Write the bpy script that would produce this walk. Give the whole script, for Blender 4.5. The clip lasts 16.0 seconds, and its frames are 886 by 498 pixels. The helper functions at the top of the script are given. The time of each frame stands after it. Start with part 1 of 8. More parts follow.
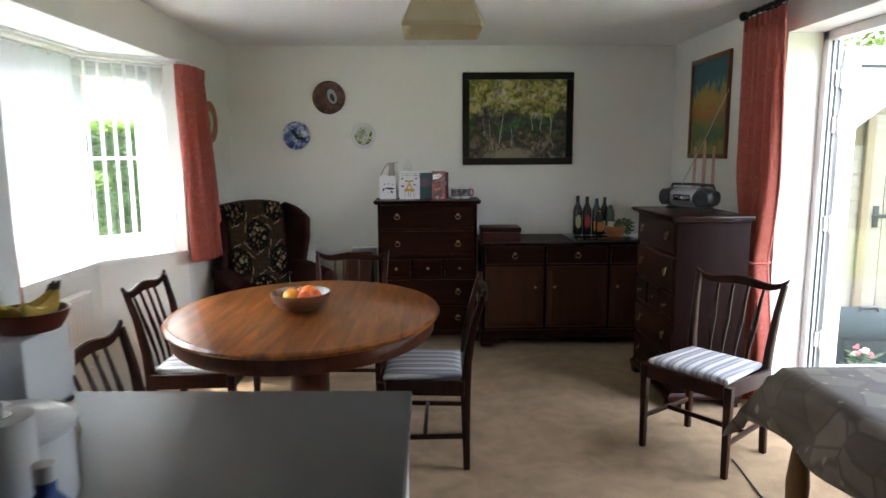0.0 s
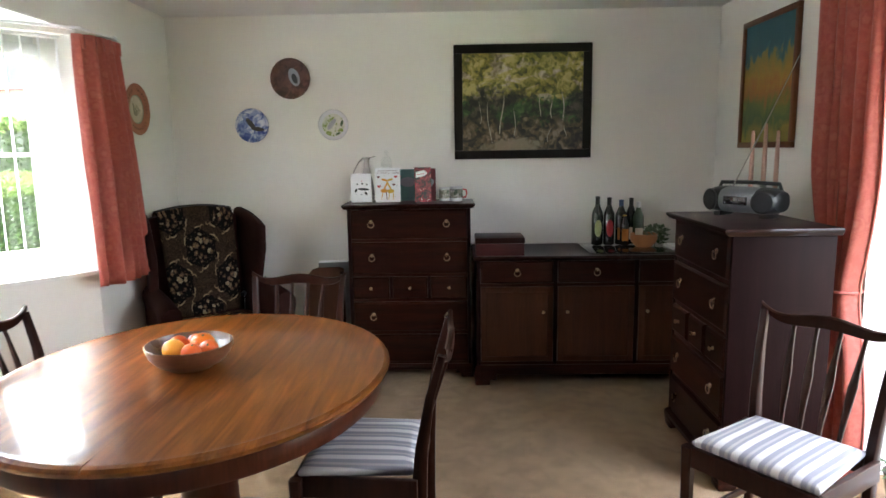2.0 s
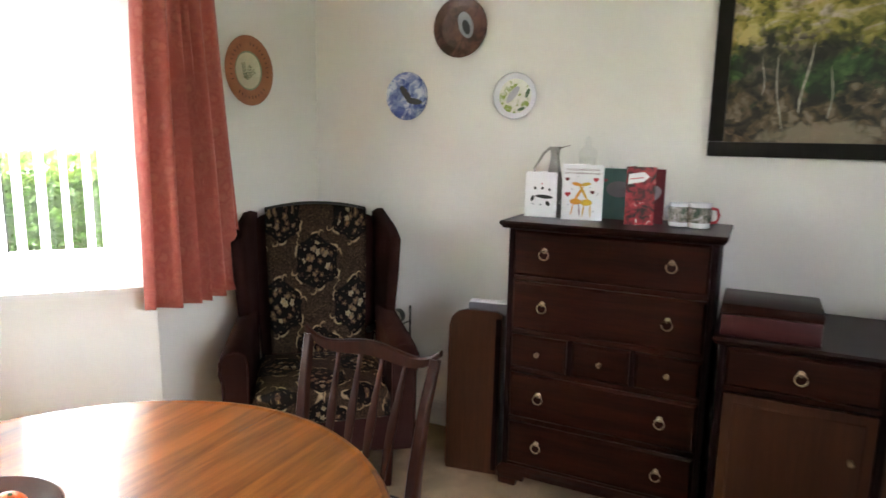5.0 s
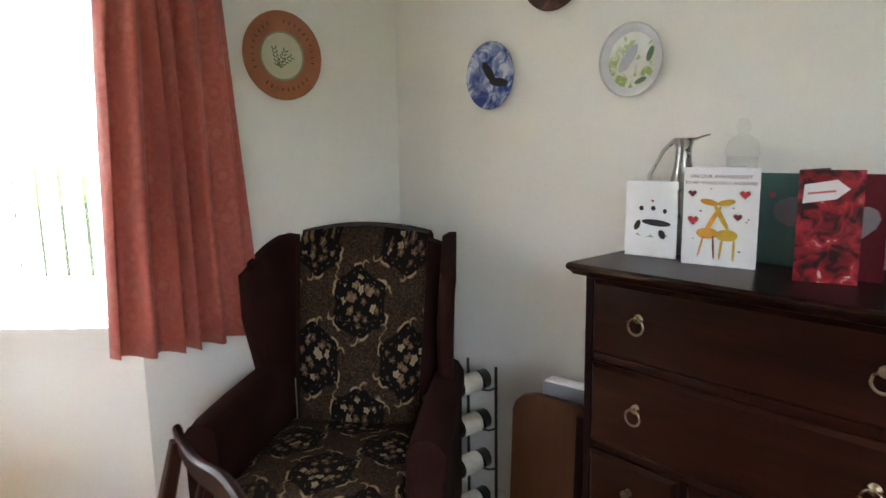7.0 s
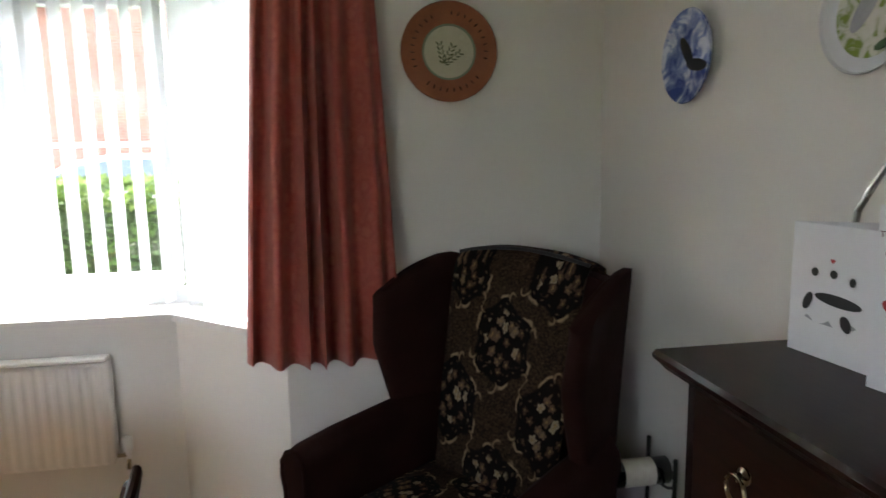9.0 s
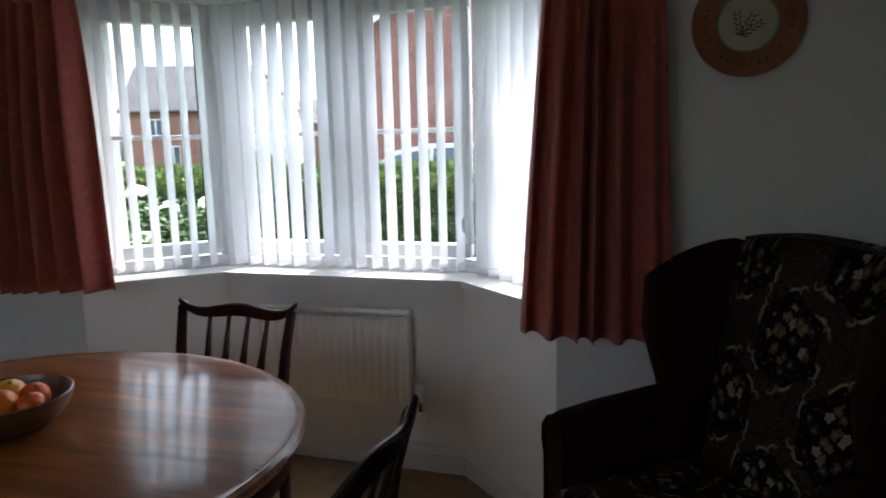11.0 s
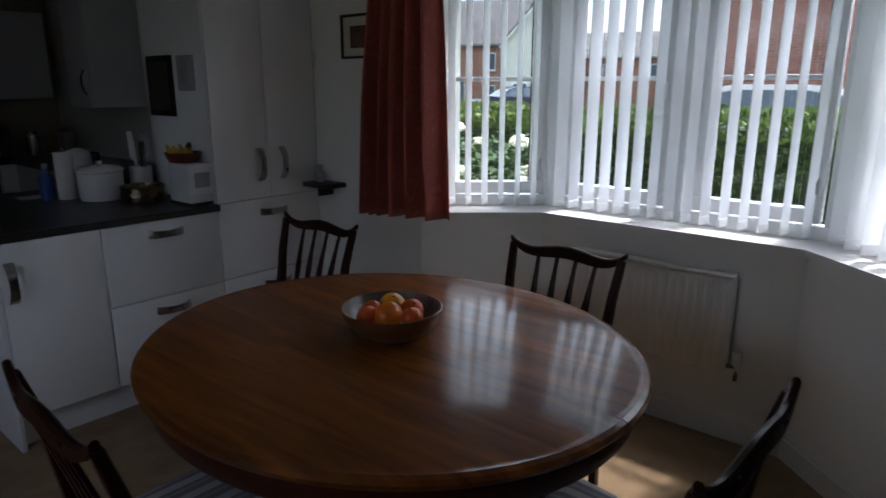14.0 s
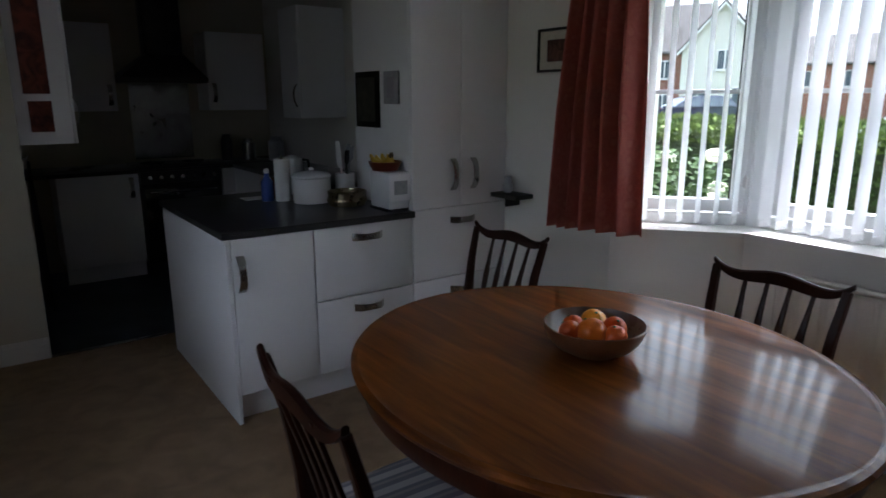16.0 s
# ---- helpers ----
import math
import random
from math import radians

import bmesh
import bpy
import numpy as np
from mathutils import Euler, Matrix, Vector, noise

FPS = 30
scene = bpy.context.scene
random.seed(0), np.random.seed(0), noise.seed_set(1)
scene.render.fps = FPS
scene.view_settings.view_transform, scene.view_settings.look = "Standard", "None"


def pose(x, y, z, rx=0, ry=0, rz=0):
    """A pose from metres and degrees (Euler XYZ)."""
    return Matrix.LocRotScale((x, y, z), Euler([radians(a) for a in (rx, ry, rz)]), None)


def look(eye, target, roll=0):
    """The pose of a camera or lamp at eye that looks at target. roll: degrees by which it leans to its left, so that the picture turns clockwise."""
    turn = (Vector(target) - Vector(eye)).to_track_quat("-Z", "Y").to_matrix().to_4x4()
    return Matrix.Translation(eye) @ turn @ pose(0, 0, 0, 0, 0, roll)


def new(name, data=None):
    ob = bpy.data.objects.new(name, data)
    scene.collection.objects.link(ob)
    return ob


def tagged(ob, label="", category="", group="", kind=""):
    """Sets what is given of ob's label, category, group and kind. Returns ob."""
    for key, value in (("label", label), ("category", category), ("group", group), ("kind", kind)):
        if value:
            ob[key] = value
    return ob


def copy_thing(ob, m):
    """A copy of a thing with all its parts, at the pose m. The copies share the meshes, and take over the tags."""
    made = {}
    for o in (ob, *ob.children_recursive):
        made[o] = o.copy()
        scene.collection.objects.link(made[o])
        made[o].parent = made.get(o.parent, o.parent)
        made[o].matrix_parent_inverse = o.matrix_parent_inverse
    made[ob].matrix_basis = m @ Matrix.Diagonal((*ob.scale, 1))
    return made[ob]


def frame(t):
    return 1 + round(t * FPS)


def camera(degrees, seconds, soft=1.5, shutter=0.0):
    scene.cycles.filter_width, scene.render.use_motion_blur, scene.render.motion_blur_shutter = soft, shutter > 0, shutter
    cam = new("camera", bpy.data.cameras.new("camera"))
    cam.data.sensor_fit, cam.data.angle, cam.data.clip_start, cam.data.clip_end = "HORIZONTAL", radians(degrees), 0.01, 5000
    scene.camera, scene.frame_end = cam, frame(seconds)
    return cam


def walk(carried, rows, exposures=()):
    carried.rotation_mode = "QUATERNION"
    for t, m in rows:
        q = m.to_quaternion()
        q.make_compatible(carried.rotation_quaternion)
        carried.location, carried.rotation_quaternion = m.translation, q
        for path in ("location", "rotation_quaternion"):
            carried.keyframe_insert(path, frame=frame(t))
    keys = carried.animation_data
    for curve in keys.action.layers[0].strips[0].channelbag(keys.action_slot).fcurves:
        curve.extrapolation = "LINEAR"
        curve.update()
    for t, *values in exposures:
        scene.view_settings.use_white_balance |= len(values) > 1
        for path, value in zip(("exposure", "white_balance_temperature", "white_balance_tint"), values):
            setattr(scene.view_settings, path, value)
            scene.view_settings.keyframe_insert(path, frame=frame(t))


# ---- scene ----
cam = camera(69.1, 16.0, shutter=0.4)
PATH = [
    (0, (0.941, 2.349, 1.509), (0.986, 4.327, 1.218), -0.3),
    (0.5, (1.045, 2.603, 1.507), (1.137, 4.581, 1.222), -0.8),
    (1, (1.129, 2.832, 1.505), (1.226, 4.807, 1.209), -1.4),
    (1.5, (1.21, 3.082, 1.504), (1.146, 5.061, 1.22), -0.2),
    (2, (1.243, 3.353, 1.489), (1.199, 5.329, 1.183), -0.9),
    (2.5, (1.241, 3.64, 1.466), (1.205, 5.614, 1.149), -1.9),
    (3, (1.27, 3.913, 1.47), (1.016, 5.871, 1.146), -0.6),
    (3.5, (1.333, 4.167, 1.468), (0.974, 6.105, 1.127), -0.8),
    (4, (1.362, 4.456, 1.483), (0.972, 6.389, 1.15), -0.8),
    (4.5, (1.384, 4.721, 1.476), (0.799, 6.603, 1.14), -0.1),
    (4.7, (1.415, 4.827, 1.476), (0.709, 6.667, 1.137), 0.4),
    (7, (1.47, 6.161, 1.436), (-0.015, 7.462, 1.116), -0.9),
    (7.5, (1.455, 6.449, 1.443), (-0.198, 7.529, 1.129), -1.9),
    (8, (1.455, 6.63, 1.455), (-0.335, 7.468, 1.151), -0.2),
    (8.5, (1.418, 6.845, 1.465), (-0.468, 7.43, 1.15), -0.6),
    (9, (1.378, 6.94, 1.446), (-0.573, 7.258, 1.148), -1.0),
    (9.5, (1.401, 7.021, 1.448), (-0.573, 7.05, 1.132), 0.0),
    (10, (1.443, 7.022, 1.414), (-0.525, 6.815, 1.12), -0.6),
    (12.3, (1.449, 6.932, 1.421), (-0.27, 6.01, 0.979), -0.6),
    (12.5, (1.47, 6.912, 1.425), (-0.219, 5.946, 0.962), -0.4),
    (13, (1.498, 6.861, 1.419), (-0.122, 5.795, 0.929), -0.3),
    (13.5, (1.532, 6.813, 1.434), (-0.021, 5.65, 0.948), -0.1),
    (14, (1.569, 6.785, 1.457), (0.088, 5.532, 0.969), -0.0),
    (14.5, (1.596, 6.75, 1.466), (0.195, 5.407, 0.984), 0.0),
    (15, (1.632, 6.729, 1.47), (0.31, 5.3, 1.009), -0.1),
    (15.5, (1.638, 6.72, 1.471), (0.421, 5.202, 1.01), -0.2),
    (16, (1.688, 6.705, 1.475), (0.559, 5.119, 1.015), -0.2),
]
EXPOSURE = [(0, 5.0, 6100, 10), (2.5, 5.6, 6300, 12), (4.0, 5.75, 6350, 12), (4.7, 5.85, 6400, 12), (7.5, 5.45, 6250, 12), (8.3, 5.05, 6350, 12), (9, 4.7, 6250, 12), (9.6, 4.15, 6100, 12), (10.2, 3.6, 5950, 12), (12.3, 2.3, 5700, 13), (14, 2.25, 5700, 13), (16, 2.85, 5750, 13)]
walk(cam, [(t, look(eye, target, roll)) for t, eye, target, roll in PATH], EXPOSURE)

# ---- world and sun ----
world = bpy.data.worlds.new("World")
scene.world = world
world.use_nodes = True
wn = world.node_tree
sky = wn.nodes.new("ShaderNodeTexSky")
sky.sky_type = "NISHITA"
sky.sun_disc = False
sky.sun_elevation = radians(64)
sky.sun_rotation = radians(285)
sky.air_density, sky.dust_density, sky.ozone_density = 1.0, 6.0, 1.0
hsv = wn.nodes.new("ShaderNodeHueSaturation")
hsv.inputs["Saturation"].default_value = 0.35
wn.links.new(sky.outputs[0], hsv.inputs["Color"])
wn.links.new(hsv.outputs[0], wn.nodes["Background"].inputs[0])
wn.nodes["Background"].inputs[1].default_value = 0.15
sun_data = bpy.data.lights.new("sun", "SUN")
sun_data.energy, sun_data.angle, sun_data.color = 0.85, radians(2.5), (1.0, 0.92, 0.82)
sun = new("sun", sun_data)
sun.matrix_world = look((-10.2, 7.9, 21.5), (0, 5, 0))


# ---- materials ----
def material(name):
    m = bpy.data.materials.new(name)
    m.use_nodes = True
    t = m.node_tree
    return m, t, t.nodes["Principled BSDF"]


def link(t, a, b):
    t.links.new(a, b)


def node(t, kind, **kw):
    n = t.nodes.new(kind)
    for k, v in kw.items():
        n.inputs[k].default_value = v
    return n


def ramp(t, fac, stops):
    r = t.nodes.new("ShaderNodeValToRGB")
    e = r.color_ramp.elements
    while len(e) < len(stops):
        e.new(0.5)
    for i, (p, c) in enumerate(stops):
        e[i].position, e[i].color = p, (*c, 1)
    link(t, fac, r.inputs[0])
    return r.outputs[0]


def coords(t, scale=(1, 1, 1), rot=(0, 0, 0), kind="Object"):
    c = t.nodes.new("ShaderNodeTexCoord")
    mp = t.nodes.new("ShaderNodeMapping")
    mp.inputs["Scale"].default_value = scale
    mp.inputs["Rotation"].default_value = rot
    link(t, c.outputs[kind], mp.inputs[0])
    return mp.outputs[0]


def bump(t, b, height, strength, distance=0.01):
    n = t.nodes.new("ShaderNodeBump")
    n.inputs["Strength"].default_value = strength
    n.inputs["Distance"].default_value = distance
    link(t, height, n.inputs["Height"])
    link(t, n.outputs[0], b.inputs["Normal"])


def mixc(t, fac, a, b, mode="MIX"):
    n = t.nodes.new("ShaderNodeMix")
    n.data_type, n.blend_type = "RGBA", mode
    for v, i in ((fac, 0), (a, 6), (b, 7)):
        if hasattr(v, "is_output"):
            link(t, v, n.inputs[i])
        elif i == 0:
            n.inputs[0].default_value = v
        else:
            n.inputs[i].default_value = (*v, 1)
    return n.outputs[2]


def plain(name, c1, c2=None, rough=0.5, metal=0.0, scale=8.0, fine=120.0, bumps=0.1, coat=0.0, dist=0.004, spec=0.5):
    """A surface with broad and fine variation between two colours."""
    m, t, b = material(name)
    c2 = c2 or tuple(x * 0.85 for x in c1)
    co = coords(t)
    n1 = node(t, "ShaderNodeTexNoise", Scale=scale, Detail=4.0)
    n2 = node(t, "ShaderNodeTexNoise", Scale=fine, Detail=3.0)
    link(t, co, n1.inputs[0]), link(t, co, n2.inputs[0])
    col = ramp(t, n1.outputs[0], [(0.35, c1), (0.7, c2)])
    col = mixc(t, 0.25, col, ramp(t, n2.outputs[0], [(0.3, c2), (0.7, c1)]))
    link(t, col, b.inputs["Base Color"])
    rr = ramp(t, n1.outputs[0], [(0.3, (max(rough - 0.06, 0),) * 3), (0.7, (min(rough + 0.06, 1),) * 3)])
    link(t, rr, b.inputs["Roughness"])
    b.inputs["Metallic"].default_value = metal
    b.inputs["Coat Weight"].default_value = coat
    b.inputs["Specular IOR Level"].default_value = spec
    if bumps:
        bump(t, b, n2.outputs[0], bumps, dist)
    return m


def wood(name, dark, light, axis=0, rough=0.35, coat=0.2, stretch=14.0, rot=0.0, spec=0.3, gloss=0.15, fine=0.3):
    """Wood whose grain runs along the given axis of the object."""
    m, t, b = material(name)
    s = [stretch] * 3
    s[axis] = 1.1
    co = coords(t, tuple(s), (0, 0, rot))
    n1 = node(t, "ShaderNodeTexNoise", Scale=1.6, Detail=6.0, Distortion=0.6)
    n2 = node(t, "ShaderNodeTexNoise", Scale=9.0, Detail=4.0)
    n3 = node(t, "ShaderNodeTexNoise", Scale=1.3, Detail=2.0)
    link(t, co, n1.inputs[0]), link(t, co, n2.inputs[0])
    link(t, coords(t), n3.inputs[0])
    col = ramp(t, n1.outputs[0], [(0.3, dark), (0.55, tuple((a + c) / 2 for a, c in zip(dark, light))), (0.75, light)])
    col = mixc(t, fine, col, ramp(t, n2.outputs[0], [(0.35, dark), (0.65, light)]))
    col = mixc(t, 0.25, col, ramp(t, n3.outputs[0], [(0.35, dark), (0.7, light)]))
    link(t, col, b.inputs["Base Color"])
    link(t, ramp(t, n3.outputs[0], [(0.3, (rough - 0.05,) * 3), (0.7, (rough + 0.1,) * 3)]), b.inputs["Roughness"])
    b.inputs["Coat Weight"].default_value = coat
    b.inputs["Coat Roughness"].default_value = gloss
    b.inputs["Specular IOR Level"].default_value = spec
    bump(t, b, n2.outputs[0], 0.06, 0.002)
    return m


M_WALL = plain("wall_paint", (0.82, 0.808, 0.768), (0.79, 0.778, 0.735), 0.8, scale=1.5, fine=180, bumps=0.06)
# Kitchen walls: beige tone darkened, so dim light is partly in the colour.
M_KWALL = plain("beige_kitchen_dimmed", (0.56, 0.53, 0.44), (0.52, 0.49, 0.40), 0.8, scale=1.5, fine=180, bumps=0.06)
M_CEIL = plain("ceiling_paint", (0.84, 0.835, 0.82), (0.81, 0.805, 0.79), 0.85, scale=1.2, fine=160, bumps=0.08)
M_WHITE = plain("white_gloss_paint", (0.80, 0.79, 0.76), (0.76, 0.75, 0.72), 0.35, scale=3, fine=90, bumps=0.02)
M_UPVC = plain("white_upvc", (0.82, 0.83, 0.84), (0.79, 0.80, 0.81), 0.3, scale=4, fine=60, bumps=0.0)
M_SILL = plain("sill_paint", (0.80, 0.79, 0.77), (0.75, 0.74, 0.72), 0.4, scale=5, fine=80, bumps=0.03)
M_UNIT = plain("matt_white_unit", (0.87, 0.88, 0.91), (0.84, 0.85, 0.88), 0.42, scale=2, fine=140, bumps=0.02)
M_WORKTOP = plain("black_laminate", (0.022, 0.023, 0.025), (0.035, 0.036, 0.038), 0.32, scale=1.2, fine=500, bumps=0.02)
M_STEEL = plain("brushed_steel", (0.50, 0.50, 0.50), (0.38, 0.38, 0.38), 0.22, 1.0, scale=10, fine=300, bumps=0.02)
M_DARKSTEEL = plain("dark_steel", (0.08, 0.08, 0.085), (0.05, 0.05, 0.055), 0.35, 0.6, scale=10)
M_BRASS = plain("brass", (0.34, 0.285, 0.19), (0.24, 0.195, 0.125), 0.3, 1.0, scale=30, fine=200, bumps=0.03)
M_PEWTER = plain("pewter", (0.42, 0.41, 0.38), (0.30, 0.29, 0.27), 0.3, 1.0, scale=25, fine=200, bumps=0.03)
M_IRON = plain("black_iron", (0.02, 0.02, 0.02), (0.035, 0.033, 0.03), 0.5, 0.4, scale=30)
M_MAHOG = wood("mahogany", (0.006, 0.0014, 0.0008), (0.038, 0.0084, 0.0034), 0, 0.38, 0.06, spec=0.12)
M_CHESTTOP = wood("polished_mahogany_top", (0.008, 0.0024, 0.0016), (0.022, 0.006, 0.0034), 0, 0.4, 0.35, spec=0.05, gloss=0.06)
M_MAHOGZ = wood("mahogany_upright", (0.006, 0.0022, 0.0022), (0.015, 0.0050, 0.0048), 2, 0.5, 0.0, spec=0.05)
M_MAHOGY = wood("mahogany_cross", (0.013, 0.0028, 0.0015), (0.048, 0.0105, 0.0048), 1, 0.38, 0.08, spec=0.18)
M_DOORWOOD = wood("brown_veneer", (0.026, 0.0085, 0.0032), (0.070, 0.0235, 0.0085), 2, 0.42, 0.06, spec=0.2)
M_CHAIR = wood("dark_chair_wood", (0.012, 0.0033, 0.0018), (0.040, 0.0105, 0.0050), 2, 0.34, 0.08, spec=0.16)
M_TOP = wood("polished_table_top", (0.050, 0.0130, 0.0024), (0.345, 0.112, 0.0175), 1, 0.42, 0.60, 11.0, 0.0, 0.05, 0.125, 0.12)
M_TABLE = wood("table_mahogany", (0.026, 0.0058, 0.0022), (0.095, 0.022, 0.0075), 2, 0.34, 0.10, spec=0.2)
M_PINE = wood("honey_turned_wood", (0.10, 0.045, 0.014), (0.22, 0.10, 0.035), 2, 0.4, 0.1)
M_BOARD = wood("garden_boards", (0.20, 0.170, 0.130), (0.33, 0.285, 0.225), 0, 0.75, 0.0, 10.0)
M_BRACE = wood("garden_timber", (0.15, 0.110, 0.065), (0.25, 0.190, 0.120), 2, 0.75, 0.0, 10.0)
M_FRAMEBROWN = wood("brown_frame", (0.10, 0.032, 0.012), (0.20, 0.07, 0.028), 2, 0.4, 0.1)
M_BLACKFRAME = plain("black_frame", (0.007, 0.006, 0.005), (0.013, 0.010, 0.008), 0.5, scale=20, spec=0.2)
M_CREAMSHADE = plain("cream_shade_cloth", (0.62, 0.55, 0.36), (0.55, 0.48, 0.30), 0.8, scale=6, fine=400, bumps=0.1)
M_LEATHER = plain("maroon_velour", (0.032, 0.0112, 0.0090), (0.021, 0.0072, 0.0060), 0.75, scale=6, fine=300, bumps=0.12, spec=0.08)
M_TERRA = plain("terracotta", (0.36, 0.125, 0.05), (0.25, 0.082, 0.034), 0.5, scale=14, fine=160, bumps=0.12)
M_CREAM = plain("cream_glaze", (0.62, 0.60, 0.44), (0.55, 0.53, 0.38), 0.25, scale=20)
M_CARD = plain("white_card", (0.80, 0.80, 0.82), (0.76, 0.76, 0.79), 0.55, scale=5, fine=200, bumps=0.02)
M_BLACK = plain("black_print", (0.012, 0.012, 0.013), (0.02, 0.02, 0.02), 0.6, bumps=0.0)
M_GREYPRINT = plain("grey_print", (0.30, 0.31, 0.34), (0.42, 0.43, 0.46), 0.5, scale=40, bumps=0.0)
M_REDPRINT = plain("red_print", (0.50, 0.03, 0.035), (0.36, 0.015, 0.03), 0.5, scale=40, bumps=0.0)
M_DKRED = plain("dark_red_print", (0.16, 0.01, 0.02), (0.10, 0.008, 0.015), 0.5, scale=40, bumps=0.0)
M_ORANGEPRINT = plain("orange_print", (0.70, 0.26, 0.02), (0.55, 0.30, 0.03), 0.5, scale=60, bumps=0.0)
M_YELLOWPRINT = plain("yellow_print", (0.62, 0.40, 0.03), (0.50, 0.28, 0.02), 0.5, scale=60, bumps=0.0)
M_TEALPRINT = plain("teal_print", (0.15, 0.30, 0.28), (0.12, 0.25, 0.235), 0.5, scale=10, bumps=0.0)
M_LILAC = plain("lilac_grey_print", (0.36, 0.34, 0.38), (0.30, 0.29, 0.33), 0.5, scale=10, bumps=0.0)
M_PINKPRINT = plain("pink_print", (0.60, 0.16, 0.20), (0.52, 0.12, 0.16), 0.5, scale=30, bumps=0.0)
M_BOTTLE = plain("dark_green_glass", (0.006, 0.010, 0.006), (0.010, 0.014, 0.008), 0.06, bumps=0.0, coat=0.6)
M_FOIL = plain("black_foil", (0.012, 0.011, 0.012), (0.02, 0.018, 0.02), 0.35, bumps=0.03)
M_BLUECAP = plain("blue_cap", (0.05, 0.10, 0.22), None, 0.4, bumps=0.0)
M_LABELGREEN = plain("pale_green_label", (0.40, 0.44, 0.18), (0.52, 0.52, 0.30), 0.55, scale=60, bumps=0.0)
M_LABELORANGE = plain("orange_label", (0.62, 0.24, 0.04), (0.50, 0.18, 0.03), 0.55, scale=60, bumps=0.0)
M_LABELWHITE = plain("cream_label", (0.66, 0.62, 0.52), (0.58, 0.53, 0.44), 0.55, scale=60, bumps=0.0)
M_WAX = plain("pink_wax", (0.66, 0.42, 0.34), (0.60, 0.37, 0.30), 0.45, scale=20, bumps=0.02)
M_SILVERPLASTIC = plain("silver_plastic", (0.36, 0.37, 0.40), (0.30, 0.31, 0.34), 0.35, 0.5, scale=10, bumps=0.02)
M_BLACKPLASTIC = plain("black_plastic", (0.012, 0.012, 0.014), (0.02, 0.02, 0.022), 0.35, scale=20, bumps=0.03)
M_ORANGE = plain("orange_peel", (0.78, 0.19, 0.008), (0.70, 0.14, 0.007), 0.4, scale=10, fine=160, bumps=0.25)
M_MANDARIN = plain("mandarin_peel", (0.70, 0.112, 0.009), (0.62, 0.085, 0.008), 0.4, scale=10, fine=160, bumps=0.25)
M_LEMON = plain("yellow_peel", (0.80, 0.36, 0.020), (0.76, 0.29, 0.014), 0.4, scale=10, fine=160, bumps=0.25)
M_BANANA = plain("banana_skin", (0.62, 0.42, 0.05), (0.45, 0.28, 0.04), 0.5, scale=12, bumps=0.05)
M_BOWLOUT = wood("bowl_wood", (0.12, 0.048, 0.022), (0.22, 0.09, 0.04), 0, 0.35, 0.2)
M_BOWLIN = plain("bowl_glaze", (0.17, 0.125, 0.105), (0.12, 0.088, 0.072), 0.3, scale=10, bumps=0.02)
M_CERAMIC = plain("white_ceramic", (0.76, 0.77, 0.80), (0.72, 0.73, 0.76), 0.2, scale=6, bumps=0.0)
M_PAPER = plain("kitchen_paper", (0.80, 0.80, 0.80), (0.74, 0.74, 0.74), 0.9, scale=20, fine=200, bumps=0.2)
M_BLUE = plain("blue_plastic", (0.03, 0.08, 0.35), (0.025, 0.06, 0.28), 0.4, bumps=0.0)
M_RADIATOR = plain("radiator_enamel", (0.76, 0.74, 0.70), (0.72, 0.70, 0.66), 0.35, scale=3, fine=80, bumps=0.02)
M_TILE = plain("dark_vinyl_floor", (0.045, 0.055, 0.075), (0.032, 0.040, 0.055), 0.45, scale=3, fine=80, bumps=0.05)
M_DARKFABRIC = plain("dark_cloth", (0.025, 0.025, 0.032), (0.04, 0.04, 0.05), 0.9, scale=20, fine=300, bumps=0.3)
M_GREYCLOTH = plain("grey_cloth", (0.20, 0.20, 0.22), (0.14, 0.14, 0.16), 0.9, scale=20, fine=300, bumps=0.3)
M_LEAFPOT = plain("plant_leaf", (0.05, 0.11, 0.035), (0.03, 0.075, 0.02), 0.45, scale=20, bumps=0.05)
M_HEDGELEAF = plain("hedge_leaf", (0.080, 0.132, 0.040), (0.036, 0.068, 0.022), 0.55, scale=3, fine=40, bumps=0.05, spec=0.2)
M_HEDGETOP = plain("hedge_young_leaf", (0.19, 0.26, 0.070), (0.11, 0.165, 0.042), 0.55, scale=3, fine=40, bumps=0.05, spec=0.2)
M_HEDGESHADE = plain("hedge_inner_shade", (0.018, 0.030, 0.010), (0.03, 0.045, 0.014), 0.9, scale=8, bumps=0.4)
M_TREELEAF = plain("tree_leaf", (0.12, 0.17, 0.05), (0.07, 0.11, 0.03), 0.5, scale=2, bumps=0.05)
M_BARK = plain("bark", (0.10, 0.075, 0.05), (0.06, 0.045, 0.03), 0.9, scale=10, bumps=0.5)
M_PETAL = plain("white_petal", (0.75, 0.74, 0.62), (0.66, 0.66, 0.50), 0.6, scale=20, bumps=0.1)
M_RENDER = plain("white_render", (0.66, 0.65, 0.62), (0.60, 0.59, 0.56), 0.85, scale=0.6, fine=30, bumps=0.1)
M_ROOF = plain("dark_roof_tiles", (0.085, 0.075, 0.075), (0.06, 0.052, 0.052), 0.8, scale=0.8, fine=12, bumps=0.3, dist=0.03)
M_ROOFRED = plain("brown_roof_tiles", (0.13, 0.07, 0.055), (0.09, 0.05, 0.04), 0.8, scale=0.8, fine=12, bumps=0.3, dist=0.03)
M_CARWHITE = plain("white_car_paint", (0.72, 0.73, 0.74), (0.70, 0.71, 0.72), 0.2, bumps=0.0, coat=0.8)
M_CARBLUE = plain("dark_blue_car_paint", (0.02, 0.03, 0.07), (0.025, 0.035, 0.08), 0.2, bumps=0.0, coat=0.8)
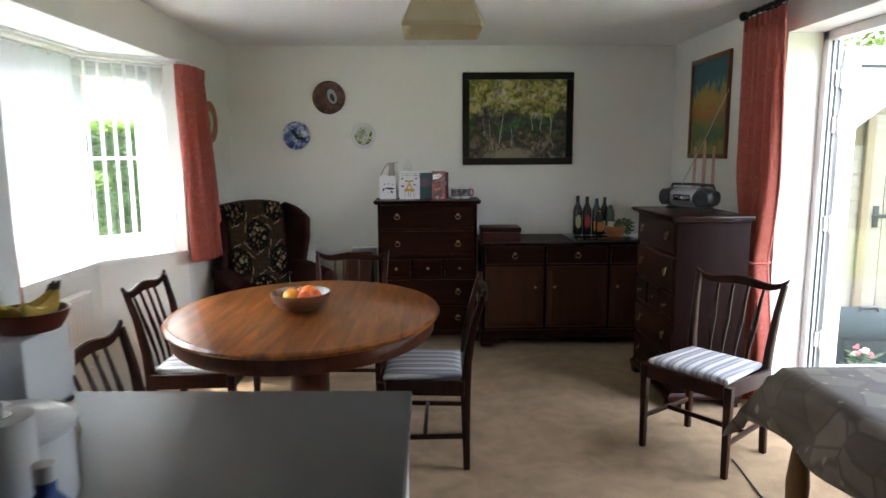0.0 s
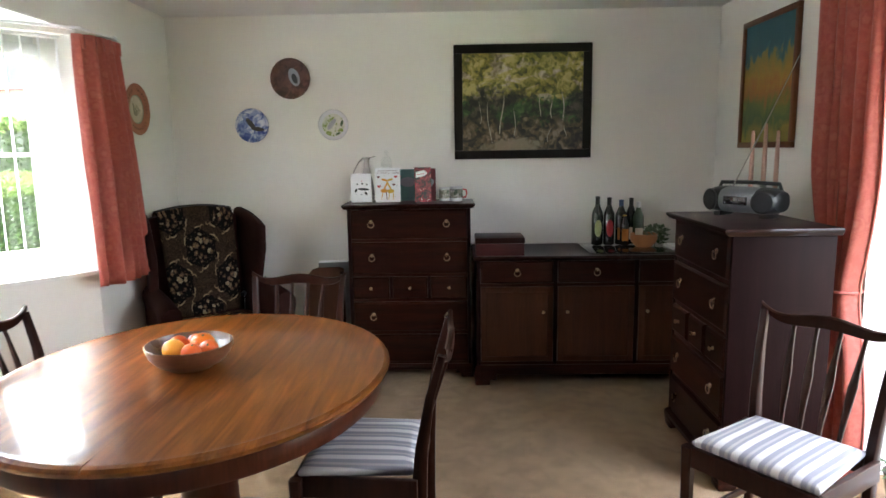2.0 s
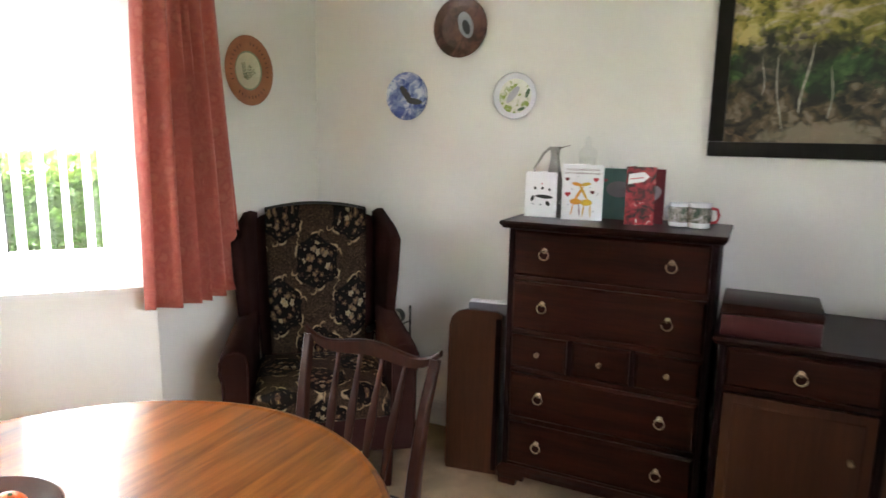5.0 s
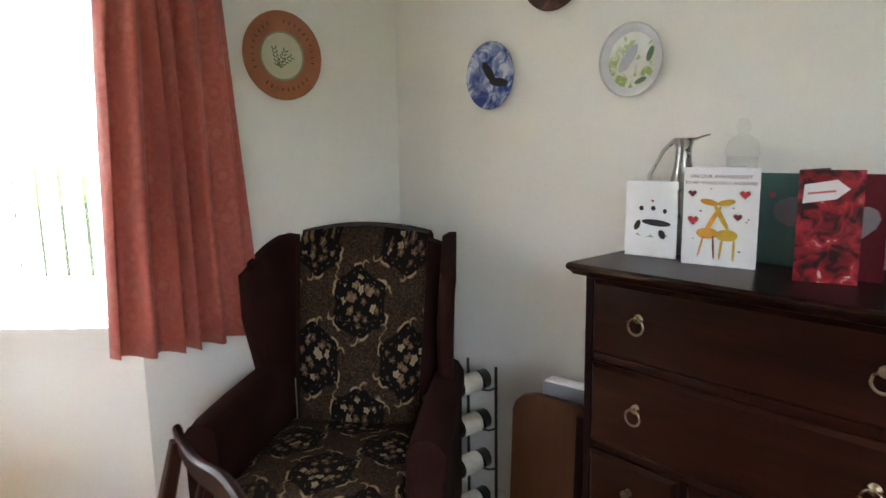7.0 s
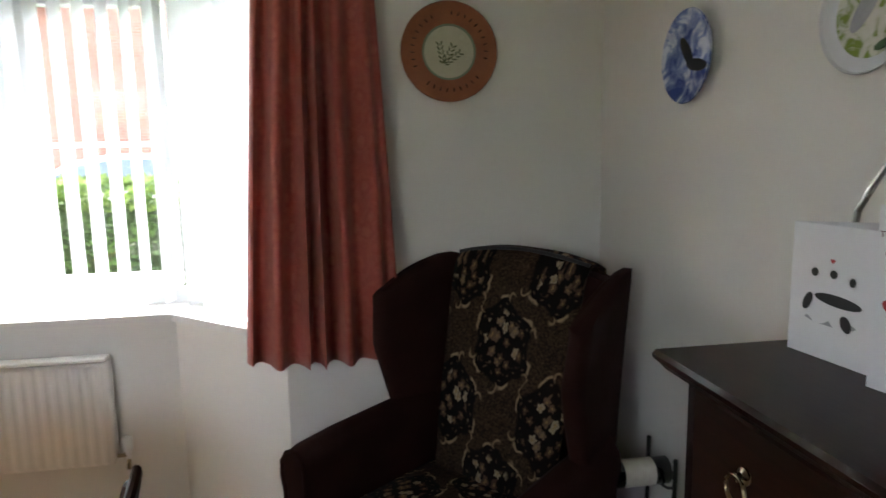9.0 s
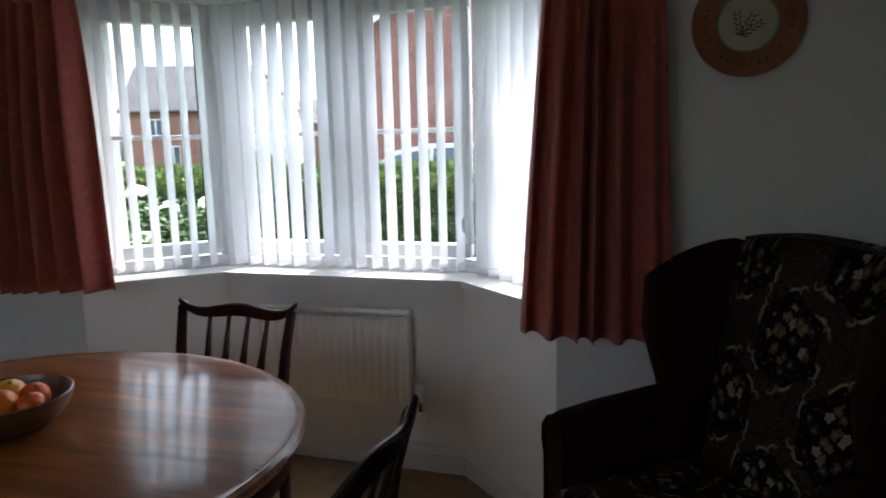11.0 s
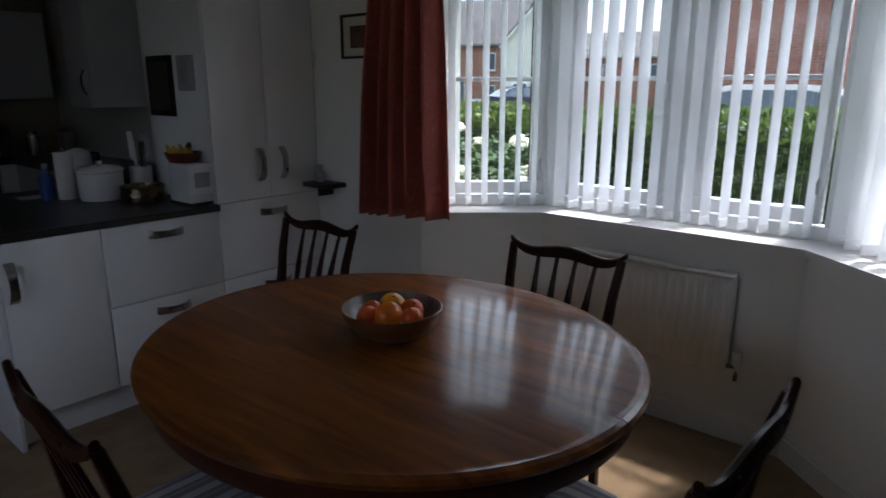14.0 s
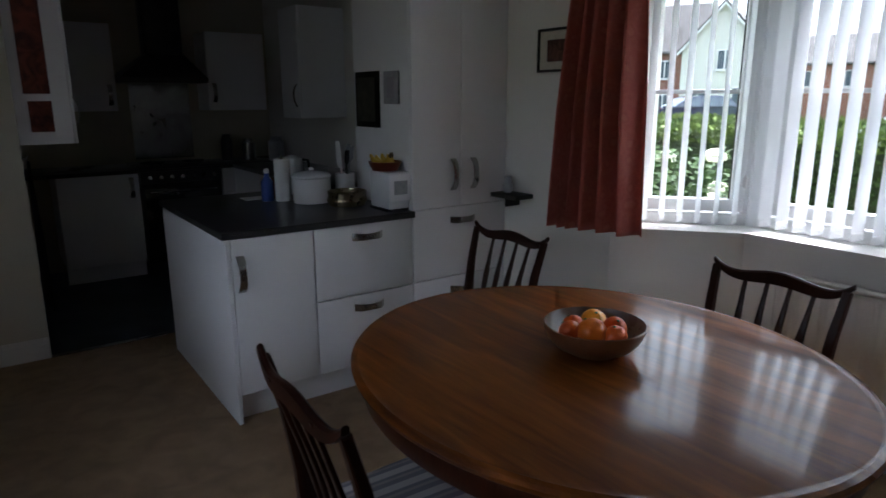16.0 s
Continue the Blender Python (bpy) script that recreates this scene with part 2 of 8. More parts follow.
M_CARGLASS = plain("tinted_car_glass", (0.10, 0.13, 0.16), (0.08, 0.10, 0.13), 0.08, bumps=0.0)
M_TYRE = plain("tyre_rubber", (0.015, 0.015, 0.015), (0.025, 0.025, 0.025), 0.8, scale=30)
M_BIN = plain("dark_green_plastic", (0.010, 0.020, 0.024), (0.015, 0.028, 0.03), 0.7, scale=6, bumps=0.03, spec=0.12)
M_CHROME = plain("chrome", (0.72, 0.72, 0.72), (0.62, 0.62, 0.62), 0.12, 1.0, bumps=0.0)
M_SOOT = plain("black_glass", (0.008, 0.008, 0.009), (0.012, 0.012, 0.012), 0.08, bumps=0.0, coat=0.5)
M_GREENROOF = plain("green_felt_roof", (0.16, 0.24, 0.20), (0.12, 0.19, 0.16), 0.85, scale=4, bumps=0.3)


def carpet_material():
    m, t, b = material("beige_carpet")
    co = coords(t)
    n1 = node(t, "ShaderNodeTexNoise", Scale=2.2, Detail=7.0, Distortion=1.2)
    n2 = node(t, "ShaderNodeTexNoise", Scale=240.0, Detail=2.0)
    n3 = node(t, "ShaderNodeTexNoise", Scale=9.0, Detail=6.0, Distortion=0.6)
    for n in (n1, n2, n3):
        link(t, co, n.inputs[0])
    col = ramp(t, n1.outputs[0], [(0.38, (0.178, 0.110, 0.053)), (0.60, (0.332, 0.217, 0.114))])
    col = mixc(t, 0.5, col, ramp(t, n3.outputs[0], [(0.38, (0.152, 0.092, 0.042)), (0.62, (0.374, 0.247, 0.131))]))
    col = mixc(t, 0.42, col, ramp(t, n2.outputs[0], [(0.3, (0.131, 0.081, 0.038)), (0.7, (0.386, 0.257, 0.136))]))
    link(t, col, b.inputs["Base Color"])
    b.inputs["Roughness"].default_value = 0.95
    b.inputs["Sheen Weight"].default_value = 0.1
    bump(t, b, n2.outputs[0], 0.6, 0.006)
    return m


def curtain_material():
    m, t, b = material("coral_damask")
    v = node(t, "ShaderNodeTexVoronoi", Scale=14.0)
    n = node(t, "ShaderNodeTexNoise", Scale=22.0, Detail=4.0, Distortion=1.5)
    w = node(t, "ShaderNodeTexNoise", Scale=420.0, Detail=1.0)
    co = coords(t)
    for x in (v, n, w):
        link(t, co, x.inputs[0])
    f = t.nodes.new("ShaderNodeMath")
    f.operation = "MULTIPLY"
    link(t, v.outputs[0], f.inputs[0]), link(t, n.outputs[0], f.inputs[1])
    col = ramp(t, f.outputs[0], [(0.08, (0.52, 0.150, 0.108)), (0.15, (0.41, 0.082, 0.060)), (0.24, (0.49, 0.128, 0.092)), (0.34, (0.43, 0.092, 0.067))])
    col = mixc(t, 0.25, col, ramp(t, w.outputs[0], [(0.3, (0.34, 0.050, 0.036)), (0.7, (0.56, 0.155, 0.112))]))
    link(t, col, b.inputs["Base Color"])
    b.inputs["Roughness"].default_value = 0.7
    b.inputs["Sheen Weight"].default_value = 0.25
    bump(t, b, w.outputs[0], 0.3, 0.002)
    tr = t.nodes.new("ShaderNodeBsdfTranslucent")
    link(t, col, tr.inputs[0])
    mx = t.nodes.new("ShaderNodeMixShader")
    mx.inputs[0].default_value = 0.20
    link(t, b.outputs[0], mx.inputs[1]), link(t, tr.outputs[0], mx.inputs[2])
    link(t, mx.outputs[0], t.nodes["Material Output"].inputs[0])
    return m


def blind_material():
    m, t, b = material("white_blind_fabric")
    co = coords(t)
    w = node(t, "ShaderNodeTexNoise", Scale=300.0, Detail=2.0)
    link(t, co, w.inputs[0])
    col = ramp(t, w.outputs[0], [(0.3, (0.90, 0.91, 0.92)), (0.7, (0.94, 0.945, 0.95))])
    link(t, col, b.inputs["Base Color"])
    b.inputs["Roughness"].default_value = 0.7
    bump(t, b, w.outputs[0], 0.15, 0.001)
    tr = t.nodes.new("ShaderNodeBsdfTranslucent")
    link(t, col, tr.inputs[0])
    mx = t.nodes.new("ShaderNodeMixShader")
    mx.inputs[0].default_value = 0.78
    link(t, b.outputs[0], mx.inputs[1]), link(t, tr.outputs[0], mx.inputs[2])
    link(t, mx.outputs[0], t.nodes["Material Output"].inputs[0])
    return m


def glass_material(name, tint=(0.96, 0.98, 0.97)):
    m, t, b = material(name)
    t.nodes.remove(b)
    lw = node(t, "ShaderNodeLayerWeight", Blend=0.5)
    pw = t.nodes.new("ShaderNodeMath")
    pw.operation, pw.inputs[1].default_value = "POWER", 4.0
    link(t, lw.outputs["Facing"], pw.inputs[0])
    fr = t.nodes.new("ShaderNodeMath")
    fr.operation, fr.inputs[1].default_value, fr.inputs[2].default_value = "MULTIPLY_ADD", 0.8, 0.035
    link(t, pw.outputs[0], fr.inputs[0])
    tr = t.nodes.new("ShaderNodeBsdfTransparent")
    tr.inputs[0].default_value = (*tint, 1)
    gl = t.nodes.new("ShaderNodeBsdfGlossy")
    gl.inputs["Roughness"].default_value = 0.02
    mx = t.nodes.new("ShaderNodeMixShader")
    link(t, fr.outputs[0], mx.inputs[0]), link(t, tr.outputs[0], mx.inputs[1]), link(t, gl.outputs[0], mx.inputs[2])
    link(t, mx.outputs[0], t.nodes["Material Output"].inputs[0])
    return m


def stripe_material():
    m, t, b = material("striped_seat_fabric")
    c = t.nodes.new("ShaderNodeTexCoord")
    sx = t.nodes.new("ShaderNodeSeparateXYZ")
    link(t, c.outputs["Object"], sx.inputs[0])
    mu = t.nodes.new("ShaderNodeMath")
    mu.operation, mu.inputs[1].default_value = "MULTIPLY", 15.0
    link(t, sx.outputs[0], mu.inputs[0])
    fr = t.nodes.new("ShaderNodeMath")
    fr.operation = "FRACT"
    link(t, mu.outputs[0], fr.inputs[0])
    a, d, e = (0.62, 0.61, 0.60), (0.27, 0.27, 0.31), (0.42, 0.40, 0.40)
    col = ramp(t, fr.outputs[0], [(0.0, a), (0.30, a), (0.34, d), (0.58, d), (0.62, e), (0.74, e), (0.78, d), (0.92, d), (0.96, a)])
    w = node(t, "ShaderNodeTexNoise", Scale=350.0, Detail=2.0)
    link(t, c.outputs["Object"], w.inputs[0])
    link(t, mixc(t, 0.15, col, w.outputs[1], "OVERLAY"), b.inputs["Base Color"])
    b.inputs["Roughness"].default_value = 0.85
    bump(t, b, w.outputs[0], 0.3, 0.002)
    return m


def floral_material():
    """Brown tapestry: staggered dark lobed medallions filled with rosettes, C-scrolls round them."""
    m, t, b = material("brown_floral_tapestry")

    def calc(op, a, c=None, d=None):
        n = t.nodes.new("ShaderNodeMath")
        n.operation = op
        for i, v in enumerate((a, c, d)):
            if v is None:
                continue
            if hasattr(v, "is_output"):
                link(t, v, n.inputs[i])
            else:
                n.inputs[i].default_value = v
        return n.outputs[0]

    c = t.nodes.new("ShaderNodeTexCoord")
    sp = t.nodes.new("ShaderNodeSeparateXYZ")
    link(t, c.outputs["Object"], sp.inputs[0])
    wob = node(t, "ShaderNodeTexNoise", Scale=24.0, Detail=2.0)
    link(t, c.outputs["Object"], wob.inputs[0])
    jig = calc("MULTIPLY_ADD", wob.outputs[0], 0.024, -0.012)
    u = calc("ADD", sp.outputs[0], jig)
    v = calc("ADD", calc("SUBTRACT", sp.outputs[2], sp.outputs[1]), jig)
    uv = t.nodes.new("ShaderNodeCombineXYZ")
    link(t, calc("MULTIPLY", calc("ADD", u, v), 0.7071), uv.inputs[0])
    link(t, calc("MULTIPLY", calc("SUBTRACT", v, u), 0.7071), uv.inputs[1])
    vo = node(t, "ShaderNodeTexVoronoi", Scale=4.15, Randomness=0.0)
    vo.voronoi_dimensions = "2D"
    link(t, uv.outputs[0], vo.inputs[0])

    def polar(cells):
        df = t.nodes.new("ShaderNodeVectorMath")
        df.operation = "SUBTRACT"
        link(t, uv.outputs[0], df.inputs[0]), link(t, cells.outputs["Position"], df.inputs[1])
        dd = t.nodes.new("ShaderNodeSeparateXYZ")
        link(t, df.outputs[0], dd.inputs[0])
        return calc("ARCTAN2", dd.outputs[1], dd.outputs[0])

    ang = polar(vo)
    dist = calc("ADD", vo.outputs["Distance"], calc("MULTIPLY", calc("SINE", calc("MULTIPLY", ang, 6.0)), 0.036))
    v2 = node(t, "ShaderNodeTexVoronoi", Scale=33.0, Randomness=0.75)
    v2.voronoi_dimensions = "2D"
    link(t, uv.outputs[0], v2.inputs[0])
    leafy = calc("SINE", calc("MULTIPLY", polar(v2), 5.0))
    bloom = calc("ADD", v2.outputs["Distance"], calc("MULTIPLY", leafy, -0.07))
    pick = t.nodes.new("ShaderNodeSeparateColor")
    link(t, v2.outputs["Color"], pick.inputs[0])
    nz = node(t, "ShaderNodeTexNoise", Scale=150.0, Detail=3.0)
    link(t, c.outputs["Object"], nz.inputs[0])
    wv = node(t, "ShaderNodeTexNoise", Scale=17.0, Detail=0.5, Distortion=3.5)
    link(t, c.outputs["Object"], wv.inputs[0])
    ground = ramp(t, nz.outputs[0], [(0.35, (0.018, 0.0098, 0.0054)), (0.65, (0.057, 0.0335, 0.0195))])
    col = mixc(t, ramp(t, wv.outputs[0], [(0.42, (0, 0, 0)), (0.46, (0.7, 0.7, 0.7)), (0.50, (0, 0, 0))]), ground, (0.013, 0.0075, 0.005))
    col = mixc(t, ramp(t, wv.outputs[0], [(0.56, (0, 0, 0)), (0.58, (0.45, 0.45, 0.45)), (0.60, (0, 0, 0))]), col, (0.16, 0.105, 0.060))
    dark, cream = (0.0060, 0.0036, 0.0028), (0.34, 0.25, 0.145)
    col = mixc(t, ramp(t, dist, [(0.405, (1, 1, 1)), (0.425, (0, 0, 0))]), col, dark)
    tone = ramp(t, pick.outputs[0], [(0.30, (0.085, 0.048, 0.030)), (0.70, (0.165, 0.105, 0.064)), (0.88, (0.36, 0.29, 0.19))])
    petal = mixc(t, ramp(t, bloom, [(0.30, (1, 1, 1)), (0.40, (0, 0, 0))]), dark, tone)
    petal = mixc(t, ramp(t, bloom, [(0.07, (1, 1, 1)), (0.12, (0, 0, 0))]), petal, (0.30, 0.20, 0.08))
    petal = mixc(t, ramp(t, bloom, [(0.14, (0, 0, 0)), (0.17, (0.7, 0.7, 0.7)), (0.21, (0, 0, 0))]), petal, (0.045, 0.024, 0.014))
    col = mixc(t, ramp(t, dist, [(0.27, (1, 1, 1)), (0.31, (0, 0, 0))]), col, petal)
    gate = ramp(t, calc("SINE", calc("MULTIPLY_ADD", ang, 6.0, 2.4)), [(0.30, (0, 0, 0)), (0.75, (1, 1, 1))])
    ring = ramp(t, dist, [(0.400, (0, 0, 0)), (0.412, (1, 1, 1)), (0.424, (1, 1, 1)), (0.445, (0, 0, 0))])
    along = calc("SUBTRACT", calc("FRACT", calc("MULTIPLY_ADD", ang, 6.0 / 6.28319, 0.95)), 0.5)
    arc = calc("MULTIPLY", along, 0.47)
    out = calc("SUBTRACT", vo.outputs["Distance"], 0.455)
    reach = calc("SQRT", calc("ADD", calc("MULTIPLY", arc, arc), calc("MULTIPLY", out, out)))
    curl = ramp(t, reach, [(0.034, (0, 0, 0)), (0.046, (1, 1, 1)), (0.056, (1, 1, 1)), (0.068, (0, 0, 0))])
    half = ramp(t, calc("ADD", arc, calc("MULTIPLY_ADD", out, 0.8, 0.5)), [(0.48, (0, 0, 0)), (0.54, (1, 1, 1))])
    spray = ramp(t, calc("SINE", calc("MULTIPLY_ADD", ang, 18.0, 0.5)), [(0.55, (0, 0, 0)), (0.80, (0.8, 0.8, 0.8))])
    ring3 = ramp(t, dist, [(0.335, (0, 0, 0)), (0.350, (0.65, 0.65, 0.65)), (0.365, (0, 0, 0))])
    col = mixc(t, mixc(t, 1.0, ring, gate, "MULTIPLY"), col, cream)
    col = mixc(t, mixc(t, 1.0, curl, half, "MULTIPLY"), col, (0.27, 0.19, 0.105))
    col = mixc(t, mixc(t, 1.0, ring3, spray, "MULTIPLY"), col, (0.22, 0.15, 0.09))
    col = mixc(t, 0.35, col, mixc(t, 1.0, col, ramp(t, nz.outputs[0], [(0.3, (0.35, 0.35, 0.35)), (0.7, (1, 1, 1))]), "MULTIPLY"))
    link(t, col, b.inputs["Base Color"])
    b.inputs["Roughness"].default_value = 0.9
    b.inputs["Specular IOR Level"].default_value = 0.15
    bump(t, b, nz.outputs[0], 0.4, 0.003)
    return m


def cloth_material():
    """Grey-brown brocade tablecloth: angular panels with dark outlines and short pale ticks."""
    m, t, b = material("grey_brocade")
    co = coords(t)
    v = node(t, "ShaderNodeTexVoronoi", Scale=8.0, Randomness=0.9)
    e = node(t, "ShaderNodeTexVoronoi", Scale=8.0, Randomness=0.9)
    e.feature = "DISTANCE_TO_EDGE"
    k = node(t, "ShaderNodeTexVoronoi", Scale=1.0, Randomness=0.7)
    n = node(t, "ShaderNodeTexNoise", Scale=260.0)
    soft = node(t, "ShaderNodeTexNoise", Scale=5.0, Detail=3.0)
    for x in (v, e, n, soft):
        link(t, co, x.inputs[0])
    link(t, coords(t, (17.0, 15.0, 8.0)), k.inputs[0])
    tone = t.nodes.new("ShaderNodeSeparateColor")
    link(t, v.outputs["Color"], tone.inputs[0])
    col = ramp(t, tone.outputs[0], [(0.2, (0.078, 0.056, 0.038)), (0.5, (0.118, 0.086, 0.060)), (0.75, (0.190, 0.145, 0.106))])
    col = mixc(t, ramp(t, e.outputs[0], [(0.02, (0.8, 0.8, 0.8)), (0.06, (0, 0, 0))]), col, (0.044, 0.031, 0.022))
    col = mixc(t, ramp(t, k.outputs["Distance"], [(0.12, (0.85, 0.85, 0.85)), (0.18, (0, 0, 0))]), col, (0.36, 0.30, 0.225))
    col = mixc(t, 0.25, col, ramp(t, soft.outputs[0], [(0.35, (0.075, 0.054, 0.036)), (0.65, (0.165, 0.124, 0.09))]))
    col = mixc(t, 0.2, col, ramp(t, n.outputs[0], [(0.3, (0.05, 0.04, 0.032)), (0.7, (0.14, 0.118, 0.10))]))
    link(t, col, b.inputs["Base Color"])
    b.inputs["Roughness"].default_value = 0.6
    b.inputs["Specular IOR Level"].default_value = 0.3
    bump(t, b, n.outputs[0], 0.2, 0.002)
    return m


def forest_material():
    """A painted birch wood: mottled yellow-green crowns over a dark floor with a pale path."""
    m, t, b = material("woodland_canvas")
    g = coords(t, kind="Generated")
    s = t.nodes.new("ShaderNodeSeparateXYZ")
    link(t, g, s.inputs[0])
    co = coords(t)
    n1 = node(t, "ShaderNodeTexNoise", Scale=15.0, Detail=4.0, Distortion=0.9)
    n2 = node(t, "ShaderNodeTexVoronoi", Scale=40.0)
    n3 = node(t, "ShaderNodeTexNoise", Scale=6.0, Detail=4.0)
    n4 = node(t, "ShaderNodeTexNoise", Scale=9.0, Detail=3.0, Distortion=0.8)
    warp = mixc(t, 0.04, co, n1.outputs[1])
    link(t, warp, n2.inputs[0])
    for n in (n1, n3):
        link(t, co, n.inputs[0])
    link(t, coords(t, (1.0, 1.0, 1.6)), n4.inputs[0])
    dab = t.nodes.new("ShaderNodeSeparateColor")
    link(t, n2.outputs["Color"], dab.inputs[0])

    def blend(a, k, c):
        m_ = t.nodes.new("ShaderNodeMath")
        m_.operation = "MULTIPLY_ADD"
        m_.inputs[1].default_value = k
        link(t, a, m_.inputs[0]), link(t, c, m_.inputs[2])
        return m_.outputs[0]

    tone = blend(dab.outputs[0], 0.20, n1.outputs[0])
    crown = ramp(t, tone, [(0.42, (0.055, 0.062, 0.014)), (0.53, (0.155, 0.150, 0.026)), (0.64, (0.300, 0.262, 0.056)), (0.76, (0.470, 0.400, 0.150))])
    pale = ramp(t, tone, [(0.44, (0.150, 0.125, 0.065)), (0.58, (0.330, 0.270, 0.190)), (0.74, (0.560, 0.480, 0.390))])
    crown = mixc(t, ramp(t, n4.outputs[0], [(0.54, (0, 0, 0)), (0.62, (1, 1, 1))]), crown, pale)
    floor = ramp(t, tone, [(0.44, (0.014, 0.012, 0.009)), (0.58, (0.055, 0.042, 0.024)), (0.68, (0.120, 0.084, 0.042)), (0.80, (0.230, 0.180, 0.130))])
    mid = ramp(t, tone, [(0.46, (0.010, 0.012, 0.009)), (0.62, (0.036, 0.034, 0.020)), (0.76, (0.085, 0.070, 0.050))])
    green = ramp(t, tone, [(0.46, (0.010, 0.026, 0.010)), (0.62, (0.030, 0.075, 0.020)), (0.76, (0.070, 0.140, 0.042))])
    mid = mixc(t, ramp(t, n3.outputs[0], [(0.48, (0, 0, 0)), (0.56, (1, 1, 1))]), mid, green)
    h = t.nodes.new("ShaderNodeMath")
    h.operation = "MULTIPLY_ADD"
    h.inputs[1].default_value = 0.35
    link(t, n3.outputs[0], h.inputs[0]), link(t, blend(dab.outputs[1], 0.10, s.outputs[2]), h.inputs[2])
    col = mixc(t, ramp(t, h.outputs[0], [(0.50, (0, 0, 0)), (0.58, (1, 1, 1))]), floor, mid)
    col = mixc(t, ramp(t, h.outputs[0], [(0.76, (0, 0, 0)), (0.86, (1, 1, 1))]), col, crown)
    way = t.nodes.new("ShaderNodeVectorMath")
    way.operation = "DISTANCE"
    sq = coords(t, (1.0, 0.0, 2.6), kind="Generated")
    link(t, sq, way.inputs[0])
    way.inputs[1].default_value = (0.42, 0.0, 0.10)
    wf = t.nodes.new("ShaderNodeMath")
    wf.operation, wf.inputs[1].default_value = "MULTIPLY_ADD", 0.55
    link(t, n1.outputs[0], wf.inputs[0]), link(t, way.outputs["Value"], wf.inputs[2])
    col = mixc(t, ramp(t, wf.outputs[0], [(0.44, (0.8, 0.8, 0.8)), (0.54, (0, 0, 0))]), col, (0.28, 0.235, 0.16))
    link(t, col, b.inputs["Base Color"])
    b.inputs["Roughness"].default_value = 0.5
    bump(t, b, n2.outputs[0], 0.3, 0.003)
    return m


def field_material():
    """A painted field: teal sky, ochre and orange grass, green foreground."""
    m, t, b = material("field_canvas")
    g = coords(t, kind="Generated")
    s = t.nodes.new("ShaderNodeSeparateXYZ")
    link(t, g, s.inputs[0])
    co = coords(t, (1, 1, 0.7))
    n1 = node(t, "ShaderNodeTexNoise", Scale=9.0, Detail=6.0, Distortion=1.2)
    link(t, co, n1.inputs[0])
    h = t.nodes.new("ShaderNodeMath")
    h.operation = "MULTIPLY_ADD"
    h.inputs[1].default_value = 0.45
    link(t, n1.outputs[0], h.inputs[0]), link(t, s.outputs[2], h.inputs[2])
    col = ramp(t, h.outputs[0], [(0.28, (0.24, 0.20, 0.03)), (0.40, (0.05, 0.11, 0.03)), (0.55, (0.13, 0.17, 0.03)), (0.66, (0.36, 0.14, 0.03)),
                                 (0.80, (0.40, 0.25, 0.04)), (0.90, (0.30, 0.24, 0.05)), (0.94, (0.035, 0.15, 0.17)), (1.0, (0.025, 0.11, 0.14))])
    link(t, col, b.inputs["Base Color"])
    b.inputs["Roughness"].default_value = 0.5
    bump(t, b, n1.outputs[0], 0.3, 0.004)
    return m


def mottled(name, stops, scale=14.0, rough=0.25, distort=1.0):
    m, t, b = material(name)
    n1 = node(t, "ShaderNodeTexNoise", Scale=scale, Detail=5.0, Distortion=distort)
    link(t, coords(t), n1.inputs[0])
    link(t, ramp(t, n1.outputs[0], stops), b.inputs["Base Color"])
    b.inputs["Roughness"].default_value = rough
    return m


def brick_material():
    m, t, b = material("red_brickwork")
    c = t.nodes.new("ShaderNodeTexCoord")
    sp, cb, ad = t.nodes.new("ShaderNodeSeparateXYZ"), t.nodes.new("ShaderNodeCombineXYZ"), t.nodes.new("ShaderNodeMath")
    link(t, c.outputs["Object"], sp.inputs[0])
    link(t, sp.outputs[0], ad.inputs[0]), link(t, sp.outputs[1], ad.inputs[1])
    link(t, ad.outputs[0], cb.inputs[0]), link(t, sp.outputs[2], cb.inputs[1])
    co = cb.outputs[0]
    br = t.nodes.new("ShaderNodeTexBrick")
    br.inputs["Scale"].default_value = 1.0
    br.inputs["Brick Width"].default_value, br.inputs["Row Height"].default_value, br.inputs["Mortar Size"].default_value = 0.225, 0.075, 0.006
    br.inputs["Color1"].default_value, br.inputs["Color2"].default_value = (0.30, 0.125, 0.09, 1), (0.24, 0.095, 0.072, 1)
    br.inputs["Mortar"].default_value = (0.34, 0.29, 0.25, 1)
    link(t, co, br.inputs[0])
    n = node(t, "ShaderNodeTexNoise", Scale=3.0, Detail=4.0)
    link(t, coords(t), n.inputs[0])
    link(t, mixc(t, 0.3, br.outputs[0], n.outputs[0], "OVERLAY"), b.inputs["Base Color"])
    b.inputs["Roughness"].default_value = 0.85
    bump(t, b, br.outputs[1], 0.4, -0.01)
    return m


def ground_material():
    m, t, b = material("lawn_and_earth")
    co = coords(t)
    n1 = node(t, "ShaderNodeTexNoise", Scale=0.6, Detail=5.0)
    n2 = node(t, "ShaderNodeTexNoise", Scale=40.0, Detail=4.0)
    link(t, co, n1.inputs[0]), link(t, co, n2.inputs[0])
    col = ramp(t, n1.outputs[0], [(0.35, (0.07, 0.11, 0.03)), (0.65, (0.12, 0.16, 0.05))])
    col = mixc(t, 0.4, col, ramp(t, n2.outputs[0], [(0.3, (0.05, 0.08, 0.02)), (0.7, (0.16, 0.19, 0.07))]))
    link(t, col, b.inputs["Base Color"])
    b.inputs["Roughness"].default_value = 0.95
    bump(t, b, n2.outputs[0], 0.6, 0.03)
    return m


